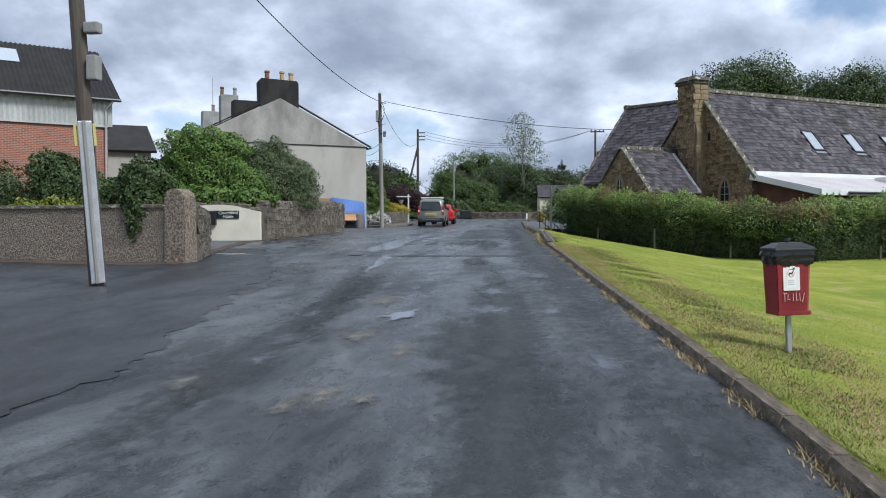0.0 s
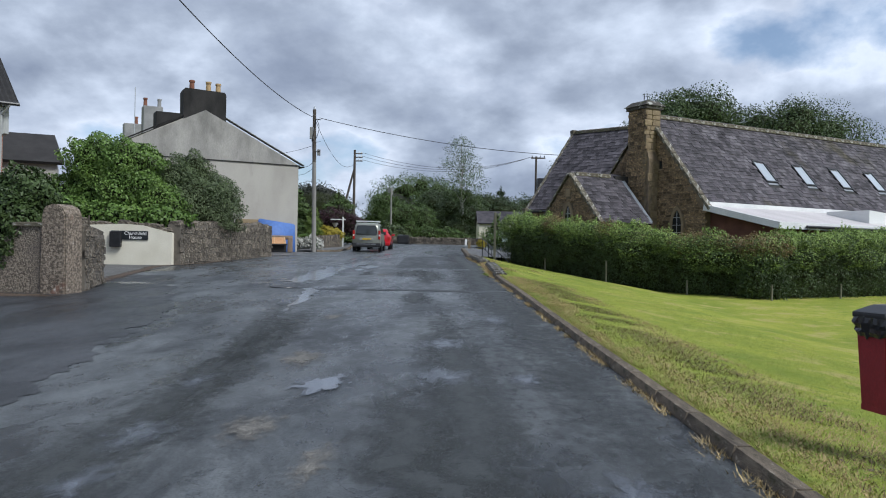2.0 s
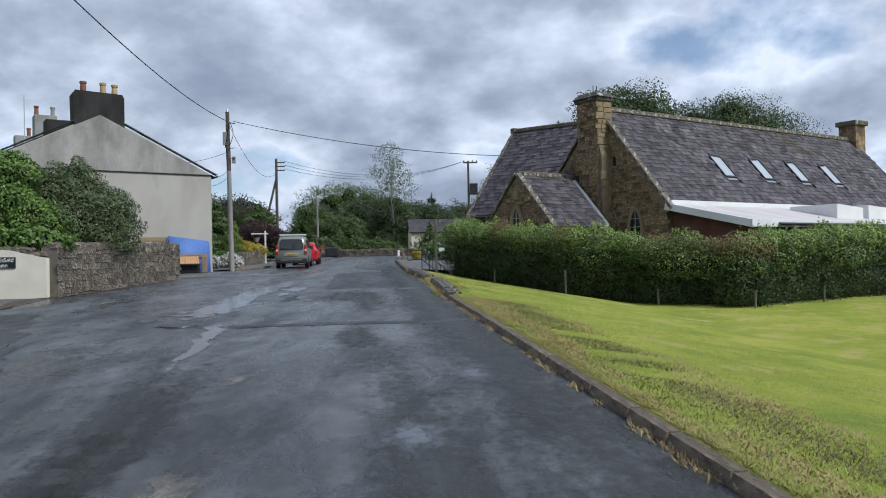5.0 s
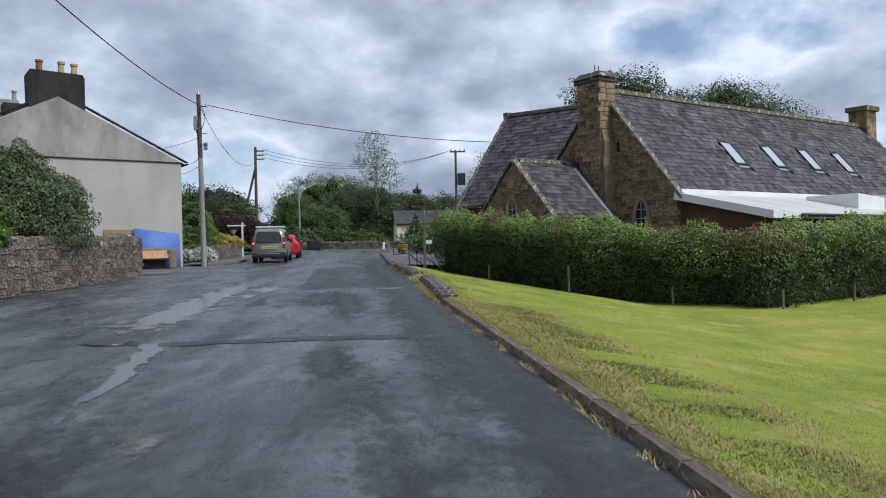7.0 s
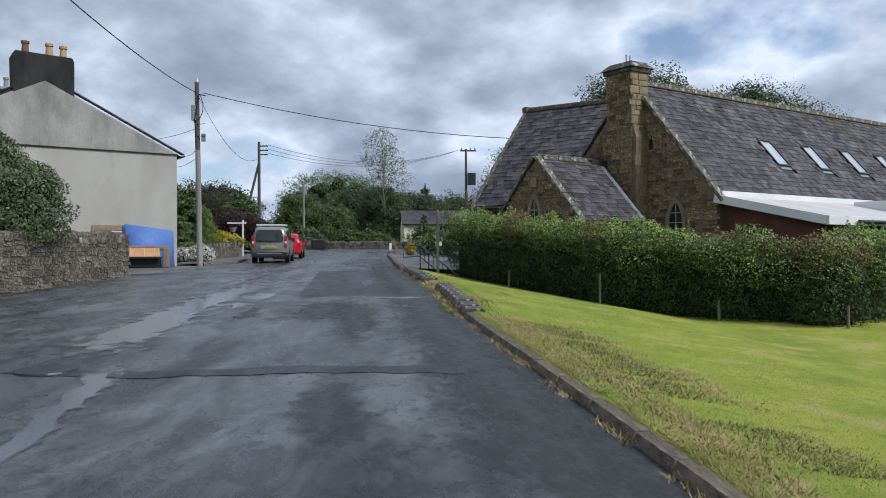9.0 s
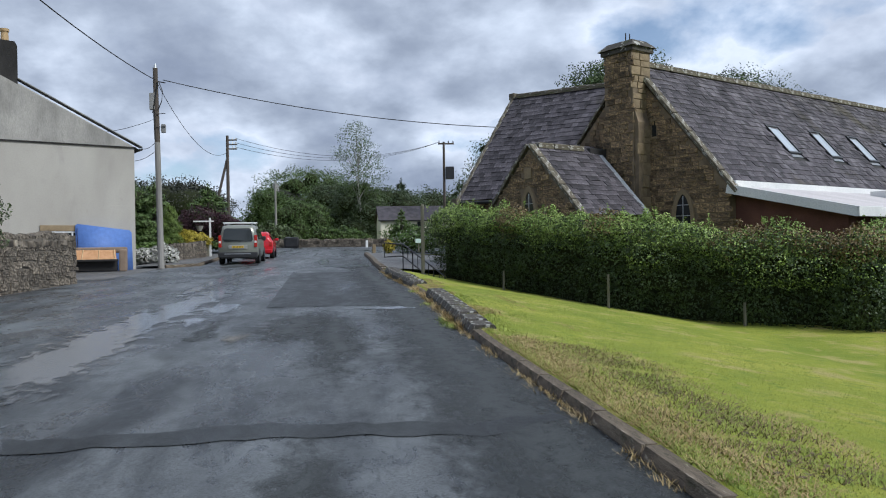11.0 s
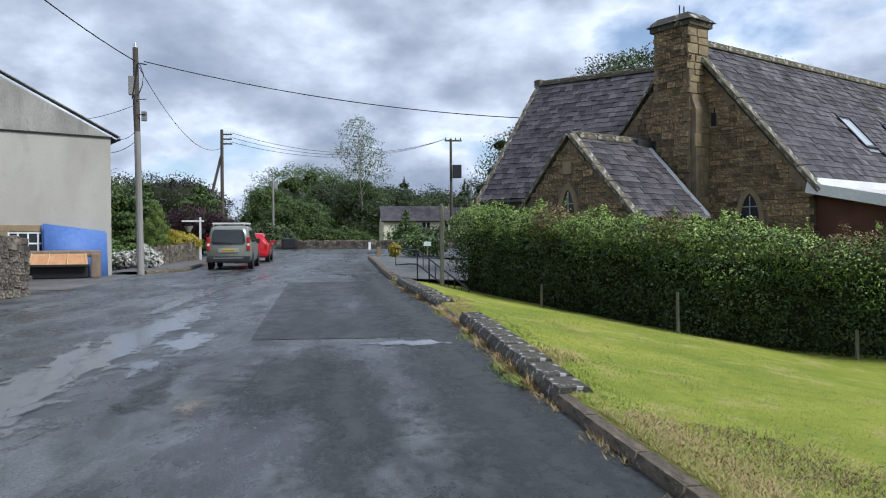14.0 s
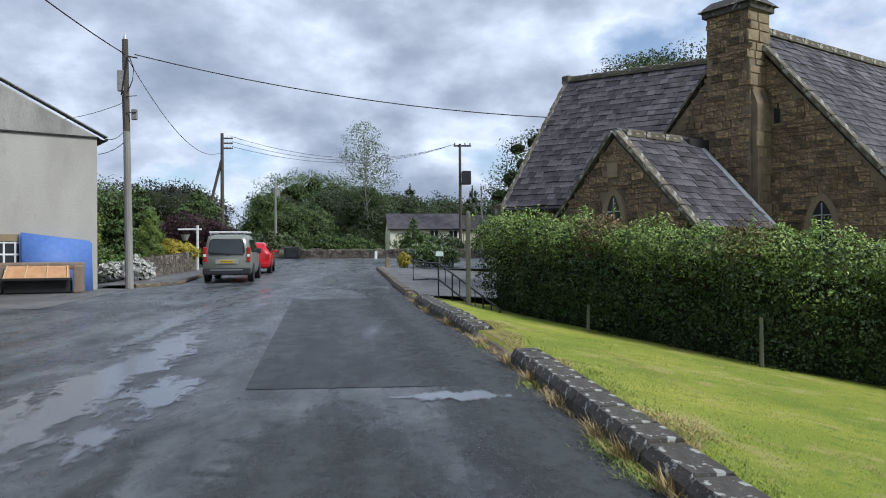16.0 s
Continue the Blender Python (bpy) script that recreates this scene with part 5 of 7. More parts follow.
for dx in (-0.08, 0.1):
    part("terminal_rod", tube([(-0.8 + dx, 0, 8.3), (-0.8 + dx, 0, 8.68)], 0.018, 6), M_BLACKMETAL, chimney)
far_stack = part("far_chimney", box(NAVE_L - 0.5, -0.5, 6.5, NAVE_L + 0.4, 0.4, 8.55, 0.02), M_SAND, church)
part("chimney_cap", box(NAVE_L - 0.62, -0.62, 8.5, NAVE_L + 0.52, 0.52, 8.75, 0.05), M_COPING, far_stack)

# lean-to with a shallow pale roof, white fascia and brick wall
lean = part("lean_to_wall", prism([(3.32, BASE_Z), (6.35, BASE_Z), (6.35, 3.12), (3.32, 3.78)], -0.4, 15.5, m=pose(0, 0, 0, 0, 0, -90)), M_BRICK, church)
lr = part("lean_to_roof", slab([(-0.7, -3.35, 3.86), (16, -3.35, 3.86), (16, -6.7, 3.12), (-0.7, -6.7, 3.12)], 0.06), M_FELT, church)
part("fascia", slab([(-0.76, -3.3, 3.9), (-0.66, -3.3, 3.9), (-0.66, -6.78, 3.13), (-0.76, -6.78, 3.13)], 0.24), M_WHITE, lr)
part("fascia", box(-0.76, -6.79, 2.9, 16, -6.72, 3.14, 0.01), M_WHITE, lr)
part("gutter", tube([(0.6, -6.86, 3.0), (16, -6.86, 3.0)], 0.05, 8), M_BLACKMETAL, lr)
part("upstand", box(-0.6, -3.46, 3.74, 16, -3.36, 4.0, 0.01), M_WHITE, lr)
for x in (6.6, 8.8, 11.0):
    rl = part("roof_lantern", prism([(-0.9, 3.15), (0.9, 3.15), (0.9, 3.72), (-0.9, 3.84)], -5.9, -4.0, m=pose(x, 0, 0)), M_WHITE, lr)
    part("pane", slab([(x - 0.75, -5.75, 3.845), (x + 0.75, -5.75, 3.75), (x + 0.75, -4.15, 3.75), (x - 0.75, -4.15, 3.845)], 0.02), M_DARKGLASS, rl)


# ---- house with the sooty stack, and its terrace ----
HS = pose(-10.2 * S, 43.9 * S, 0, 0, 0, 32.0) @ Matrix.Diagonal((S, S, S, 1))
house = empty("house", HS)
tagged(house, "grey rendered terraced house with sooty chimney stack", "house")
wall = part("wall", prism([(-9.6, 1.2), (0, 1.2), (0, 6.2), (-4.8, 8.65), (-9.6, 6.2)], 0.0, 9.0), M_RENDER, house)
bm = slab([(-4.8, 0.4, 8.72), (-4.8, 9.0, 8.72), (0.2, 9.0, 6.13), (0.2, 0.1, 6.13)], 0.07)
slab([(-4.8, 0.4, 8.72), (-4.8, 9.0, 8.72), (-9.85, 9.0, 6.13), (-9.85, 0.1, 6.13)], 0.12, bm)
roof = part("roof", bm, M_ROOFDARK, house)
part("verge", slab([(-5.85, -0.06, 8.3), (-5.85, 0.3, 8.3), (-9.85, 0.3, 6.22), (-9.85, -0.06, 6.22)], 0.05), M_SOOT, roof)
part("verge", slab([(-3.8, -0.06, 8.32), (-3.8, 0.3, 8.32), (0.3, 0.3, 6.22), (0.3, -0.06, 6.22)], 0.03), M_PALE_STACK, roof)
part("gable_head", prism([(-9.55, 6.2), (-0.05, 6.2), (-4.8, 8.6)], -0.02, 0.0), M_OLD_RENDER, wall)
part("string_course", box(-9.6, -0.05, 6.15, 0.05, 0.0, 6.2, 0.01), M_SOOT, wall)
part("gutter", tube([(0.26, -0.08, 6.12), (0.26, 9.0, 6.12)], 0.045, 8), M_BLACKMETAL, roof)
stack = part("chimney_shaft", prism([(-5.85, 8.05), (-3.8, 8.05), (-3.8, 9.4), (-3.88, 9.55), (-5.78, 9.6), (-5.88, 9.45)], -0.01, 0.85), M_SOOT, house)


def chimney_pot(x, y, z, h, mat, parent, r0=0.13):
    bm = tube([(x, y, z), (x, y, z + h * 0.1), (x, y, z + h * 0.8), (x, y, z + h * 0.82), (x, y, z + h)], [r0 * 1.15, r0, r0 * 0.88, r0 * 1.12, r0 * 1.1], 14)
    return part("chimney_pot", bm, mat, parent, smooth=False)


chimney_pot(-5.4, 0.4, 9.56, 0.5, M_REDPOT, stack)
chimney_pot(-4.6, 0.4, 9.55, 0.52, M_POT, stack)
chimney_pot(-4.12, 0.4, 9.53, 0.5, M_POT, stack)
# window low in the gable beside the forecourt
win = new("window")
win.parent = wall
win.matrix_basis = pose(-2.45, 0, 1.75)
bm = box(-0.75, -0.06, 1.35, 0.75, 0.0, 1.55, 0.01)
box(0.55, -0.06, -0.05, 0.75, 0.0, 1.35, 0.01, bm)
box(-0.75, -0.06, -0.05, -0.55, 0.0, 1.35, 0.01, bm)
part("surround", bm, M_DRESSED, win)
part("pane", box(-0.55, -0.015, 0.3, 0.55, -0.004, 1.35), M_DARKGLASS, win)
bm = bmesh.new()
for x in (-0.55, -0.3, -0.02, 0.26, 0.5):
    box(x, -0.04, 0.3, x + 0.05, -0.012, 1.35, 0, bm)
for z in (0.3, 0.63, 0.96, 1.29):
    box(-0.55, -0.036, z, 0.55, -0.014, z + 0.05, 0, bm)
part("window_frame", bm, M_WHITE, win)
# the rest of the terrace, with its stacks
for k, (y0, y1, dz, mat, w, pots) in enumerate(((9.0, 16.5, 0.0, M_SOOT, 1.0, 0), (16.5, 24.0, -0.25, M_PALE_STACK, 0.62, 2), (24.0, 32.0, -0.7, M_PALE_STACK, 0.9, 1))):
    th = empty("terraced_house", HS)
    tagged(th, ("rendered terraced house with black stack", "rendered terraced house with a pale stack", "rendered terraced house with a low grey stack")[k], "house", "terrace")
    part("wall", prism([(-9.6, 1.2), (-0.004, 1.2), (-0.004, 6.2 + dz), (-4.8, 8.6 + dz), (-9.6, 6.2 + dz)], y0 + 0.01, y1), M_RENDER, th)
    bm = slab([(-4.8, y0, 8.76 + dz), (-4.8, y1, 8.76 + dz), (0.26, y1, 6.18 + dz), (0.26, y0, 6.18 + dz)], 0.12)
    slab([(-4.8, y0, 8.76 + dz), (-4.8, y1, 8.76 + dz), (-9.85, y1, 6.18 + dz), (-9.85, y0, 6.18 + dz)], 0.12, bm)
    part("roof", bm, M_ROOFDARK, th)
    st = part("chimney_shaft", box(-4.8 - w, y0 - 0.5, 8.1 + dz, -4.8 + w, y0 + 0.5, (9.7, 11.2, 11.0)[k], 0.05), mat, th)
    for i in range(pots):
        chimney_pot(-4.8 + (i - 0.5) * 0.9 * (pots > 1), y0, (9.7, 11.2, 11.0)[k] - 0.02, 0.6, M_REDPOT if i == 0 else M_PALE_STACK, st)
    if k == 1:
        part("aerial", tube([(-5.9, y0, 9.2), (-5.9, y0, 12.4)], 0.025, 6), M_STEEL, th)


# ---- garden walls on the house side ----
def wall_frame(a, c):
    a, c = (a[0] * S, a[1] * S), (c[0] * S, c[1] * S)
    return pose(a[0], a[1], 0, 0, 0, math.degrees(math.atan2(c[1] - a[1], c[0] - a[0]))), math.dist(a, c), a, c


def rubble_wall(name, a, c, h, thick, lab, singles, seed, h2=None, cope=True, face=-1):
    """A stone wall from a to c; the face looks towards -y of its run (face=-1) or +y."""
    m, L, a, c = wall_frame(a, c)
    root = empty(name, m)
    tagged(root, lab, "wall", kind="structure")
    h2 = h2 or h

    def ground(x):
        t = x / L
        return road_z(a[1] + (c[1] - a[1]) * t)

    def top(x):
        return ground(x) + h + (h2 - h) * x / L + 0.05 * noise.noise(Vector((x * 0.8, seed, 0)))
    bm = bmesh.new()
    n = max(2, int(L / 0.6))
    for i in range(n):
        x0, x1 = L * i / n, L * (i + 1) / n
        box(x0, -thick / 2, ground(x0) - 0.3, x1 + 0.002, thick / 2, (top(x0) + top(x1)) / 2 - 0.05, 0, bm)
    body = part("core", bm, M_MORTAR, root)
    fm = Matrix.Identity(4) @ pose(0, face * thick / 2, 0) if face < 0 else pose(L, thick / 2, 0, 0, 0, 180)
    conv = (lambda x: x) if face < 0 else (lambda x: L - x)
    stone_face(body, fm, lambda x, z: 0.02 < conv(x) < L - 0.02 and ground(conv(x)) - 0.02 < z < top(conv(x)) - 0.06, 0, L, min(ground(0), ground(L)) - 0.05, max(top(0), top(L)), 0.13, (0.13, 0.42), 0.03,
               RUBBLE_STONES, M_RUBBLE_JOIN, singles, None, seed, 1.0)
    if cope:
        x, r = 0.0, random.Random(seed)
        while x < L - 0.1:
            w = r.uniform(0.16, 0.4)
            hh = r.uniform(0.12, 0.22)
            me = CLUMPS[r.randrange(4)]
            place("coping_stone", me, pose(x + w / 2, r.uniform(-0.03, 0.03), top(x) - 0.08, r.uniform(-6, 6), r.uniform(-12, 12), r.uniform(-8, 8)) @ Matrix.Diagonal((w * 0.98, thick * r.uniform(0.75, 1.02), hh, 1)), root)
            x += w
    return root


CLUMPS = [block_mesh("coping_stone", M_RUBBLE, seed=70 + i, cham=0.22, jitter=0.07) for i in range(4)]
rubble_wall("garden_wall", (-9.72, 26.35), (-9.45, 35.5), 1.4, 0.45, "rubble stone garden wall with rough coping", 300, 12)
rubble_wall("stub_wall", (-8.05, 17.45), (-8.55, 19.2), 1.3, 0.4, "short rubble wall behind the gate pillar", 160, 13, 1.2)
rubble_wall("garden_wall", (-14.5, 26.25), (-12.5, 26.3), 1.45, 0.4, "rubble stone wall with upright coping stones", 60, 14)

# cream rendered wall with the house sign
m, L, a, c = wall_frame((-12.5, 26.25), (-9.72, 26.35))
ww = empty("sign_wall", m)
tagged(ww, "cream rendered wall beside the driveway", "wall", kind="structure")
g0 = road_z(a[1])
prof = [(0, g0 - 0.2), (L, g0 - 0.2), (L, g0 + 1.08), (L - 0.25, g0 + 1.14), (L - 1.0, g0 + 1.32), (L - 1.6, g0 + 1.36), (0, g0 + 1.3)]
part("rendered_face", prism(prof, -0.2, 0.15), M_WHITEWALL, ww)
r = random.Random(3)
x = 0.0
while x < L - 0.1:
    w = r.uniform(0.14, 0.4)
    place("coping_stone", CLUMPS[r.randrange(4)], pose(x + w / 2, 0.05, g0 + (1.28 if x < L - 1.0 else 1.28 - 0.22 * (x - L + 1.0)), r.uniform(-6, 6), r.uniform(-10, 10), 0) @ Matrix.Diagonal((w, 0.4, r.uniform(0.08, 0.24), 1)), ww)
    x += w


def lettering(body, size, m, mat, parent=None, name="lettering"):
    cu = bpy.data.curves.new(name, "FONT")
    cu.body, cu.size, cu.align_x, cu.align_y, cu.extrude = body, size, "CENTER", "CENTER", 0.002
    tmp = bpy.data.objects.new("tmp", cu)
    scene.collection.objects.link(tmp)
    dg = bpy.context.evaluated_depsgraph_get()
    me = bpy.data.meshes.new_from_object(tmp.evaluated_get(dg))
    bpy.data.objects.remove(tmp)
    me.materials.clear()
    me.materials.append(mat)
    ob = new(name, me)
    ob.parent = parent
    ob.matrix_basis = m
    return ob


M_SIGN = plain("dark_slate_board", (0.014, 0.017, 0.02), 0.45)
M_SIGNWHITE = plain("white_lettering", (0.8, 0.8, 0.78), 0.6)
sign = empty("house_sign", m @ pose(L - 1.42, -0.202, g0 + 0.98))
tagged(sign, "dark house sign with white lettering on the cream wall", "sign")
part("board", box(-0.62, -0.03, -0.15, 0.62, 0, 0.15, 0.004), M_SIGN, sign)
lettering("Churchfield", 0.16, pose(0.2, -0.032, 0.065, 90), M_SIGNWHITE, sign)
lettering("House", 0.16, pose(0.2, -0.032, -0.07, 90), M_SIGNWHITE, sign)
lb = empty("letter_box", m @ pose(L - 1.86, -0.234, g0 + 0.88))
tagged(lb, "black metal letter box on the cream wall", "letter box")
part("body", box(-0.19, -0.12, -0.3, 0.19, 0, 0.22, 0.015), M_BLACKMETAL, lb)
part("flap", box(-0.14, -0.13, 0.1, 0.14, -0.122, 0.15, 0.004), M_BLACKMETAL, lb)

# pebble-dashed wall and the gate pillar
m, L, a, c = wall_frame((-17.5, 18.55), (-8.35, 17.05))
hw = empty("boundary_wall", m)
tagged(hw, "pebble-dashed boundary wall with stone coping", "wall", kind="structure")
g0 = road_z(17.5 * S)
part("dashed_face", roughen(box(0, -0.15, g0 - 0.3, L, 0.15, g0 + 1.35, 0.02), 0.01, 1.2), M_HARL, hw)
x = 0.0
while x < L:
    place("coping_stone", rng.choice(COPES), pose(x + 0.4, 0, g0 + 1.345) @ Matrix.Diagonal((0.79, 0.4, 0.09, 1)), hw)
    x += 0.8
M_PILLAR = material("dashed_pillar", [(0.1, 0.082, 0.064), (0.2, 0.162, 0.125), (0.32, 0.265, 0.21)], 20.0, span=(0.4, 0.6), rough=0.95, bump=1.0, bump_scale=35, bump_dist=0.03,
                    spots=[(1.6, 0.58, 0.68, (0.2, 0.1, 0.07)), (2.4, 0.64, 0.68, (0.5, 0.47, 0.43))])
gp = empty("gate_pillar", pose(-8.12 * S, 17.1 * S, road_z(17.1 * S), 0, 0, -8))
tagged(gp, "weathered pebble-dashed gate pillar with a rounded top", "pillar")
bm = prism([(-0.3, -0.2), (0.3, -0.2), (0.28, 1.6), (0.2, 1.76), (0.0, 1.84), (-0.22, 1.76), (-0.28, 1.6)], -0.28, 0.28)
bmesh.ops.bevel(bm, geom=bm.edges[:], offset=0.03, segments=2, affect="EDGES")
part("shaft", roughen(bm, 0.015, 3), M_PILLAR, gp)

# raised garden behind the walls
gd = sheet("garden_bed", lambda y: -26 * S, lambda y: S * (-9.75 if y > 26.5 * S else -14.0), 26.5 * S, 36.0 * S, 1.0, M_EARTH, 1.0, 8)
tagged(gd, "dark earth of the raised garden", "ground", kind="structure")
gd = sheet("garden_bed_near", lambda y: -30 * S, lambda y: S * (-8.9 if y < 19.4 * S else -13.2), 18.6 * S, 26.0 * S, 0.5, M_EARTH, 0.5, 8)
tagged(gd, "dark earth of the garden behind the boundary wall", "ground", kind="structure")


def shrub(name, x, y, z, blobs, n, size, mat, lab, cat="shrub", extra=None, k=0.72):
    root = empty(name, Matrix.Translation((x * S, y * S, z)))
    tagged(root, lab, cat)
    part("stem", tube([(0, 0, -0.4), (0.02, 0, blobs[0][2])], [0.07, 0.03], 7), M_BARK, root)
    core("twig_core", blobs, L_SHADE_CORE, root, k)
    leaves("foliage", blobs, n, size, mat, root, int(abs(x * 13 + y * 7)) + n % 97)
    if extra:
        leaves(extra[0], blobs, extra[1], extra[2], extra[3], root, 5, inner=0.95)
    return root


GW, GN = road_z(29 * S) + 1.0, road_z(20 * S) + 0.5
shrub("garden_shrub", -12.7, 29.0, GW, [(0, 0, 1.4, 1.7, 1.4, 1.5), (-1.5, 0.2, 1.2, 1.4, 1.2, 1.3), (0.4, 0, 2.5, 1.3, 1.2, 1.0), (-0.8, 0, 2.7, 1.2, 1.1, 1.0), (1.6, -0.2, 0.9, 1.0, 1.0, 1.1)], 56000, 0.05, L_BRIGHT, "large bright green garden shrub behind the wall")
shrub("garden_shrub", -10.6, 30.2, GW, [(0, 0, 1.2, 1.6, 1.5, 1.4), (0.7, 0, 0.8, 1.2, 1.2, 1.0), (-0.5, 0, 2.1, 1.1, 1.1, 0.95), (0.0, 0, 2.4, 0.7, 0.7, 0.9), (1.0, 0.1, 1.5, 0.8, 0.8, 0.85), (-1.3, 0, 1.0, 1.0, 1.0, 1.0)], 60000, 0.036, L_DULL, "dull green rounded garden shrub with pale bloom")
shrub("flowering_shrub", -9.95, 29.9, GW, [(0, 0, 0.25, 0.28, 0.28, 0.3)], 700, 0.05, L_DARK, "white-flowered plant at the wall's top", "shrub", ("blossom", 420, 0.05, L_WHITE))
shrub("garden_shrub", -9.25, 17.75, GN, [(0, 0, 1.25, 0.75, 0.6, 0.75), (-0.5, 0.1, 1.0, 0.75, 0.6, 0.7), (0.15, -0.55, 0.75, 0.55, 0.38, 0.7), (0.1, -0.5, 0.2, 0.35, 0.3, 0.5)], 22000, 0.045, L_DARK, "dark-leaved shrub hanging over the boundary wall")
shrub("garden_shrub", -13.0, 20.5, GN, [(0, 0, 1.0, 1.1, 1, 1.3), (0.9, 0, 0.8, 0.9, 0.8, 1.0), (-0.5, 0, 1.9, 0.8, 0.7, 0.7)], 22000, 0.046, L_DARK, "dark evergreen shrub before the barn")
shrub("garden_shrub", -15.6, 20.8, GN, [(0, 0, 1.0, 1.3, 1, 1.3), (-1.4, 0, 1.0, 1.2, 0.9, 1.2), (-2.6, 0, 0.9, 1.1, 0.9, 1.1)], 24000, 0.048, L_DARK, "dark evergreen shrubs before the barn wall")
shrub("garden_shrub", -12.2, 18.9, GN, [(0, 0, 0.62, 0.7, 0.4, 0.5), (1.2, 0.2, 0.75, 0.7, 0.4, 0.55), (-1.0, 0, 0.55, 0.6, 0.4, 0.5)], 3500, 0.06, L_LIME, "yellow-green leafy plants along the wall")
shrub("garden_shrub", -12.0, 25.6, GN, [(0, 1.6, 1.35, 1.7, 0.5, 0.5), (1.8, 1.4, 1.3, 1.2, 0.4, 0.42), (-1.8, 1.6, 1.5, 1.2, 0.5, 0.6)], 9000, 0.07, L_BRIGHT, "low fresh green plants behind the sign wall")

# ---- barn and outbuilding ----
def corrugated(x0, x1, z0, z1, y, pitch, depth, vertical_out=-1):
    verts, faces = [], []
    n = int((x1 - x0) / pitch * 4)
    for i in range(n + 1):
        x = x0 + (x1 - x0) * i / n
        d = y + vertical_out * depth * (0, 1, 0, -1)[i % 4] * 0.5
        verts += [(x, d, z0), (x, d, z1)]
        if i:
            k = 2 * i
            faces.append((k - 2, k, k + 1, k - 1))
    return verts, faces


def brick_material():
    mat = bpy.data.materials.new("brickwork")
    mat.use_nodes = True
    nt = mat.node_tree
    N, K = nt.nodes.new, nt.links.new
    b = nt.nodes["Principled BSDF"]
    co, mp, br, bp = N("ShaderNodeTexCoord"), N("ShaderNodeMapping"), N("ShaderNodeTexBrick"), N("ShaderNodeBump")
    mp.inputs[2].default_value = (radians(90), 0, 0)
    K(co.outputs["Object"], mp.inputs[0])
    K(mp.outputs[0], br.inputs["Vector"])
    br.inputs["Color1"].default_value, br.inputs["Color2"].default_value, br.inputs["Mortar"].default_value = (0.33, 0.11, 0.065, 1), (0.22, 0.075, 0.05, 1), (0.3, 0.26, 0.22, 1)
    br.inputs["Scale"].default_value, br.inputs["Mortar Size"].default_value = 1.0, 0.01
    br.inputs["Brick Width"].default_value, br.inputs["Row Height"].default_value = 0.225, 0.075
    K(br.outputs[0], b.inputs["Base Color"])
    bp.inputs["Strength"].default_value, bp.inputs["Distance"].default_value = 0.6, 0.01
    K(br.outputs[1], bp.inputs["Height"])
    K(bp.outputs[0], b.inputs["Normal"])
    b.inputs["Roughness"].default_value = 0.9
    return mat


M_BRICKWORK = brick_material()
barn = empty("barn", pose(-17.6 * S, 30.3 * S, road_z(30 * S), 0, 0, 42))   # x towards the road along its long side
tagged(barn, "brick barn with pale corrugated cladding and dark corrugated roof", "barn")
part("brick_wall", box(-22, 0, -0.5, 0, 9, 4.95), M_BRICKWORK, barn)
v, f = corrugated(-22, -0.02, 4.9, 6.15, -0.06, 0.2, 0.05)
raw("cladding", v, f, M_CLAD, barn)
part("sill_rail", box(-22, -0.1, 4.86, 0, -0.004, 4.95), M_CLAD, barn)
bm = bmesh.new()
nb = 440
A = [bm.verts.new((-22 + 22.5 * i / nb, -0.35, 6.1 + 0.03 * (0, 1, 0, -1)[i % 4])) for i in range(nb + 1)]
B = [bm.verts.new((-22 + 22.5 * i / nb - 0.0, 4.5, 9.1 + 0.03 * (0, 1, 0, -1)[i % 4])) for i in range(nb + 1)]
for i in range(nb):
    bm.faces.new((A[i], A[i + 1], B[i + 1], B[i]))
part("roof", bm, M_BARNROOF, barn)
part("gable_wall", prism([(-0.004, 4.9), (9, 4.9), (9, 6.1), (4.5, 9.0), (-0.004, 6.1)], -0.2, 0.0, m=pose(0, 0, 0, 0, 0, 90) @ Matrix.Diagonal((1, 1, 1, 1))), M_CLAD, barn)
part("rooflight", slab([(-6.5, 2.4, 7.86), (-3.2, 2.4, 7.86), (-3.2, 3.7, 8.66), (-6.5, 3.7, 8.66)], 0.02), M_SKYGLASS, barn)
part("gutter", tube([(-22, -0.42, 6.05), (0.5, -0.42, 6.05)], 0.07, 8), M_BLACKMETAL, barn)
part("downpipe", tube([(0.15, -0.42, 6.0), (-0.1, -0.1, 5.6), (-0.1, -0.1, 0)], 0.05, 8), M_CLAD, barn)
shed = empty("outbuilding", pose(-20.8 * S, 36.0 * S, road_z(34 * S), 0, 0, 28))
tagged(shed, "low outbuilding with a dark tiled roof", "outbuilding")
part("wall", box(-4, 0, -0.5, 2.0, 4, 4.4), M_RENDER, shed)
part("roof", slab([(-4.2, -0.3, 4.4), (2.3, -0.3, 4.4), (1.8, 2.2, 6.0), (-4.2, 2.2, 6.0)], 0.12), M_ROOFDARK, shed)
for i in range(6):
    part("tile_course", slab([(-4.2, -0.32 + 0.42 * i, 4.42 + 0.268 * i), (2.3 - 0.08 * i, -0.32 + 0.42 * i, 4.42 + 0.268 * i), (2.22 - 0.08 * i, 0.08 + 0.42 * i, 4.7 + 0.268 * i), (-4.2, 0.08 + 0.42 * i, 4.7 + 0.268 * i)], 0.03), M_ROOFDARK, shed)


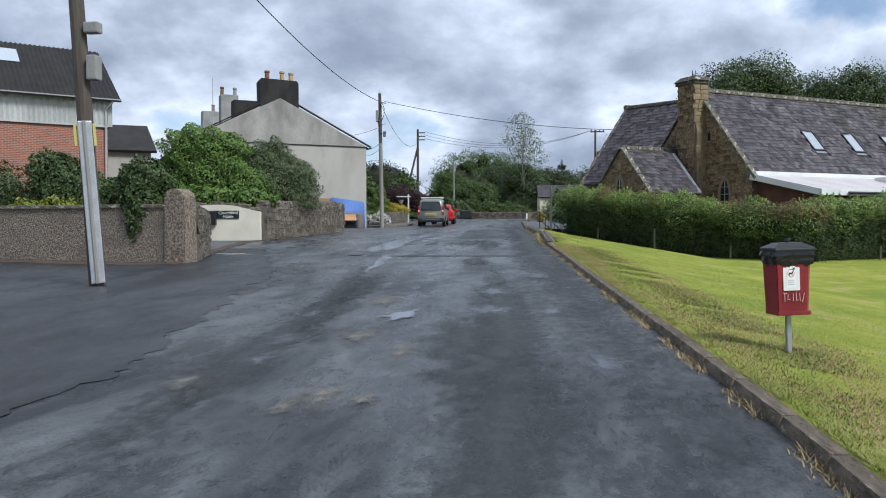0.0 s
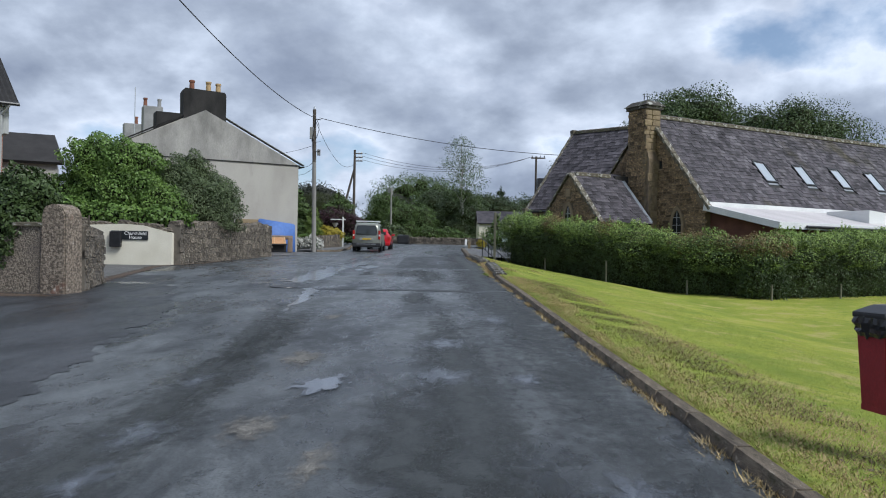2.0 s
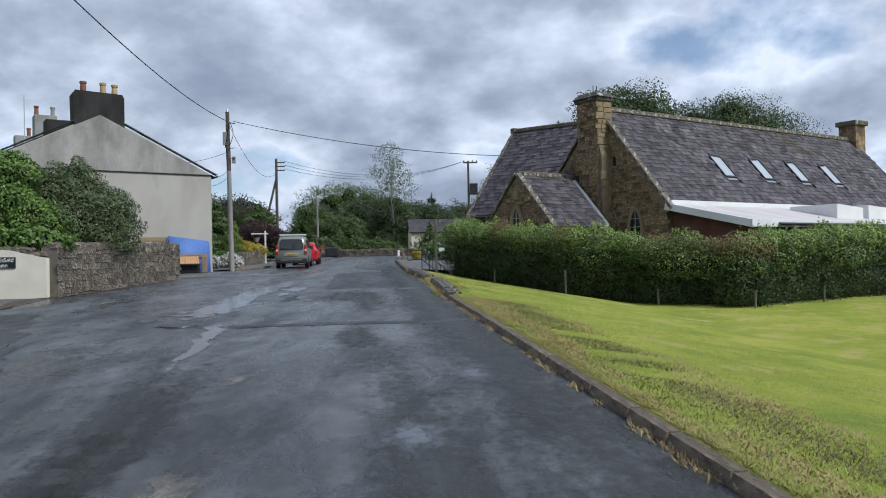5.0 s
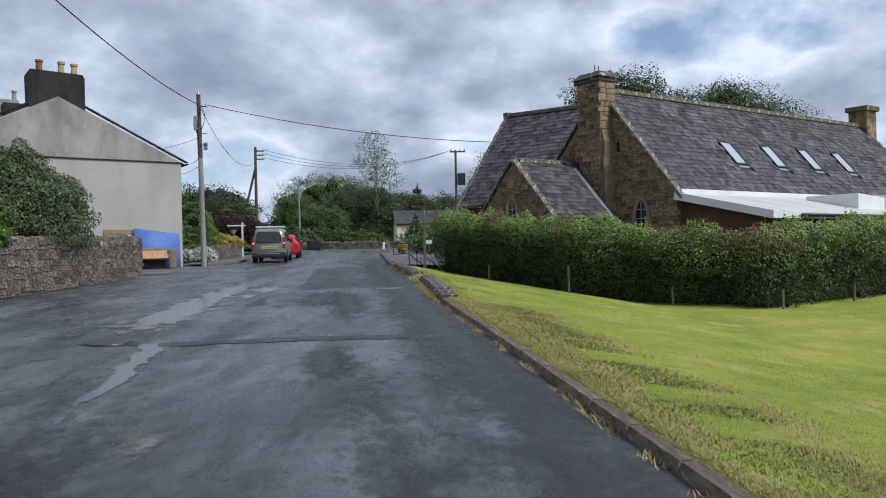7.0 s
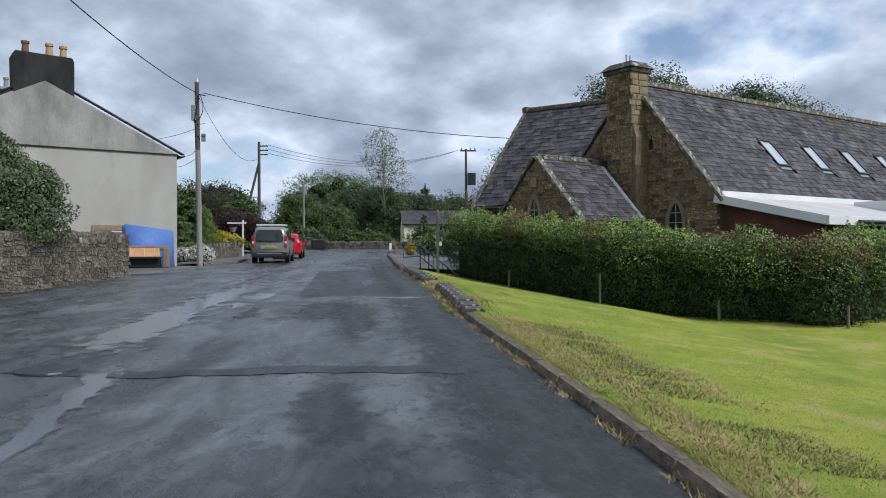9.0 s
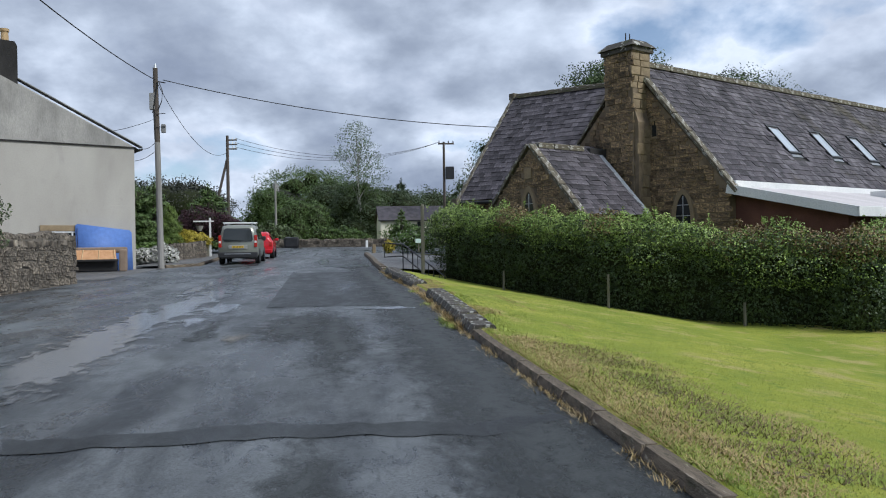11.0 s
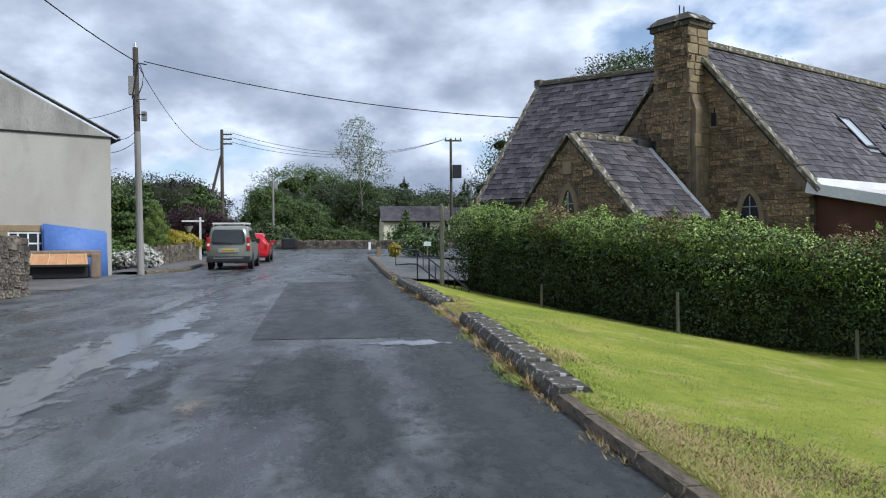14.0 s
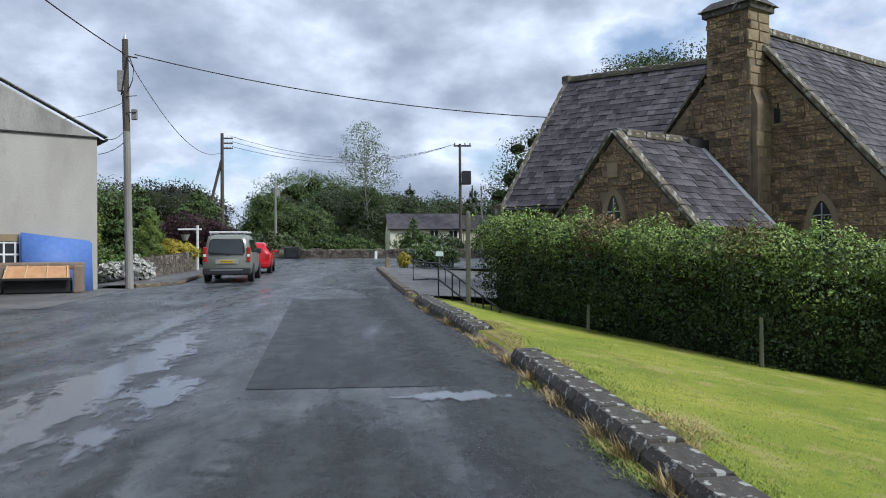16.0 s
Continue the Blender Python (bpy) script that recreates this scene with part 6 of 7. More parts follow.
# ---- poles and wires ----
def pole(x, y, top, r0, r1, lean, lab, split=None, mats=(M_WOOD_POLE, M_PALE_POLE), base=None):
    """A timber pole; lean in metres (x, y) at its top; split: height up to which it is the second material."""
    x, y, zb = x * S, y * S, (road_z(y * S) if base is None else base)
    root = empty("telegraph_pole", Matrix.Translation((x, y, zb)))
    tagged(root, lab, "pole", "telegraph poles")
    H = top * S - zb

    def at(h):
        return (lean[0] * h / H, lean[1] * h / H, h)
    rad = lambda h: r0 + (r1 - r0) * h / H
    if split:
        part("lower_shaft", tube([at(-0.3), at(split * 0.5), at(split)], [r0, rad(split * 0.5), rad(split)], 12), mats[1], root, smooth=False)
        part("upper_shaft", tube([at(split), at((split + H) / 2), at(H)], [rad(split), rad((split + H) / 2), r1], 12), mats[0], root)
    else:
        part("shaft", tube([at(-0.3), at(H / 2), at(H)], [r0, rad(H / 2), r1], 12), mats[0], root)
    return root, at, H


p1, at1, H1 = pole(-7.34, 12.53, 9.3, 0.15, 0.115, (-0.62, 0.0), "dark timber telegraph pole with a pale cable guard and grey box")
bm = box(-0.1, -0.2, 0.05, 0.14, -0.11, 3.0, 0.02)
part("cable_guard", bm, M_STEEL, p1).matrix_basis = pose(0, 0, 0, 0, -3.9, 31)
bm = box(-0.02, -0.235, 0.05, 0.04, -0.2, 3.0, 0.012)
part("cable_cover", bm, M_PALE_POLE, p1).matrix_basis = pose(0, 0, 0, 0, -3.9, 31)
for dx in (-0.17, 0.15):
    part("warning_strip", box(dx, -0.14, 2.55, dx + 0.05, -0.05, 2.95, 0.005), plain("faded_yellow", (0.5, 0.42, 0.12), 0.7), p1).matrix_basis = pose(0, 0, 0, 0, -3.9, 31)
part("junction_box", box(0.0, -0.16, 3.75, 0.2, 0.06, 4.2, 0.03), M_PALE_STACK, p1).matrix_basis = pose(-0.08, 0, 0)
part("junction_box", box(-0.02, -0.14, 4.6, 0.26, 0.06, 4.8, 0.03), M_PALE_STACK, p1).matrix_basis = pose(-0.12, 0, 0)

p2, at2, H2 = pole(-9.39, 44.27, 9.2, 0.14, 0.1, (-0.12, 0), "tall timber telegraph pole with pale lower half and cable brackets", 5.3)
part("finial", tube([(0, 0, 0), (0, 0, 0.12), (0, 0, 0.2)], [0.07, 0.05, 0.01], 10), M_STEEL, p2).matrix_basis = Matrix.Translation(at2(H2))
part("insulator_bracket", tube([at2(H2 - 0.55), (at2(H2 - 0.55)[0] + 0.4, 0, H2 - 0.62)], 0.025, 7), M_BLACKMETAL, p2)
part("equipment_box", box(-0.36, -0.1, H2 - 1.75, -0.12, 0.1, H2 - 1.05, 0.02), M_PALE_STACK, p2)
part("fuse_box", box(0.1, -0.1, 5.7, 0.27, 0.08, 6.05, 0.02), M_PALE_STACK, p2)
part("cable_run", tube([(-0.14, -0.1, 5.4), (-0.17, -0.1, 6.5), (-0.22, -0.08, H2 - 1.9), (-0.1, -0.1, H2 - 1.2), (0.0, -0.1, H2 - 0.6)], 0.03, 7), M_CABLE, p2)
part("cable_loop", tube([(0.05, -0.1, H2 - 0.6), (0.2, -0.12, H2 - 1.0), (0.16, -0.12, H2 - 1.4), (0.02, -0.12, H2 - 1.75)], 0.018, 7), M_CABLE, p2)
for z in (H2 - 1.95, H2 - 2.5):
    part("step_bolt", tube([(-0.05, -0.12, z), (0.3, -0.12, z + 0.03)], 0.015, 6), M_BLACKMETAL, p2)
p3, at3, H3 = pole(-11.77, 70.6, 10.4, 0.15, 0.11, (0, 0), "distant telegraph pole with a slanting stay and cross arms")
part("stay_pole", tube([(-1.9, 0.2, -0.2), (-0.05, 0, H3 - 1.9)], [0.12, 0.1], 8), M_WOOD_POLE, p3)
for z in (H3 - 0.4, H3 - 0.75, H3 - 1.1):
    part("cross_arm", box(-0.1, -0.06, z, 0.75, 0.06, z + 0.1, 0.01), M_WOOD_POLE, p3)
    for dx in (0.4, 0.65):
        part("insulator", tube([(dx, 0, z + 0.1), (dx, 0, z + 0.24)], [0.05, 0.035], 8), M_WHITE, p3)
p4, at4, H4 = pole(4.4, 82.0, 11.4, 0.15, 0.11, (0, 0), "distant electricity pole with a transformer and cross arm", base=2.3 * S)
part("cross_arm", box(-0.55, -0.06, H4 - 0.25, 1.0, 0.06, H4 - 0.1, 0.01), M_WOOD_POLE, p4)
for dx in (-0.45, 0.45, 0.9):
    part("insulator", tube([(dx, 0, H4 - 0.1), (dx, 0, H4 + 0.1)], [0.06, 0.04], 8), M_BLACKMETAL, p4)
part("transformer", box(0.15, -0.3, H4 - 3.6, 0.95, 0.3, H4 - 2.4, 0.06), M_BLACKMETAL, p4)
p5, at5, H5 = pole(-9.7, 80.0, 8.0, 0.11, 0.08, (0, 0), "slender pale pole beyond the bend", mats=(M_PALE_POLE, M_PALE_POLE))
p6, at6, H6 = pole(5.7, 79.0, 7.8, 0.09, 0.07, (0, 0), "slender grey pole by the far cottages", mats=(M_PALE_POLE, M_PALE_POLE), base=2.3 * S)


def wire(a, b, sag, r=0.014, lab="black overhead cable between poles"):
    a, b = Vector(a), Vector(b)
    pts = []
    for i in range(25):
        t = i / 24
        p = a.lerp(b, t)
        p.z -= sag * 4 * t * (1 - t)
        pts.append(p)
    ob = as_object("overhead_cable", tube(pts, r, 6), M_CABLE)
    return tagged(ob, lab, "cable", "overhead cables")


def tip(root, at, h):
    return root.matrix_world.translation + Vector(at(h))


a2 = tip(p2, at2, H2 - 0.5)
wire(tip(p1, at1, H1 - 0.2), a2, 0.9, 0.018)
wire(a2 + Vector((0.3, 0, 0)), (18.0, 50.0, 8.6), 1.4, 0.018, "black overhead cable crossing the road to the church")
wire(a2, tip(p3, at3, H3 - 1.3), 1.3, 0.014)
for z in (0.4, 0.75, 1.1):
    wire(tip(p3, at3, H3 - z) + Vector((0.6, 0, 0.2)), tip(p4, at4, H4 - 0.1) + Vector((-0.4, 0, 0.1)), 1.4, 0.016, "thin overhead wire beyond the bend")
cor = HS @ Vector((0.3, 0, 6.15))
wire(tip(p2, at2, H2 - 3.0), cor, 0.12, 0.012, "thin service cable to the house")
wire(tip(p2, at2, H2 - 3.4), HS @ Vector((0.05, 0.1, 5.7)), 0.1, 0.012, "thin service cable to the house")
wire(tip(p2, at2, H2 - 2.1), HS @ Vector((-1.0, 3, 7.0)), 0.15, 0.01, "thin service cable to the terrace")

# ---- dog-waste bin on its post ----
M_BINRED = material("faded_red_plastic", [(0.2, 0.014, 0.022), (0.28, 0.022, 0.03)], 2.5, rough=0.42, bump=0.08, bump_scale=40, spots=[(3.0, 0.68, 0.76, (0.34, 0.09, 0.085))])
M_BAG = plain("black_polythene", (0.012, 0.012, 0.014), 0.2)
M_PAPER = plain("white_sticker", (0.72, 0.72, 0.7), 0.5)
BX, BY = 2.14 * S, 7.72 * S
bz = land_z(BX, BY) - 0.03
bin_ = empty("dog_waste_bin", pose(BX, BY, bz, 0, -1.6, 14) @ Matrix.Diagonal((0.82, 0.8, 0.965, 1)))
tagged(bin_, "red plastic dog-waste bin with black bag and lid on a post", "bin")
part("post", box(-0.028, -0.028, -0.2, 0.028, 0.028, 0.62, 0.006), M_STEEL, bin_)
part("foot_plate", box(-0.06, -0.06, -0.01, 0.06, 0.05, 0.02, 0.004), M_STEEL, bin_)
bm = bmesh.new()
lo = [bm.verts.new(v) for v in ((-0.205, -0.15, 0.44), (0.15, -0.15, 0.44), (0.205, -0.1, 0.44), (0.205, 0.15, 0.44), (-0.205, 0.15, 0.44))]
hi = [bm.verts.new(v) for v in ((-0.235, -0.17, 1.06), (0.17, -0.17, 1.06), (0.235, -0.11, 1.06), (0.235, 0.17, 1.06), (-0.235, 0.17, 1.06))]
for i in range(5):
    bm.faces.new((lo[i], lo[(i + 1) % 5], hi[(i + 1) % 5], hi[i]))
bm.faces.new(lo[::-1])
bm.faces.new(hi)
bmesh.ops.bevel(bm, geom=bm.edges[:], offset=0.012, segments=2, affect="EDGES")
body = part("body", bm, M_BINRED, bin_)
part("base_rim", box(-0.207, -0.152, 0.435, 0.207, 0.152, 0.48, 0.008), M_BINRED, body)
bm = bmesh.new()
rings = []
for k, (z, g) in enumerate(((0.955, 1.02), (0.985, 1.07), (1.01, 1.05), (1.045, 1.1), (1.09, 1.06))):
    ring = []
    for i in range(48):
        a = 2 * math.pi * i / 48
        cx, cy = math.cos(a), math.sin(a)
        q = 1 / max(abs(cx) / 0.238, abs(cy) / 0.172) * g * (1 + 0.06 * noise.noise(Vector((a * 5, z * 40, 0))))
        ring.append(bm.verts.new((cx * q, cy * q, z + (0.05 if k == 0 else 0.015) * noise.noise(Vector((math.cos(a) * 4, math.sin(a) * 4, k * 0.4))))))
    rings.append(ring)
for A, B in zip(rings, rings[1:]):
    for i in range(48):
        bm.faces.new((A[i], A[(i + 1) % 48], B[(i + 1) % 48], B[i]))
part("bin_bag", bm, M_BAG, bin_)
bm = box(-0.255, -0.19, 1.08, 0.255, 0.19, 1.12, 0.015)
lid2 = bmesh.new()
l0 = [lid2.verts.new(v) for v in ((-0.255, -0.18, 1.12), (0.255, -0.18, 1.12), (0.255, 0.18, 1.12), (-0.255, 0.18, 1.12))]
l1 = [lid2.verts.new(v) for v in ((-0.14, -0.08, 1.17), (0.14, -0.08, 1.17), (0.14, 0.08, 1.17), (-0.14, 0.08, 1.17))]
lid2.faces.new(l1)
for i in range(4):
    lid2.faces.new((l0[i], l0[(i + 1) % 4], l1[(i + 1) % 4], l1[i]))
lid = part("lid", merge(bm, lid2), plain("black_plastic", (0.02, 0.021, 0.024), 0.42), bin_)
part("knob", tube([(0, 0, 1.16), (0, 0, 1.185), (0, 0, 1.19), (0, 0, 1.215)], [0.018, 0.018, 0.034, 0.03], 12), M_BAG, lid)
FRONT = pose(-0.03, -0.166, 0.82, 90 - 1.9, 0, 0)
part("sticker", box(-0.115, -0.13, 0, 0.09, 0.13, 0.003), M_PAPER, body).matrix_basis = FRONT
stk = part("notice", box(-0.075, -0.1, 0.003, 0.035, 0.115, 0.005), plain("notice_paper", (0.8, 0.79, 0.78), 0.5), body)
stk.matrix_basis = FRONT
bm = bmesh.new()
for i in range(24):
    a0, a1 = 2 * math.pi * i / 24, 2 * math.pi * (i + 1) / 24
    bm.faces.new([bm.verts.new((-0.02 + math.cos(a) * q, 0.045 + math.sin(a) * q, 0.006)) for a, q in ((a0, 0.036), (a1, 0.036), (a1, 0.043), (a0, 0.043))])
part("red_ring", bm, plain("red_print", (0.45, 0.03, 0.03), 0.6), stk)
bm = box(-0.045, 0.035, 0.006, -0.002, 0.05, 0.008)
box(-0.045, 0.022, 0.006, -0.038, 0.04, 0.008, 0, bm)
box(-0.01, 0.022, 0.006, -0.003, 0.04, 0.008, 0, bm)
box(-0.006, 0.045, 0.006, 0.004, 0.062, 0.008, 0, bm)
part("black_symbol", bm, M_SIGN, stk)
bm = bmesh.new()
for k in range(3):
    box(-0.062, -0.03 - 0.02 * k, 0.006, 0.02, -0.022 - 0.02 * k, 0.0075, 0, bm)
part("small_print", bm, plain("grey_print", (0.45, 0.45, 0.45), 0.6), stk)
part("blue_square", box(0.002, 0.078, 0.005, 0.03, 0.1, 0.007), plain("blue_print", (0.05, 0.09, 0.2), 0.6), body).matrix_basis = FRONT
# white painted scrawl, a tag below the sticker
M_CHALK = plain("white_scrawl", (0.62, 0.5, 0.5), 0.8)
STROKES = [[(-0.12, -0.2, 0), (-0.12, -0.29, 0)], [(-0.135, -0.195, 0), (-0.09, -0.2, 0)], [(-0.075, -0.205, 0), (-0.08, -0.27, 0), (-0.05, -0.265, 0)],
           [(-0.01, -0.2, 0), (-0.005, -0.285, 0)], [(0.03, -0.19, 0), (0.035, -0.28, 0), (0.06, -0.275, 0)], [(0.075, -0.2, 0), (0.085, -0.285, 0)], [(0.14, -0.2, 0), (0.11, -0.3, 0)]]
bm = bmesh.new()
for s_ in STROKES:
    tube([(x * 0.95 + 0.01, y * 0.9 + 0.02, 0.002) for x, y, _ in s_], 0.0042, 5, bm)
part("painted_tag", bm, M_CHALK, body).matrix_basis = FRONT
br = empty("broken_bracket", pose(BX - 0.25, BY + 0.02, bz + 0.02, 0, 0, 8))
tagged(br, "bent grey metal bracket lying beside the bin", "bracket")
part("strap", tube([(-0.22, 0.02, 0), (-0.12, 0, 0.045), (-0.05, 0, 0.04), (0.0, 0, 0.0), (0.2, 0.02, 0.01)], 0.018, 6), M_PALE_STACK, br)
part("plate", box(-0.04, -0.07, -0.01, 0.16, 0.06, 0.025, 0.008), M_PALE_STACK, br)


# ---- vehicles ----
def loft(sections, bm=None):
    bm = bm or bmesh.new()
    R = [[bm.verts.new(p) for p in s] for s in sections]
    n = len(R[0])
    for A, B in zip(R, R[1:]):
        for i in range(n):
            bm.faces.new((A[i], A[(i + 1) % n], B[(i + 1) % n], B[i]))
    bm.faces.new(R[0][::-1])
    bm.faces.new(R[-1])
    bmesh.ops.recalc_face_normals(bm, faces=bm.faces[:])
    return bm


def car_section(y, w, z0, belt, top, tw, inset=0.0):
    """Half-width w at the belt, tw at the roof's edge."""
    h = [(w * 0.86, z0), (w * 0.97, z0 + 0.12), (w, (z0 + belt) / 2), (w * 0.985, belt)]
    if top > belt + 0.05:
        h += [(tw + 0.03, belt + (top - belt) * 0.6), (tw - 0.03, top - 0.06), (tw * 0.75, top)]
    else:
        h += [(w * 0.96, belt + 0.01), (w * 0.93, belt + 0.02), (w * 0.7, belt + 0.03)]
    return [(x, y, z) for x, z in h] + [(-x, y, z) for x, z in reversed(h)]


M_TYRE = material("tyre_rubber", [(0.012, 0.012, 0.012), (0.025, 0.025, 0.025)], 8.0, rough=0.85, bump_scale=30)
M_RIM = plain("alloy_wheel", (0.42, 0.43, 0.44), 0.35, 0.8)
M_CARGLASS = plain("tinted_car_glass", (0.025, 0.03, 0.03), 0.05, 0.0, 0.8)
M_TAIL = plain("red_tail_lamp", (0.35, 0.02, 0.015), 0.15)
M_PLATE = plain("yellow_plate", (0.62, 0.42, 0.04), 0.45)
M_TRIM = plain("black_trim", (0.02, 0.02, 0.022), 0.55)


def wheel(x, y, r, parent):
    w = new("wheel")
    w.parent = parent
    w.matrix_basis = pose(x, y, r, 0, 90, 0)
    bm = bmesh.new()
    prof = [(r * 0.62, -0.1), (r * 0.95, -0.1), (r, -0.06), (r, 0.06), (r * 0.95, 0.1), (r * 0.62, 0.1)]
    R = [[bm.verts.new((math.cos(a) * q, math.sin(a) * q, z)) for q, z in prof] for a in [2 * math.pi * i / 28 for i in range(28)]]
    for i in range(28):
        A, B = R[i], R[(i + 1) % 28]
        for k in range(6):
            bm.faces.new((A[k], A[(k + 1) % 6], B[(k + 1) % 6], B[k]))
    bmesh.ops.recalc_face_normals(bm, faces=bm.faces[:])
    part("tyre", bm, M_TYRE, w)
    bm = bmesh.new()
    bmesh.ops.create_cone(bm, segments=28, radius1=r * 0.62, radius2=r * 0.62, depth=0.12, cap_ends=True)
    rim = part("rim", bm, M_RIM, w)
    return w


def vehicle(name, m, lab, paint, secs, wheels, r, cat):
    """secs: (y, half width, sill, belt, top, roof half width), rear to front."""
    root = empty(name, m)
    tagged(root, lab, cat, "parked cars")
    bm = loft([car_section(*s) for s in secs])
    for f in bm.faces:
        f.smooth = True
    body = part("body", bm, paint, root)
    for y in wheels:
        for s in (-1, 1):
            wheel(s * (secs[3][1] - 0.1), y, r, root)
            bm = bmesh.new()
            bmesh.ops.create_cone(bm, segments=24, radius1=r + 0.05, radius2=r + 0.05, depth=0.02, cap_ends=True)
            wa = part("wheel_arch", bm, M_TRIM, body)
            wa.matrix_basis = pose(s * (secs[3][1] + 0.002), y, r + 0.02, 0, 90, 0)
    return root, body


M_VANPAINT = plain("grey_green_metallic_paint", (0.27, 0.28, 0.245), 0.28, 0.45)
VM = pose(-7.02 * S, 46.95 * S, road_z(47 * S) + 0.01, 1.2, 0, 3.5)
van, vb = vehicle("van", VM, "grey-green people carrier van parked at the kerb", M_VANPAINT,
                  [(0.0, 0.84, 0.34, 1.0, 1.45, 0.66), (0.06, 0.89, 0.3, 1.06, 1.74, 0.72), (0.35, 0.905, 0.27, 1.08, 1.8, 0.74), (1.2, 0.905, 0.25, 1.08, 1.82, 0.74), (2.4, 0.905, 0.25, 1.07, 1.8, 0.73),
                   (2.95, 0.9, 0.25, 1.05, 1.6, 0.68), (3.45, 0.89, 0.25, 1.03, 1.06, 0.7), (4.1, 0.84, 0.27, 0.9, 0.92, 0.6), (4.36, 0.7, 0.34, 0.7, 0.72, 0.5)], (0.85, 3.55), 0.32, "van")
rear = bmesh.new()
pts = [(-0.62, 1.06), (0.62, 1.06), (0.665, 1.16), (0.6, 1.58), (0.52, 1.64), (-0.52, 1.64), (-0.6, 1.58), (-0.665, 1.16)]
rear.faces.new([rear.verts.new((x, -0.012 + 0.2 * max(0, z - 1.45), z)) for x, z in pts])
part("rear_window", rear, M_CARGLASS, van).matrix_basis = pose(0, -0.015, 0)
bm = bmesh.new()
for i in range(len(pts)):
    (x0, z0), (x1, z1) = pts[i], pts[(i + 1) % len(pts)]
    tube([(x0, -0.022 + 0.2 * max(0, z0 - 1.45), z0), (x1, -0.022 + 0.2 * max(0, z1 - 1.45), z1)], 0.014, 5, bm)
part("window_seal", bm, M_TRIM, van)
part("bumper", box(-0.88, -0.1, 0.3, 0.88, 0.12, 0.56, 0.05), M_TRIM, van)
part("bumper_strip", box(-0.6, -0.11, 0.46, 0.6, -0.095, 0.5, 0.006), M_RIM, van)
part("plate_recess", box(-0.42, -0.03, 0.7, 0.42, -0.005, 0.88, 0.02), plain("silver_trim", (0.4, 0.4, 0.38), 0.35, 0.5), van)
pl = part("number_plate", box(-0.26, -0.045, 0.745, 0.26, -0.031, 0.85, 0.004), M_PLATE, van)
bm = bmesh.new()
for k in range(7):
    box(-0.22 + 0.063 * k + (0.02 if k > 3 else 0), -0.048, 0.77, -0.185 + 0.063 * k + (0.02 if k > 3 else 0), -0.0455, 0.825, 0, bm)
part("plate_bars", bm, M_TRIM, pl)
for s in (-1, 1):
    bm = box(s * 0.8 - 0.07, -0.03, 0.78, s * 0.8 + 0.07, 0.12, 1.34, 0.03)
    tl = part("tail_lamp", bm, M_TAIL, van)
    part("clear_lens", box(s * 0.8 - 0.05, -0.036, 0.98, s * 0.8 + 0.05, -0.028, 1.08, 0.004), M_WHITE, tl)
    part("side_window", slab([(s * 0.9, 0.5, 1.14), (s * 0.9, 2.75, 1.14), (s * 0.79, 2.55, 1.62), (s * 0.79, 0.6, 1.62)], 0.012), M_CARGLASS, van)
    part("roof_rail", tube([(s * 0.62, 0.25, 1.8), (s * 0.62, 0.35, 1.87), (s * 0.62, 2.3, 1.87), (s * 0.62, 2.4, 1.8)], 0.022, 7), M_RIM, van)
    mr = part("door_mirror", box(s * 0.95 - 0.09, 2.75, 1.05, s * 0.95 + 0.09, 2.87, 1.27, 0.04), M_TRIM, van)
part("roof_bar", box(-0.72, 0.5, 1.88, 0.72, 0.6, 1.94, 0.02), M_WHITE, van)
part("roof_bar", box(-0.72, 1.9, 1.88, 0.72, 2.0, 1.94, 0.02), M_WHITE, van)
part("rear_wiper", tube([(0.0, -0.03, 1.02), (0.3, -0.01, 1.1)], 0.012, 6), M_TRIM, van)
part("aerial", tube([(0.4, 2.3, 1.8), (0.4, 2.1, 2.1)], 0.008, 5), M_TRIM, van)

M_REDPAINT = plain("bright_red_paint", (0.42, 0.012, 0.02), 0.2)
RM = pose(-7.22 * S, 53.4 * S, road_z(53.4 * S) + 0.01, 1.2, 0, 4)
car, cb = vehicle("red_hatchback", RM, "bright red hatchback parked in front of the van", M_REDPAINT,
                  [(0.0, 0.78, 0.32, 0.85, 0.87, 0.6), (0.08, 0.83, 0.28, 0.92, 1.2, 0.62), (0.45, 0.85, 0.24, 0.95, 1.44, 0.6), (1.5, 0.85, 0.22, 0.95, 1.48, 0.6), (2.2, 0.85, 0.22, 0.94, 1.4, 0.58),
                   (2.9, 0.84, 0.22, 0.9, 0.95, 0.65), (3.5, 0.8, 0.24, 0.8, 0.82, 0.6), (3.75, 0.68, 0.3, 0.6, 0.62, 0.5)], (0.75, 3.05), 0.3, "car")
part("rear_window", slab([(-0.6, 0.02, 0.95), (0.6, 0.02, 0.95), (0.54, 0.33, 1.36), (-0.54, 0.33, 1.36)], 0.02), M_CARGLASS, car)
part("bumper", box(-0.8, -0.07, 0.3, 0.8, 0.08, 0.52, 0.05), M_REDPAINT, car)
part("number_plate", box(-0.26, -0.012, 0.64, 0.26, 0.0, 0.75), M_PLATE, car)
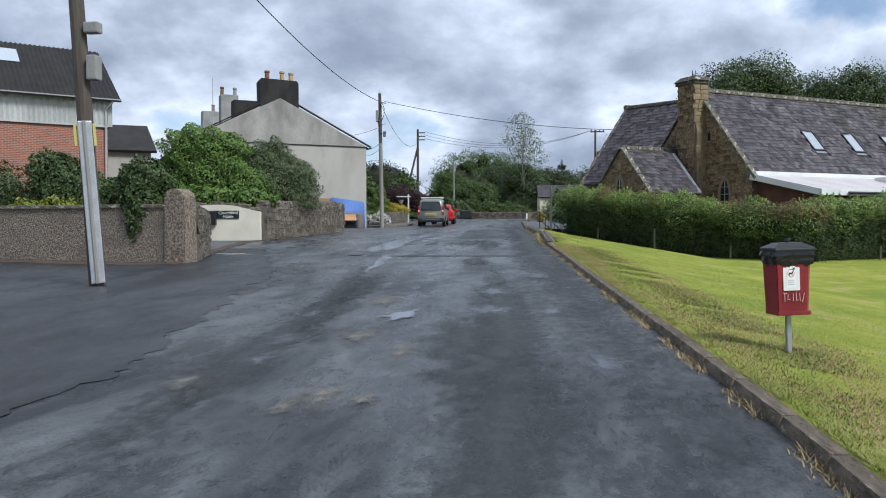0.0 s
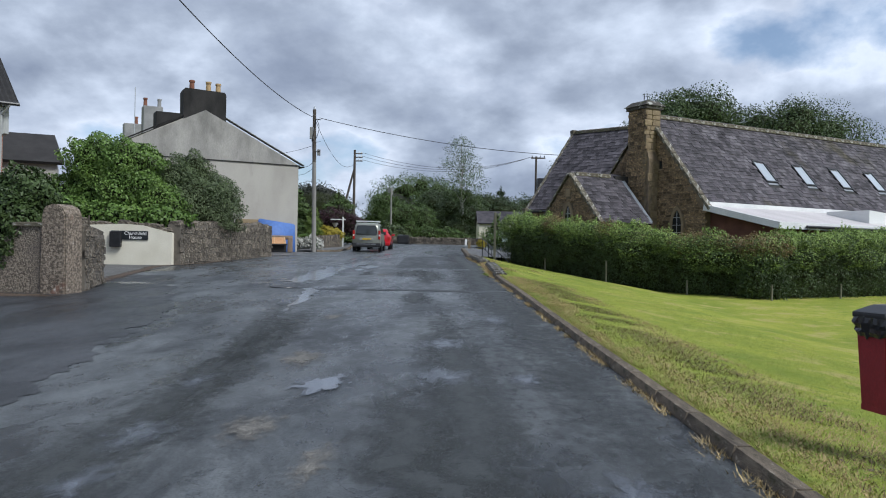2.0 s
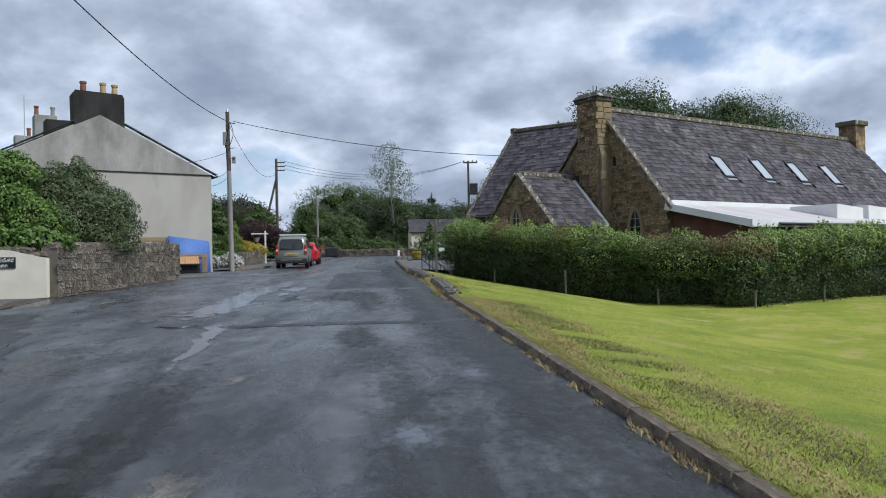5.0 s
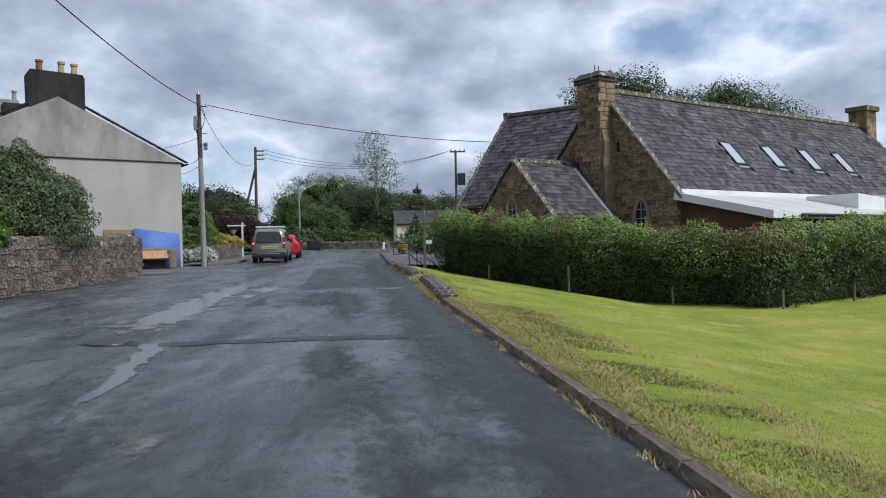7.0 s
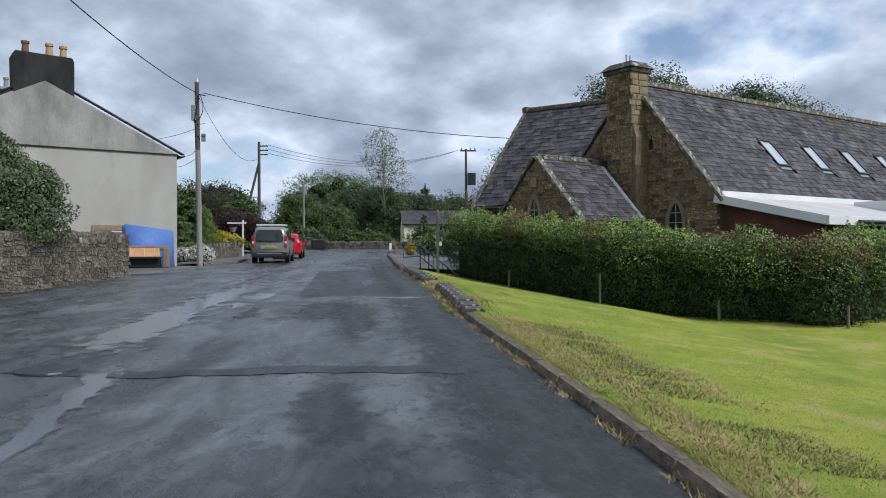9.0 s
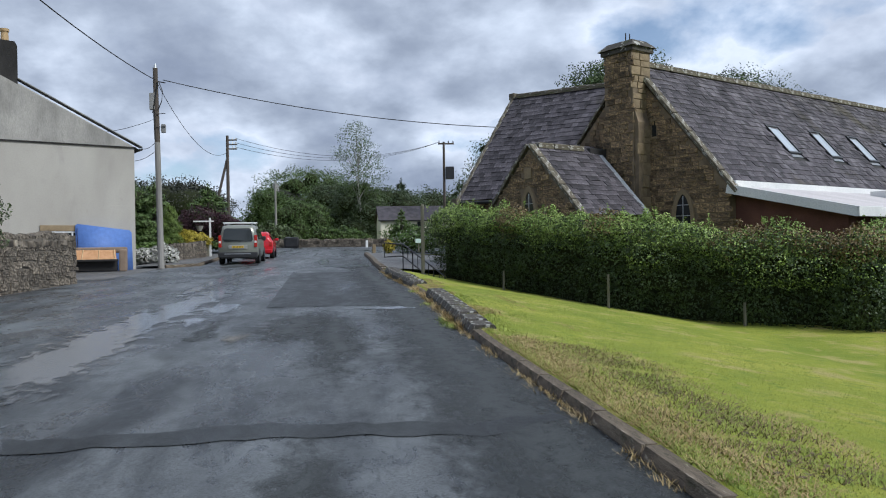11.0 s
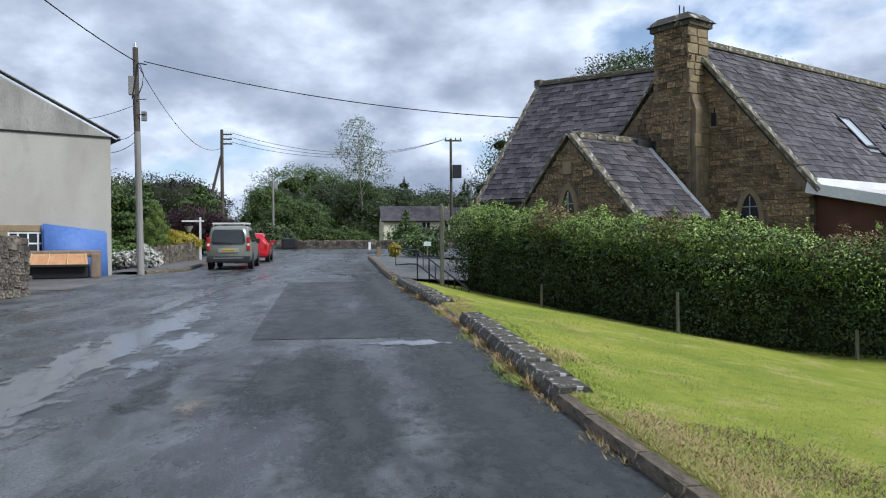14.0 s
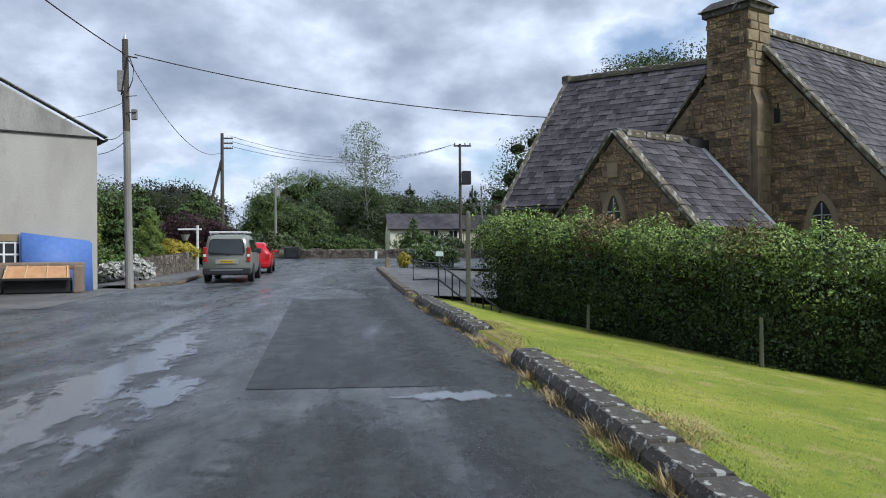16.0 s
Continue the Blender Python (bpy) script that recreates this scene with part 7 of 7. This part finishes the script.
for s in (-1, 1):
    part("tail_lamp", box(s * 0.72 - 0.08, -0.012, 0.68, s * 0.72 + 0.08, 0.1, 0.92, 0.02), M_TAIL, car)
    part("side_window", slab([(s * 0.845, 0.5, 1.0), (s * 0.845, 2.4, 0.98), (s * 0.69, 2.05, 1.36), (s * 0.69, 0.6, 1.38)], 0.012), M_CARGLASS, car)
    part("door_mirror", box(s * 0.93 - 0.1, 2.3, 0.96, s * 0.93 + 0.1, 2.42, 1.1, 0.04), M_REDPAINT, car)

# ---- discarded furniture on the forecourt ----
M_BLUE = material("blue_vinyl_cover", [(0.075, 0.155, 0.43), (0.105, 0.2, 0.5)], 1.5, rough=0.65, bump=0.2, bump_scale=8)
mat_ = empty("mattress", HS @ pose(-1.05, -0.26, 1.5))
tagged(mat_, "blue vinyl-covered mattress leaning against the gable", "mattress")
bm = prism([(-1.02, 0.0), (0.85, 0.0), (0.86, 1.62), (-1.03, 1.86)], -0.12, 0.12)
bmesh.ops.bevel(bm, geom=bm.edges[:], offset=0.05, segments=3, affect="EDGES")
ob = part("padding", bm, M_BLUE, mat_, smooth=True)
ob.matrix_basis = pose(0, -0.05, 0.0, -7, 0, 0)
part("side_band", box(-1.0, -0.135, 0.02, -0.985, 0.06, 1.7), plain("navy_piping", (0.03, 0.06, 0.2), 0.5), mat_).matrix_basis = pose(0, -0.05, 0.0, -7, 0, 0)
M_FRAME = material("grey_brown_upholstery", [(0.2, 0.15, 0.11), (0.28, 0.21, 0.16)], 5.0, rough=0.95, bump=0.3, bump_scale=40)
M_WEB = material("hessian_base", [(0.42, 0.22, 0.1), (0.55, 0.32, 0.17)], 6.0, rough=0.95, bump=0.4, bump_scale=60)
M_SOFADARK = plain("black_lining", (0.016, 0.015, 0.015), 0.8)
fm = HS @ pose(-1.75, -0.95, 0)
sofa = empty("upturned_sofa", Matrix.Translation((0, 0, road_z(43 * S))) @ pose(fm.translation.x, fm.translation.y, 0, 0, 0, 14))
tagged(sofa, "upturned sofa with hessian underside in front of a mattress", "sofa")
bm = box(-1.28, -0.2, 0.0, -1.0, 0.5, 0.86, 0.06)
part("arm", bm, M_FRAME, sofa)
part("arm", box(1.0, -0.2, 0.0, 1.28, 0.5, 0.86, 0.06), M_FRAME, sofa)
part("back", box(-1.28, 0.3, 0.72, 1.28, 0.55, 0.95, 0.06), M_FRAME, sofa)
part("lining", box(-0.92, -0.1, 0.02, 0.92, 0.3, 0.45, 0.03), M_SOFADARK, sofa)
ub = part("underside", slab([(-0.92, -0.28, 0.46), (0.92, -0.28, 0.46), (0.86, 0.12, 0.84), (-0.86, 0.12, 0.84)], 0.05), M_WEB, sofa)
bm = bmesh.new()
M_BATTEN = plain("pale_batten", (0.5, 0.36, 0.2), 0.8)
for x in (-0.9, -0.32, 0.28, 0.86):
    part("batten", tube([(x, -0.3, 0.46), (x * 0.94, 0.1, 0.85)], 0.02, 5), M_BATTEN, ub)
part("front_rail", box(-0.98, -0.34, 0.4, 0.98, -0.26, 0.48, 0.015), M_SOFADARK, ub)
wb = empty("wheelie_bin", HS @ pose(-3.1, -0.75, 1.52))
tagged(wb, "black wheeled bin beside the upturned sofa", "bin")
bm = prism([(-0.24, 0.02), (0.24, 0.02), (0.3, 1.0), (-0.3, 1.0)], -0.28, 0.28)
part("body", bm, M_TRIM, wb)
part("lid", box(-0.32, -0.34, 1.0, 0.32, 0.33, 1.07, 0.02), M_TRIM, wb)

# ---- garden beyond the house ----
rubble_wall("garden_wall", (-10.6, 49.6), (-10.25, 55.3), 0.95, 0.4, "low coursed stone garden wall beside the pavement", 140, 21, 1.05, False)
GZ = road_z(52 * S)
shrub("conical_conifer", -11.8, 55.0, GZ, [(0, 0, 0.9, 0.75, 0.75, 0.95), (0, 0, 1.7, 0.62, 0.62, 0.9), (0, 0, 2.4, 0.4, 0.4, 0.75)], 30000, 0.03, L_CONE, "clipped bright green conical conifer", "conifer")
shrub("golden_shrub", -11.0, 55.3, GZ, [(0, 0, 1.15, 0.85, 0.6, 0.55), (0.75, 0.3, 1.1, 0.55, 0.5, 0.42)], 9000, 0.04, L_YELLOW, "golden-leaved shrub above the garden wall")
shrub("purple_shrub", -11.75, 62.0, GZ + 0.7, [(0, 0, 1.7, 1.6, 1.1, 1.0), (1.5, 0, 1.3, 1.3, 1, 0.9), (-1.0, 0, 1.4, 1.0, 0.9, 0.9)], 14000, 0.06, L_PURPLE, "dark purple-leaved spreading shrub")
shrub("white_flowers", -11.0, 47.9, GZ - 0.15, [(0, 0, 0.45, 0.65, 0.4, 0.35), (0.8, 0.1, 0.5, 0.6, 0.45, 0.5), (1.15, -0.2, 0.3, 0.4, 0.35, 0.35)], 1500, 0.05, L_DULL, "mound of white flowers spilling over the bed", "flowers", ("blossom", 4500, 0.06, L_WHITE))
shrub("low_plants", -12.0, 49.5, GZ - 0.1, [(0, 0, 0.5, 1.2, 0.6, 0.45), (-1.5, 0.4, 0.6, 1.0, 0.6, 0.6), (0.9, 0.8, 0.6, 0.9, 0.5, 0.5)], 4500, 0.06, L_BRIGHT, "low green garden plants beside the house")
shrub("small_tree", -13.2, 51.0, GZ, [(0, 0, 1.5, 0.7, 0.7, 0.9), (0.2, 0, 2.4, 0.5, 0.5, 0.6)], 3500, 0.07, L_LIME, "yellow-green young tree beside the house", "tree")
hs = empty("hanging_sign", pose(-9.95 * S, 55.7 * S, road_z(55 * S), 0, 0, 0))
tagged(hs, "white garden post with a hanging basket arm", "post")
part("post", box(-0.05, -0.05, -0.1, 0.05, 0.05, 2.35, 0.01), M_WHITE, hs)
part("arm", box(-0.95, -0.035, 2.12, 0.2, 0.035, 2.2, 0.01), M_WHITE, hs)
part("hanging_basket", tube([(-0.6, 0, 1.6), (-0.6, 0, 1.9)], [0.1, 0.24], 12), M_PALE_STACK, hs)
gt = empty("garden_gate", pose(-10.2 * S, 56.0 * S, road_z(56 * S), 0, 0, 85))
tagged(gt, "pale weathered wooden garden gate", "gate")
for k in range(6):
    part("board", box(-0.5 + 0.17 * k, -0.02, 0.05, -0.35 + 0.17 * k, 0.02, 1.3 + 0.05 * math.sin(k), 0.01), M_FENCEWOOD, gt)
part("rail", box(-0.5, 0.02, 0.9, 0.5, 0.06, 1.0), M_FENCEWOOD, gt)

# ---- handrail, marker post and planted corner on the church side ----
hr = empty("handrail", pose(-0.5 * S, 36.9 * S, 0, 0, 0, 0))
tagged(hr, "black painted tubular handrail beside the sloping path", "handrail")
dirv = Vector((0.42, -0.9, 0)).normalized()
top0 = Vector((-0.22, 1.9, road_z(38.5 * S) + 0.98))
RUN = [top0, top0 + dirv * 0.5, top0 + dirv * 3.4 + Vector((0, 0, -1.05))]
for k in (0.0, -0.42):
    part("rail", tube([p + Vector((0, 0, k)) for p in RUN], 0.024, 8), M_BLACKMETAL, hr)
for t in (0.0, 0.25, 0.5, 0.75, 1.0):
    p = RUN[1].lerp(RUN[2], t)
    part("upright", tube([p, p + Vector((0, 0, -1.15))], 0.02, 8), M_BLACKMETAL, hr)
for t in (0.125, 0.375, 0.625, 0.875):
    p = RUN[1].lerp(RUN[2], t)
    part("baluster", tube([p, p + Vector((0, 0, -0.42))], 0.012, 6), M_BLACKMETAL, hr)
part("end_loop", tube([RUN[0], RUN[0] + Vector((-0.42, 0.05, 0.05)), RUN[0] + Vector((-0.42, 0.05, -0.45)), RUN[0] + Vector((0, 0, -0.42))], 0.024, 8), M_BLACKMETAL, hr)
mp = empty("footpath_post", pose(0.02 * S, 36.6 * S, land_z(0.02 * S, 36.6 * S)))
tagged(mp, "weathered wooden footpath post at the hedge's end", "post")
bm = box(-0.055, -0.055, -0.3, 0.055, 0.055, 2.1, 0.015)
part("shaft", bm, M_FENCEWOOD, mp)
part("rounded_top", tube([(0, 0, 2.09), (0, 0, 2.2), (0, 0, 2.26)], [0.06, 0.055, 0.025], 10), M_FENCEWOOD, mp)
CZ = road_z(60 * S)
shrub("corner_shrub", 0.6, 60.0, CZ, [(0, 0, 0.7, 1.1, 0.8, 0.7), (0.9, 0.1, 0.6, 0.9, 0.7, 0.6)], 4500, 0.06, L_BRIGHT, "rounded green shrub with pale blossom at the corner", "shrub", ("blossom", 700, 0.05, L_WHITE))
shrub("corner_flowers", -0.7, 59.0, CZ, [(0, 0, 0.4, 0.35, 0.3, 0.4)], 1300, 0.05, L_YELLOW, "yellow flowers at the corner bed", "flowers")
for x, lab in ((-1.55, "short pinkish stone marker at the corner"), (-2.2 + 0.0, "short white stone marker by the far wall")):
    y = 58.5 if x > -2 else 74.0
    o = as_object("marker_stone", box(-0.1, -0.1, -0.2, 0.1, 0.1, 0.6, 0.03), M_DRESSED if x > -2 else M_WHITE)
    o.matrix_world = pose(x * S, y * S, road_z(y * S), 0, 2, 10)
    tagged(o, lab, "stone")
nb = empty("notice_board", pose(0.9 * S, 57.2 * S, CZ + 0.05, 0, 0, 20))
tagged(nb, "small pale green notice on a short post", "sign")
part("post", box(-0.03, -0.03, 0, 0.03, 0.03, 0.8), M_FENCEWOOD, nb)
part("board", box(-0.22, -0.05, 0.55, 0.22, -0.03, 0.8, 0.005), plain("pale_green_board", (0.5, 0.62, 0.56), 0.5), nb)

# ---- far wall, cottages, trees beyond the bend ----
rubble_wall("far_wall", (-16.0, 78.0), (9.0, 74.0), 0.62, 0.4, "long low stone wall around the bend", 200, 31, 0.62, True)
bk = as_object("garden_stone", roughen(box(-0.6, -0.4, 0, 0.6, 0.4, 0.9, 0.15), 0.1, 2), M_BLACKMETAL)
bk.matrix_world = pose(-8.0 * S, 76 * S, road_z(76 * S))
tagged(bk, "dark rounded bin bag heap by the far wall", "bags")


def cottage(x, y, w, d, eave, ridge, base, turn, wallmat, roofmat, lab, windows=(), stack=True):
    root = empty("cottage", pose(x * S, y * S, base * S, 0, 0, turn))
    tagged(root, lab, "cottage")
    wl = part("wall", prism([(-d / 2, -0.5), (d / 2, -0.5), (d / 2, eave), (0, ridge - 0.1), (-d / 2, eave)], 0, w, m=pose(0, 0, 0, 0, 0, -90)), wallmat, root)
    bm = slab([(-0.2, 0, ridge), (w + 0.2, 0, ridge), (w + 0.2, -d / 2 - 0.25, eave - 0.1), (-0.2, -d / 2 - 0.25, eave - 0.1)], 0.12)
    slab([(-0.2, 0, ridge), (w + 0.2, 0, ridge), (w + 0.2, d / 2 + 0.25, eave - 0.1), (-0.2, d / 2 + 0.25, eave - 0.1)], 0.12, bm)
    part("roof", bm, roofmat, root)
    for wx in windows:
        wn = part("window", box(wx - 0.35, -d / 2 - 0.03, eave - 1.3, wx + 0.35, -d / 2 + 0.02, eave - 0.25), M_DARKGLASS, wl)
        part("window_frame", box(wx - 0.03, -d / 2 - 0.05, eave - 1.3, wx + 0.03, -d / 2 - 0.031, eave - 0.25), M_WHITE, wn)
    if stack:
        part("chimney_shaft", box(w * 0.03, -0.3, ridge - 0.4, w * 0.03 + 0.7, 0.3, ridge + 0.7, 0.02), M_PALE_STACK, root)
    return root


cottage(-1.3, 84.5, 6.5, 5.5, 2.3, 3.7, 2.75, 4, M_WHITEWALL, M_SLATE, "cream cottage with a slate roof beyond the bend", (3.9, 5.6), False)
cottage(4.6, 85.2, 8.5, 5.5, 2.2, 3.6, 2.75, 4, M_WHITEWALL, M_ROOFDARK, "low cream cottage with a dark roof", (1.6, 3.6), False)
cottage(-14.0, 112.0, 5.0, 4.0, 5.6, 7.6, 3.0, 60, M_WHITEWALL, M_ROOFDARK, "white cottage gable among distant trees", (), True)
cottage(-12.5, 108.0, 12.0, 5.0, 3.4, 5.0, 2.8, -5, M_PALE_STACK, M_ROOFDARK, "long low grey-roofed building among trees", (), False)


def tree(x, y, top, width, mat, lab, n=7000, size=0.16, trunk=0.25, base=None, seed=1, low=0.25, dense=0.62, bark=M_BARK, blobs_n=12, droop=0.0):
    """A tapered trunk with limbs and a crown of leaf clumps of uneven outline; top and base are plan heights."""
    r = random.Random(seed)
    zb = (road_z(y * S) if base is None else base * S)
    H = top * S - zb
    root = empty("tree", Matrix.Translation((x * S, y * S, zb)))
    tagged(root, lab, "tree")
    W = width * S
    part("trunk", roughen(tube([(0, 0, -0.4), (0.05 * W, 0, H * 0.25), (0.0, 0.04 * W, H * 0.5), (0.04 * W, 0, H * 0.85)], [trunk, trunk * 0.8, trunk * 0.5, trunk * 0.12], 9), 0.04, 1.0), bark, root)
    blobs = []
    for i in range(blobs_n):
        t = low + (1 - low) * (i + 0.5) / blobs_n
        spread = math.sin(min(1.0, (1 - t) / (1 - low) * 0.9 + 0.12) * math.pi * 0.62)
        a = i * 2.4 + r.uniform(-0.4, 0.4)
        rr = W * 0.5 * spread * r.uniform(0.45, 0.75)
        s = W * 0.27 * r.uniform(0.75, 1.2) * (0.55 + 0.6 * spread)
        sz = s * r.uniform(0.6, 0.85)
        c = (math.cos(a) * rr, math.sin(a) * rr, min(H * t, H - sz * 1.12))
        blobs.append((*c, s, s, sz))
        part("limb", tube([(0, 0, c[2] * 0.72), (c[0] * 0.5, c[1] * 0.5, c[2] * 0.9), c], [trunk * 0.3, trunk * 0.2, trunk * 0.06], 6), bark, root)
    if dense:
        core("twig_core", blobs, L_SHADE_CORE, root, dense, seed)
    leaves("crown", blobs, int(n * 4.0), size * 0.52, mat, root, seed, inner=0.35, droop=droop)
    return root


def conifer(x, y, top, width, mat, lab, n=6000, size=0.14, base=None, seed=1, tiers=9):
    r = random.Random(seed)
    zb = (road_z(y * S) if base is None else base * S)
    H = top * S - zb
    root = empty("conifer", Matrix.Translation((x * S, y * S, zb)))
    tagged(root, lab, "tree")
    part("trunk", tube([(0, 0, -0.4), (0, 0, H * 0.5), (0, 0, H * 0.97)], [0.2, 0.12, 0.02], 8), M_BARK, root)
    blobs = []
    for i in range(tiers):
        t = 0.12 + 0.85 * i / tiers
        R = width * S * 0.5 * (1 - t) ** 0.8
        m_ = max(3, int(7 * (1 - t)))
        for k in range(m_):
            a = 2 * math.pi * k / m_ + i + r.uniform(-0.3, 0.3)
            q = R * r.uniform(0.55, 0.8)
            blobs.append((math.cos(a) * q, math.sin(a) * q, H * t + r.uniform(-0.1, 0.1), max(0.2, R * 0.5), max(0.2, R * 0.5), max(0.15, H * 0.055)))
    blobs.append((0, 0, H * 0.93, 0.16, 0.16, H * 0.08))
    leaves("crown", blobs, int(n * 3.2), size * 0.52, mat, root, seed, inner=0.4, flat=0.5)
    core("twig_core", blobs, L_SHADE_CORE, root, 0.55, seed)
    return root


# beside and beyond the house
tree(-19.5, 66.0, 7.2, 8.0, L_FIR, "dense dark green garden tree beyond the house", 8000, 0.15, seed=2, base=2.1)
conifer(-15.6, 66.0, 6.9, 5.0, L_FIR, "spreading green conifer in the garden", 9000, 0.13, seed=3, base=2.1)
conifer(-12.4, 67.0, 6.7, 5.5, L_FIR, "spreading green conifer beside the pole", 9000, 0.13, seed=4, base=2.1)
conifer(-17.8, 62.0, 6.3, 4.0, L_FIR, "dark conifer in the garden", 6000, 0.13, seed=5, base=2.1)
tree(-25.0, 100.0, 10.4, 14.0, L_COPPER, "dark copper-leaved tree on the rise", 9000, 0.24, seed=6, base=3.0)
tree(-21.5, 102.0, 9.8, 8.0, L_COPPER, "dark copper-leaved tree on the rise", 9000, 0.24, seed=7, base=3.0)
tree(-33.0, 98.0, 10.2, 14.0, L_BLUEFIR, "dark distant trees on the rise", 8000, 0.24, seed=8, base=3.0)
tree(-11.0, 86.0, 7.8, 5.4, L_TREE, "bushy green tree beyond the bend", 11000, 0.15, seed=9, low=0.1, base=2.5)
tree(-8.3, 84.0, 6.7, 6.0, L_TREE, "bushy green tree behind the far wall", 8000, 0.15, seed=10, low=0.1, base=2.5)
tree(-10.2, 118.0, 13.0, 12.0, L_TREE, "tall open-crowned tree in the distance", 9000, 0.22, seed=11, low=0.4, dense=0.4, base=3.0)
tree(-6.5, 104.0, 10.0, 9.0, L_BLUEFIR, "dark tree behind the birch", 8000, 0.2, seed=12, low=0.12, base=2.8)
tree(-1.2, 100.0, 9.2, 9.0, L_BLUEFIR, "dark tree behind the cottages", 8000, 0.2, seed=13, low=0.12, base=2.8)
tree(4.5, 112.0, 9.7, 12.0, L_BLUEFIR, "dark distant woodland tree", 8000, 0.24, seed=14, low=0.12, base=2.8)
tree(13.0, 110.0, 9.7, 12.0, L_BLUEFIR, "dark distant woodland tree", 8000, 0.24, seed=15, low=0.12, base=2.8)
tree(22.0, 112.0, 10.0, 13.0, L_BLUEFIR, "dark distant woodland tree", 7000, 0.24, seed=25, low=0.12, base=2.8)
conifer(1.4, 108.0, 10.6, 6.0, L_BLUEFIR, "tall dark conifer behind the cottages", 5000, 0.2, seed=16, base=2.8)
conifer(7.9, 104.0, 10.0, 5.0, L_BLUEFIR, "dark pointed conifer in the distance", 4000, 0.2, seed=17, base=2.8)
tree(-3.4, 92.0, 9.0, 6.0, L_BLUEFIR, "dense dark lower growth around the birch", 8000, 0.17, seed=18, low=0.05, base=2.6)
tree(-3.2, 90.0, 14.6, 5.0, L_TREE, "tall slender weeping birch with an open crown", 2500, 0.13, 0.16, seed=19, low=0.35, dense=0, bark=M_BIRCH, blobs_n=16, droop=0.9, base=2.6)
for i, (x, y, w, t) in enumerate(((-6.0, 80.5, 4.0, 4.6), (0.8, 80.5, 4.0, 4.9), (3.0, 80.0, 3.0, 4.4), (-4.0, 81.0, 3.5, 4.2), (6.5, 80.0, 4.0, 4.6), (-10.0, 80.0, 4.0, 5.2), (-14.5, 80.0, 5.0, 5.6))):
    shrub("far_shrub", x, y, 2.5 * S, [(0, 0, 0.9, w * 0.5, 0.9, (t - 2.5) * 0.55), (w * 0.3, 0.2, 0.7, w * 0.35, 0.8, (t - 2.5) * 0.45)], 3200, 0.1, (L_TREE, L_BRIGHT, L_DULL)[i % 3], "garden shrub behind the far wall")
conifer(0.6, 79.5, 5.6, 2.6, L_FIR, "small conifer before the cream cottage", 3000, 0.1, seed=20, base=2.45)
# great trees behind the church
tree(16.5, 70.0, 16.0, 11.0, L_DARK, "large dark tree behind the church", 22000, 0.19, 0.4, base=1.0, seed=21, low=0.35, dense=0.5)
tree(26.0, 74.0, 15.8, 13.0, L_DARK, "large dark tree behind the church", 22000, 0.19, 0.4, base=1.0, seed=22, low=0.35, dense=0.5)
tree(5.3, 57.0, 8.8, 4.6, L_DARK, "tree with loose twigs behind the church wing", 2600, 0.12, 0.2, base=1.0, seed=23, low=0.3, dense=0.4)
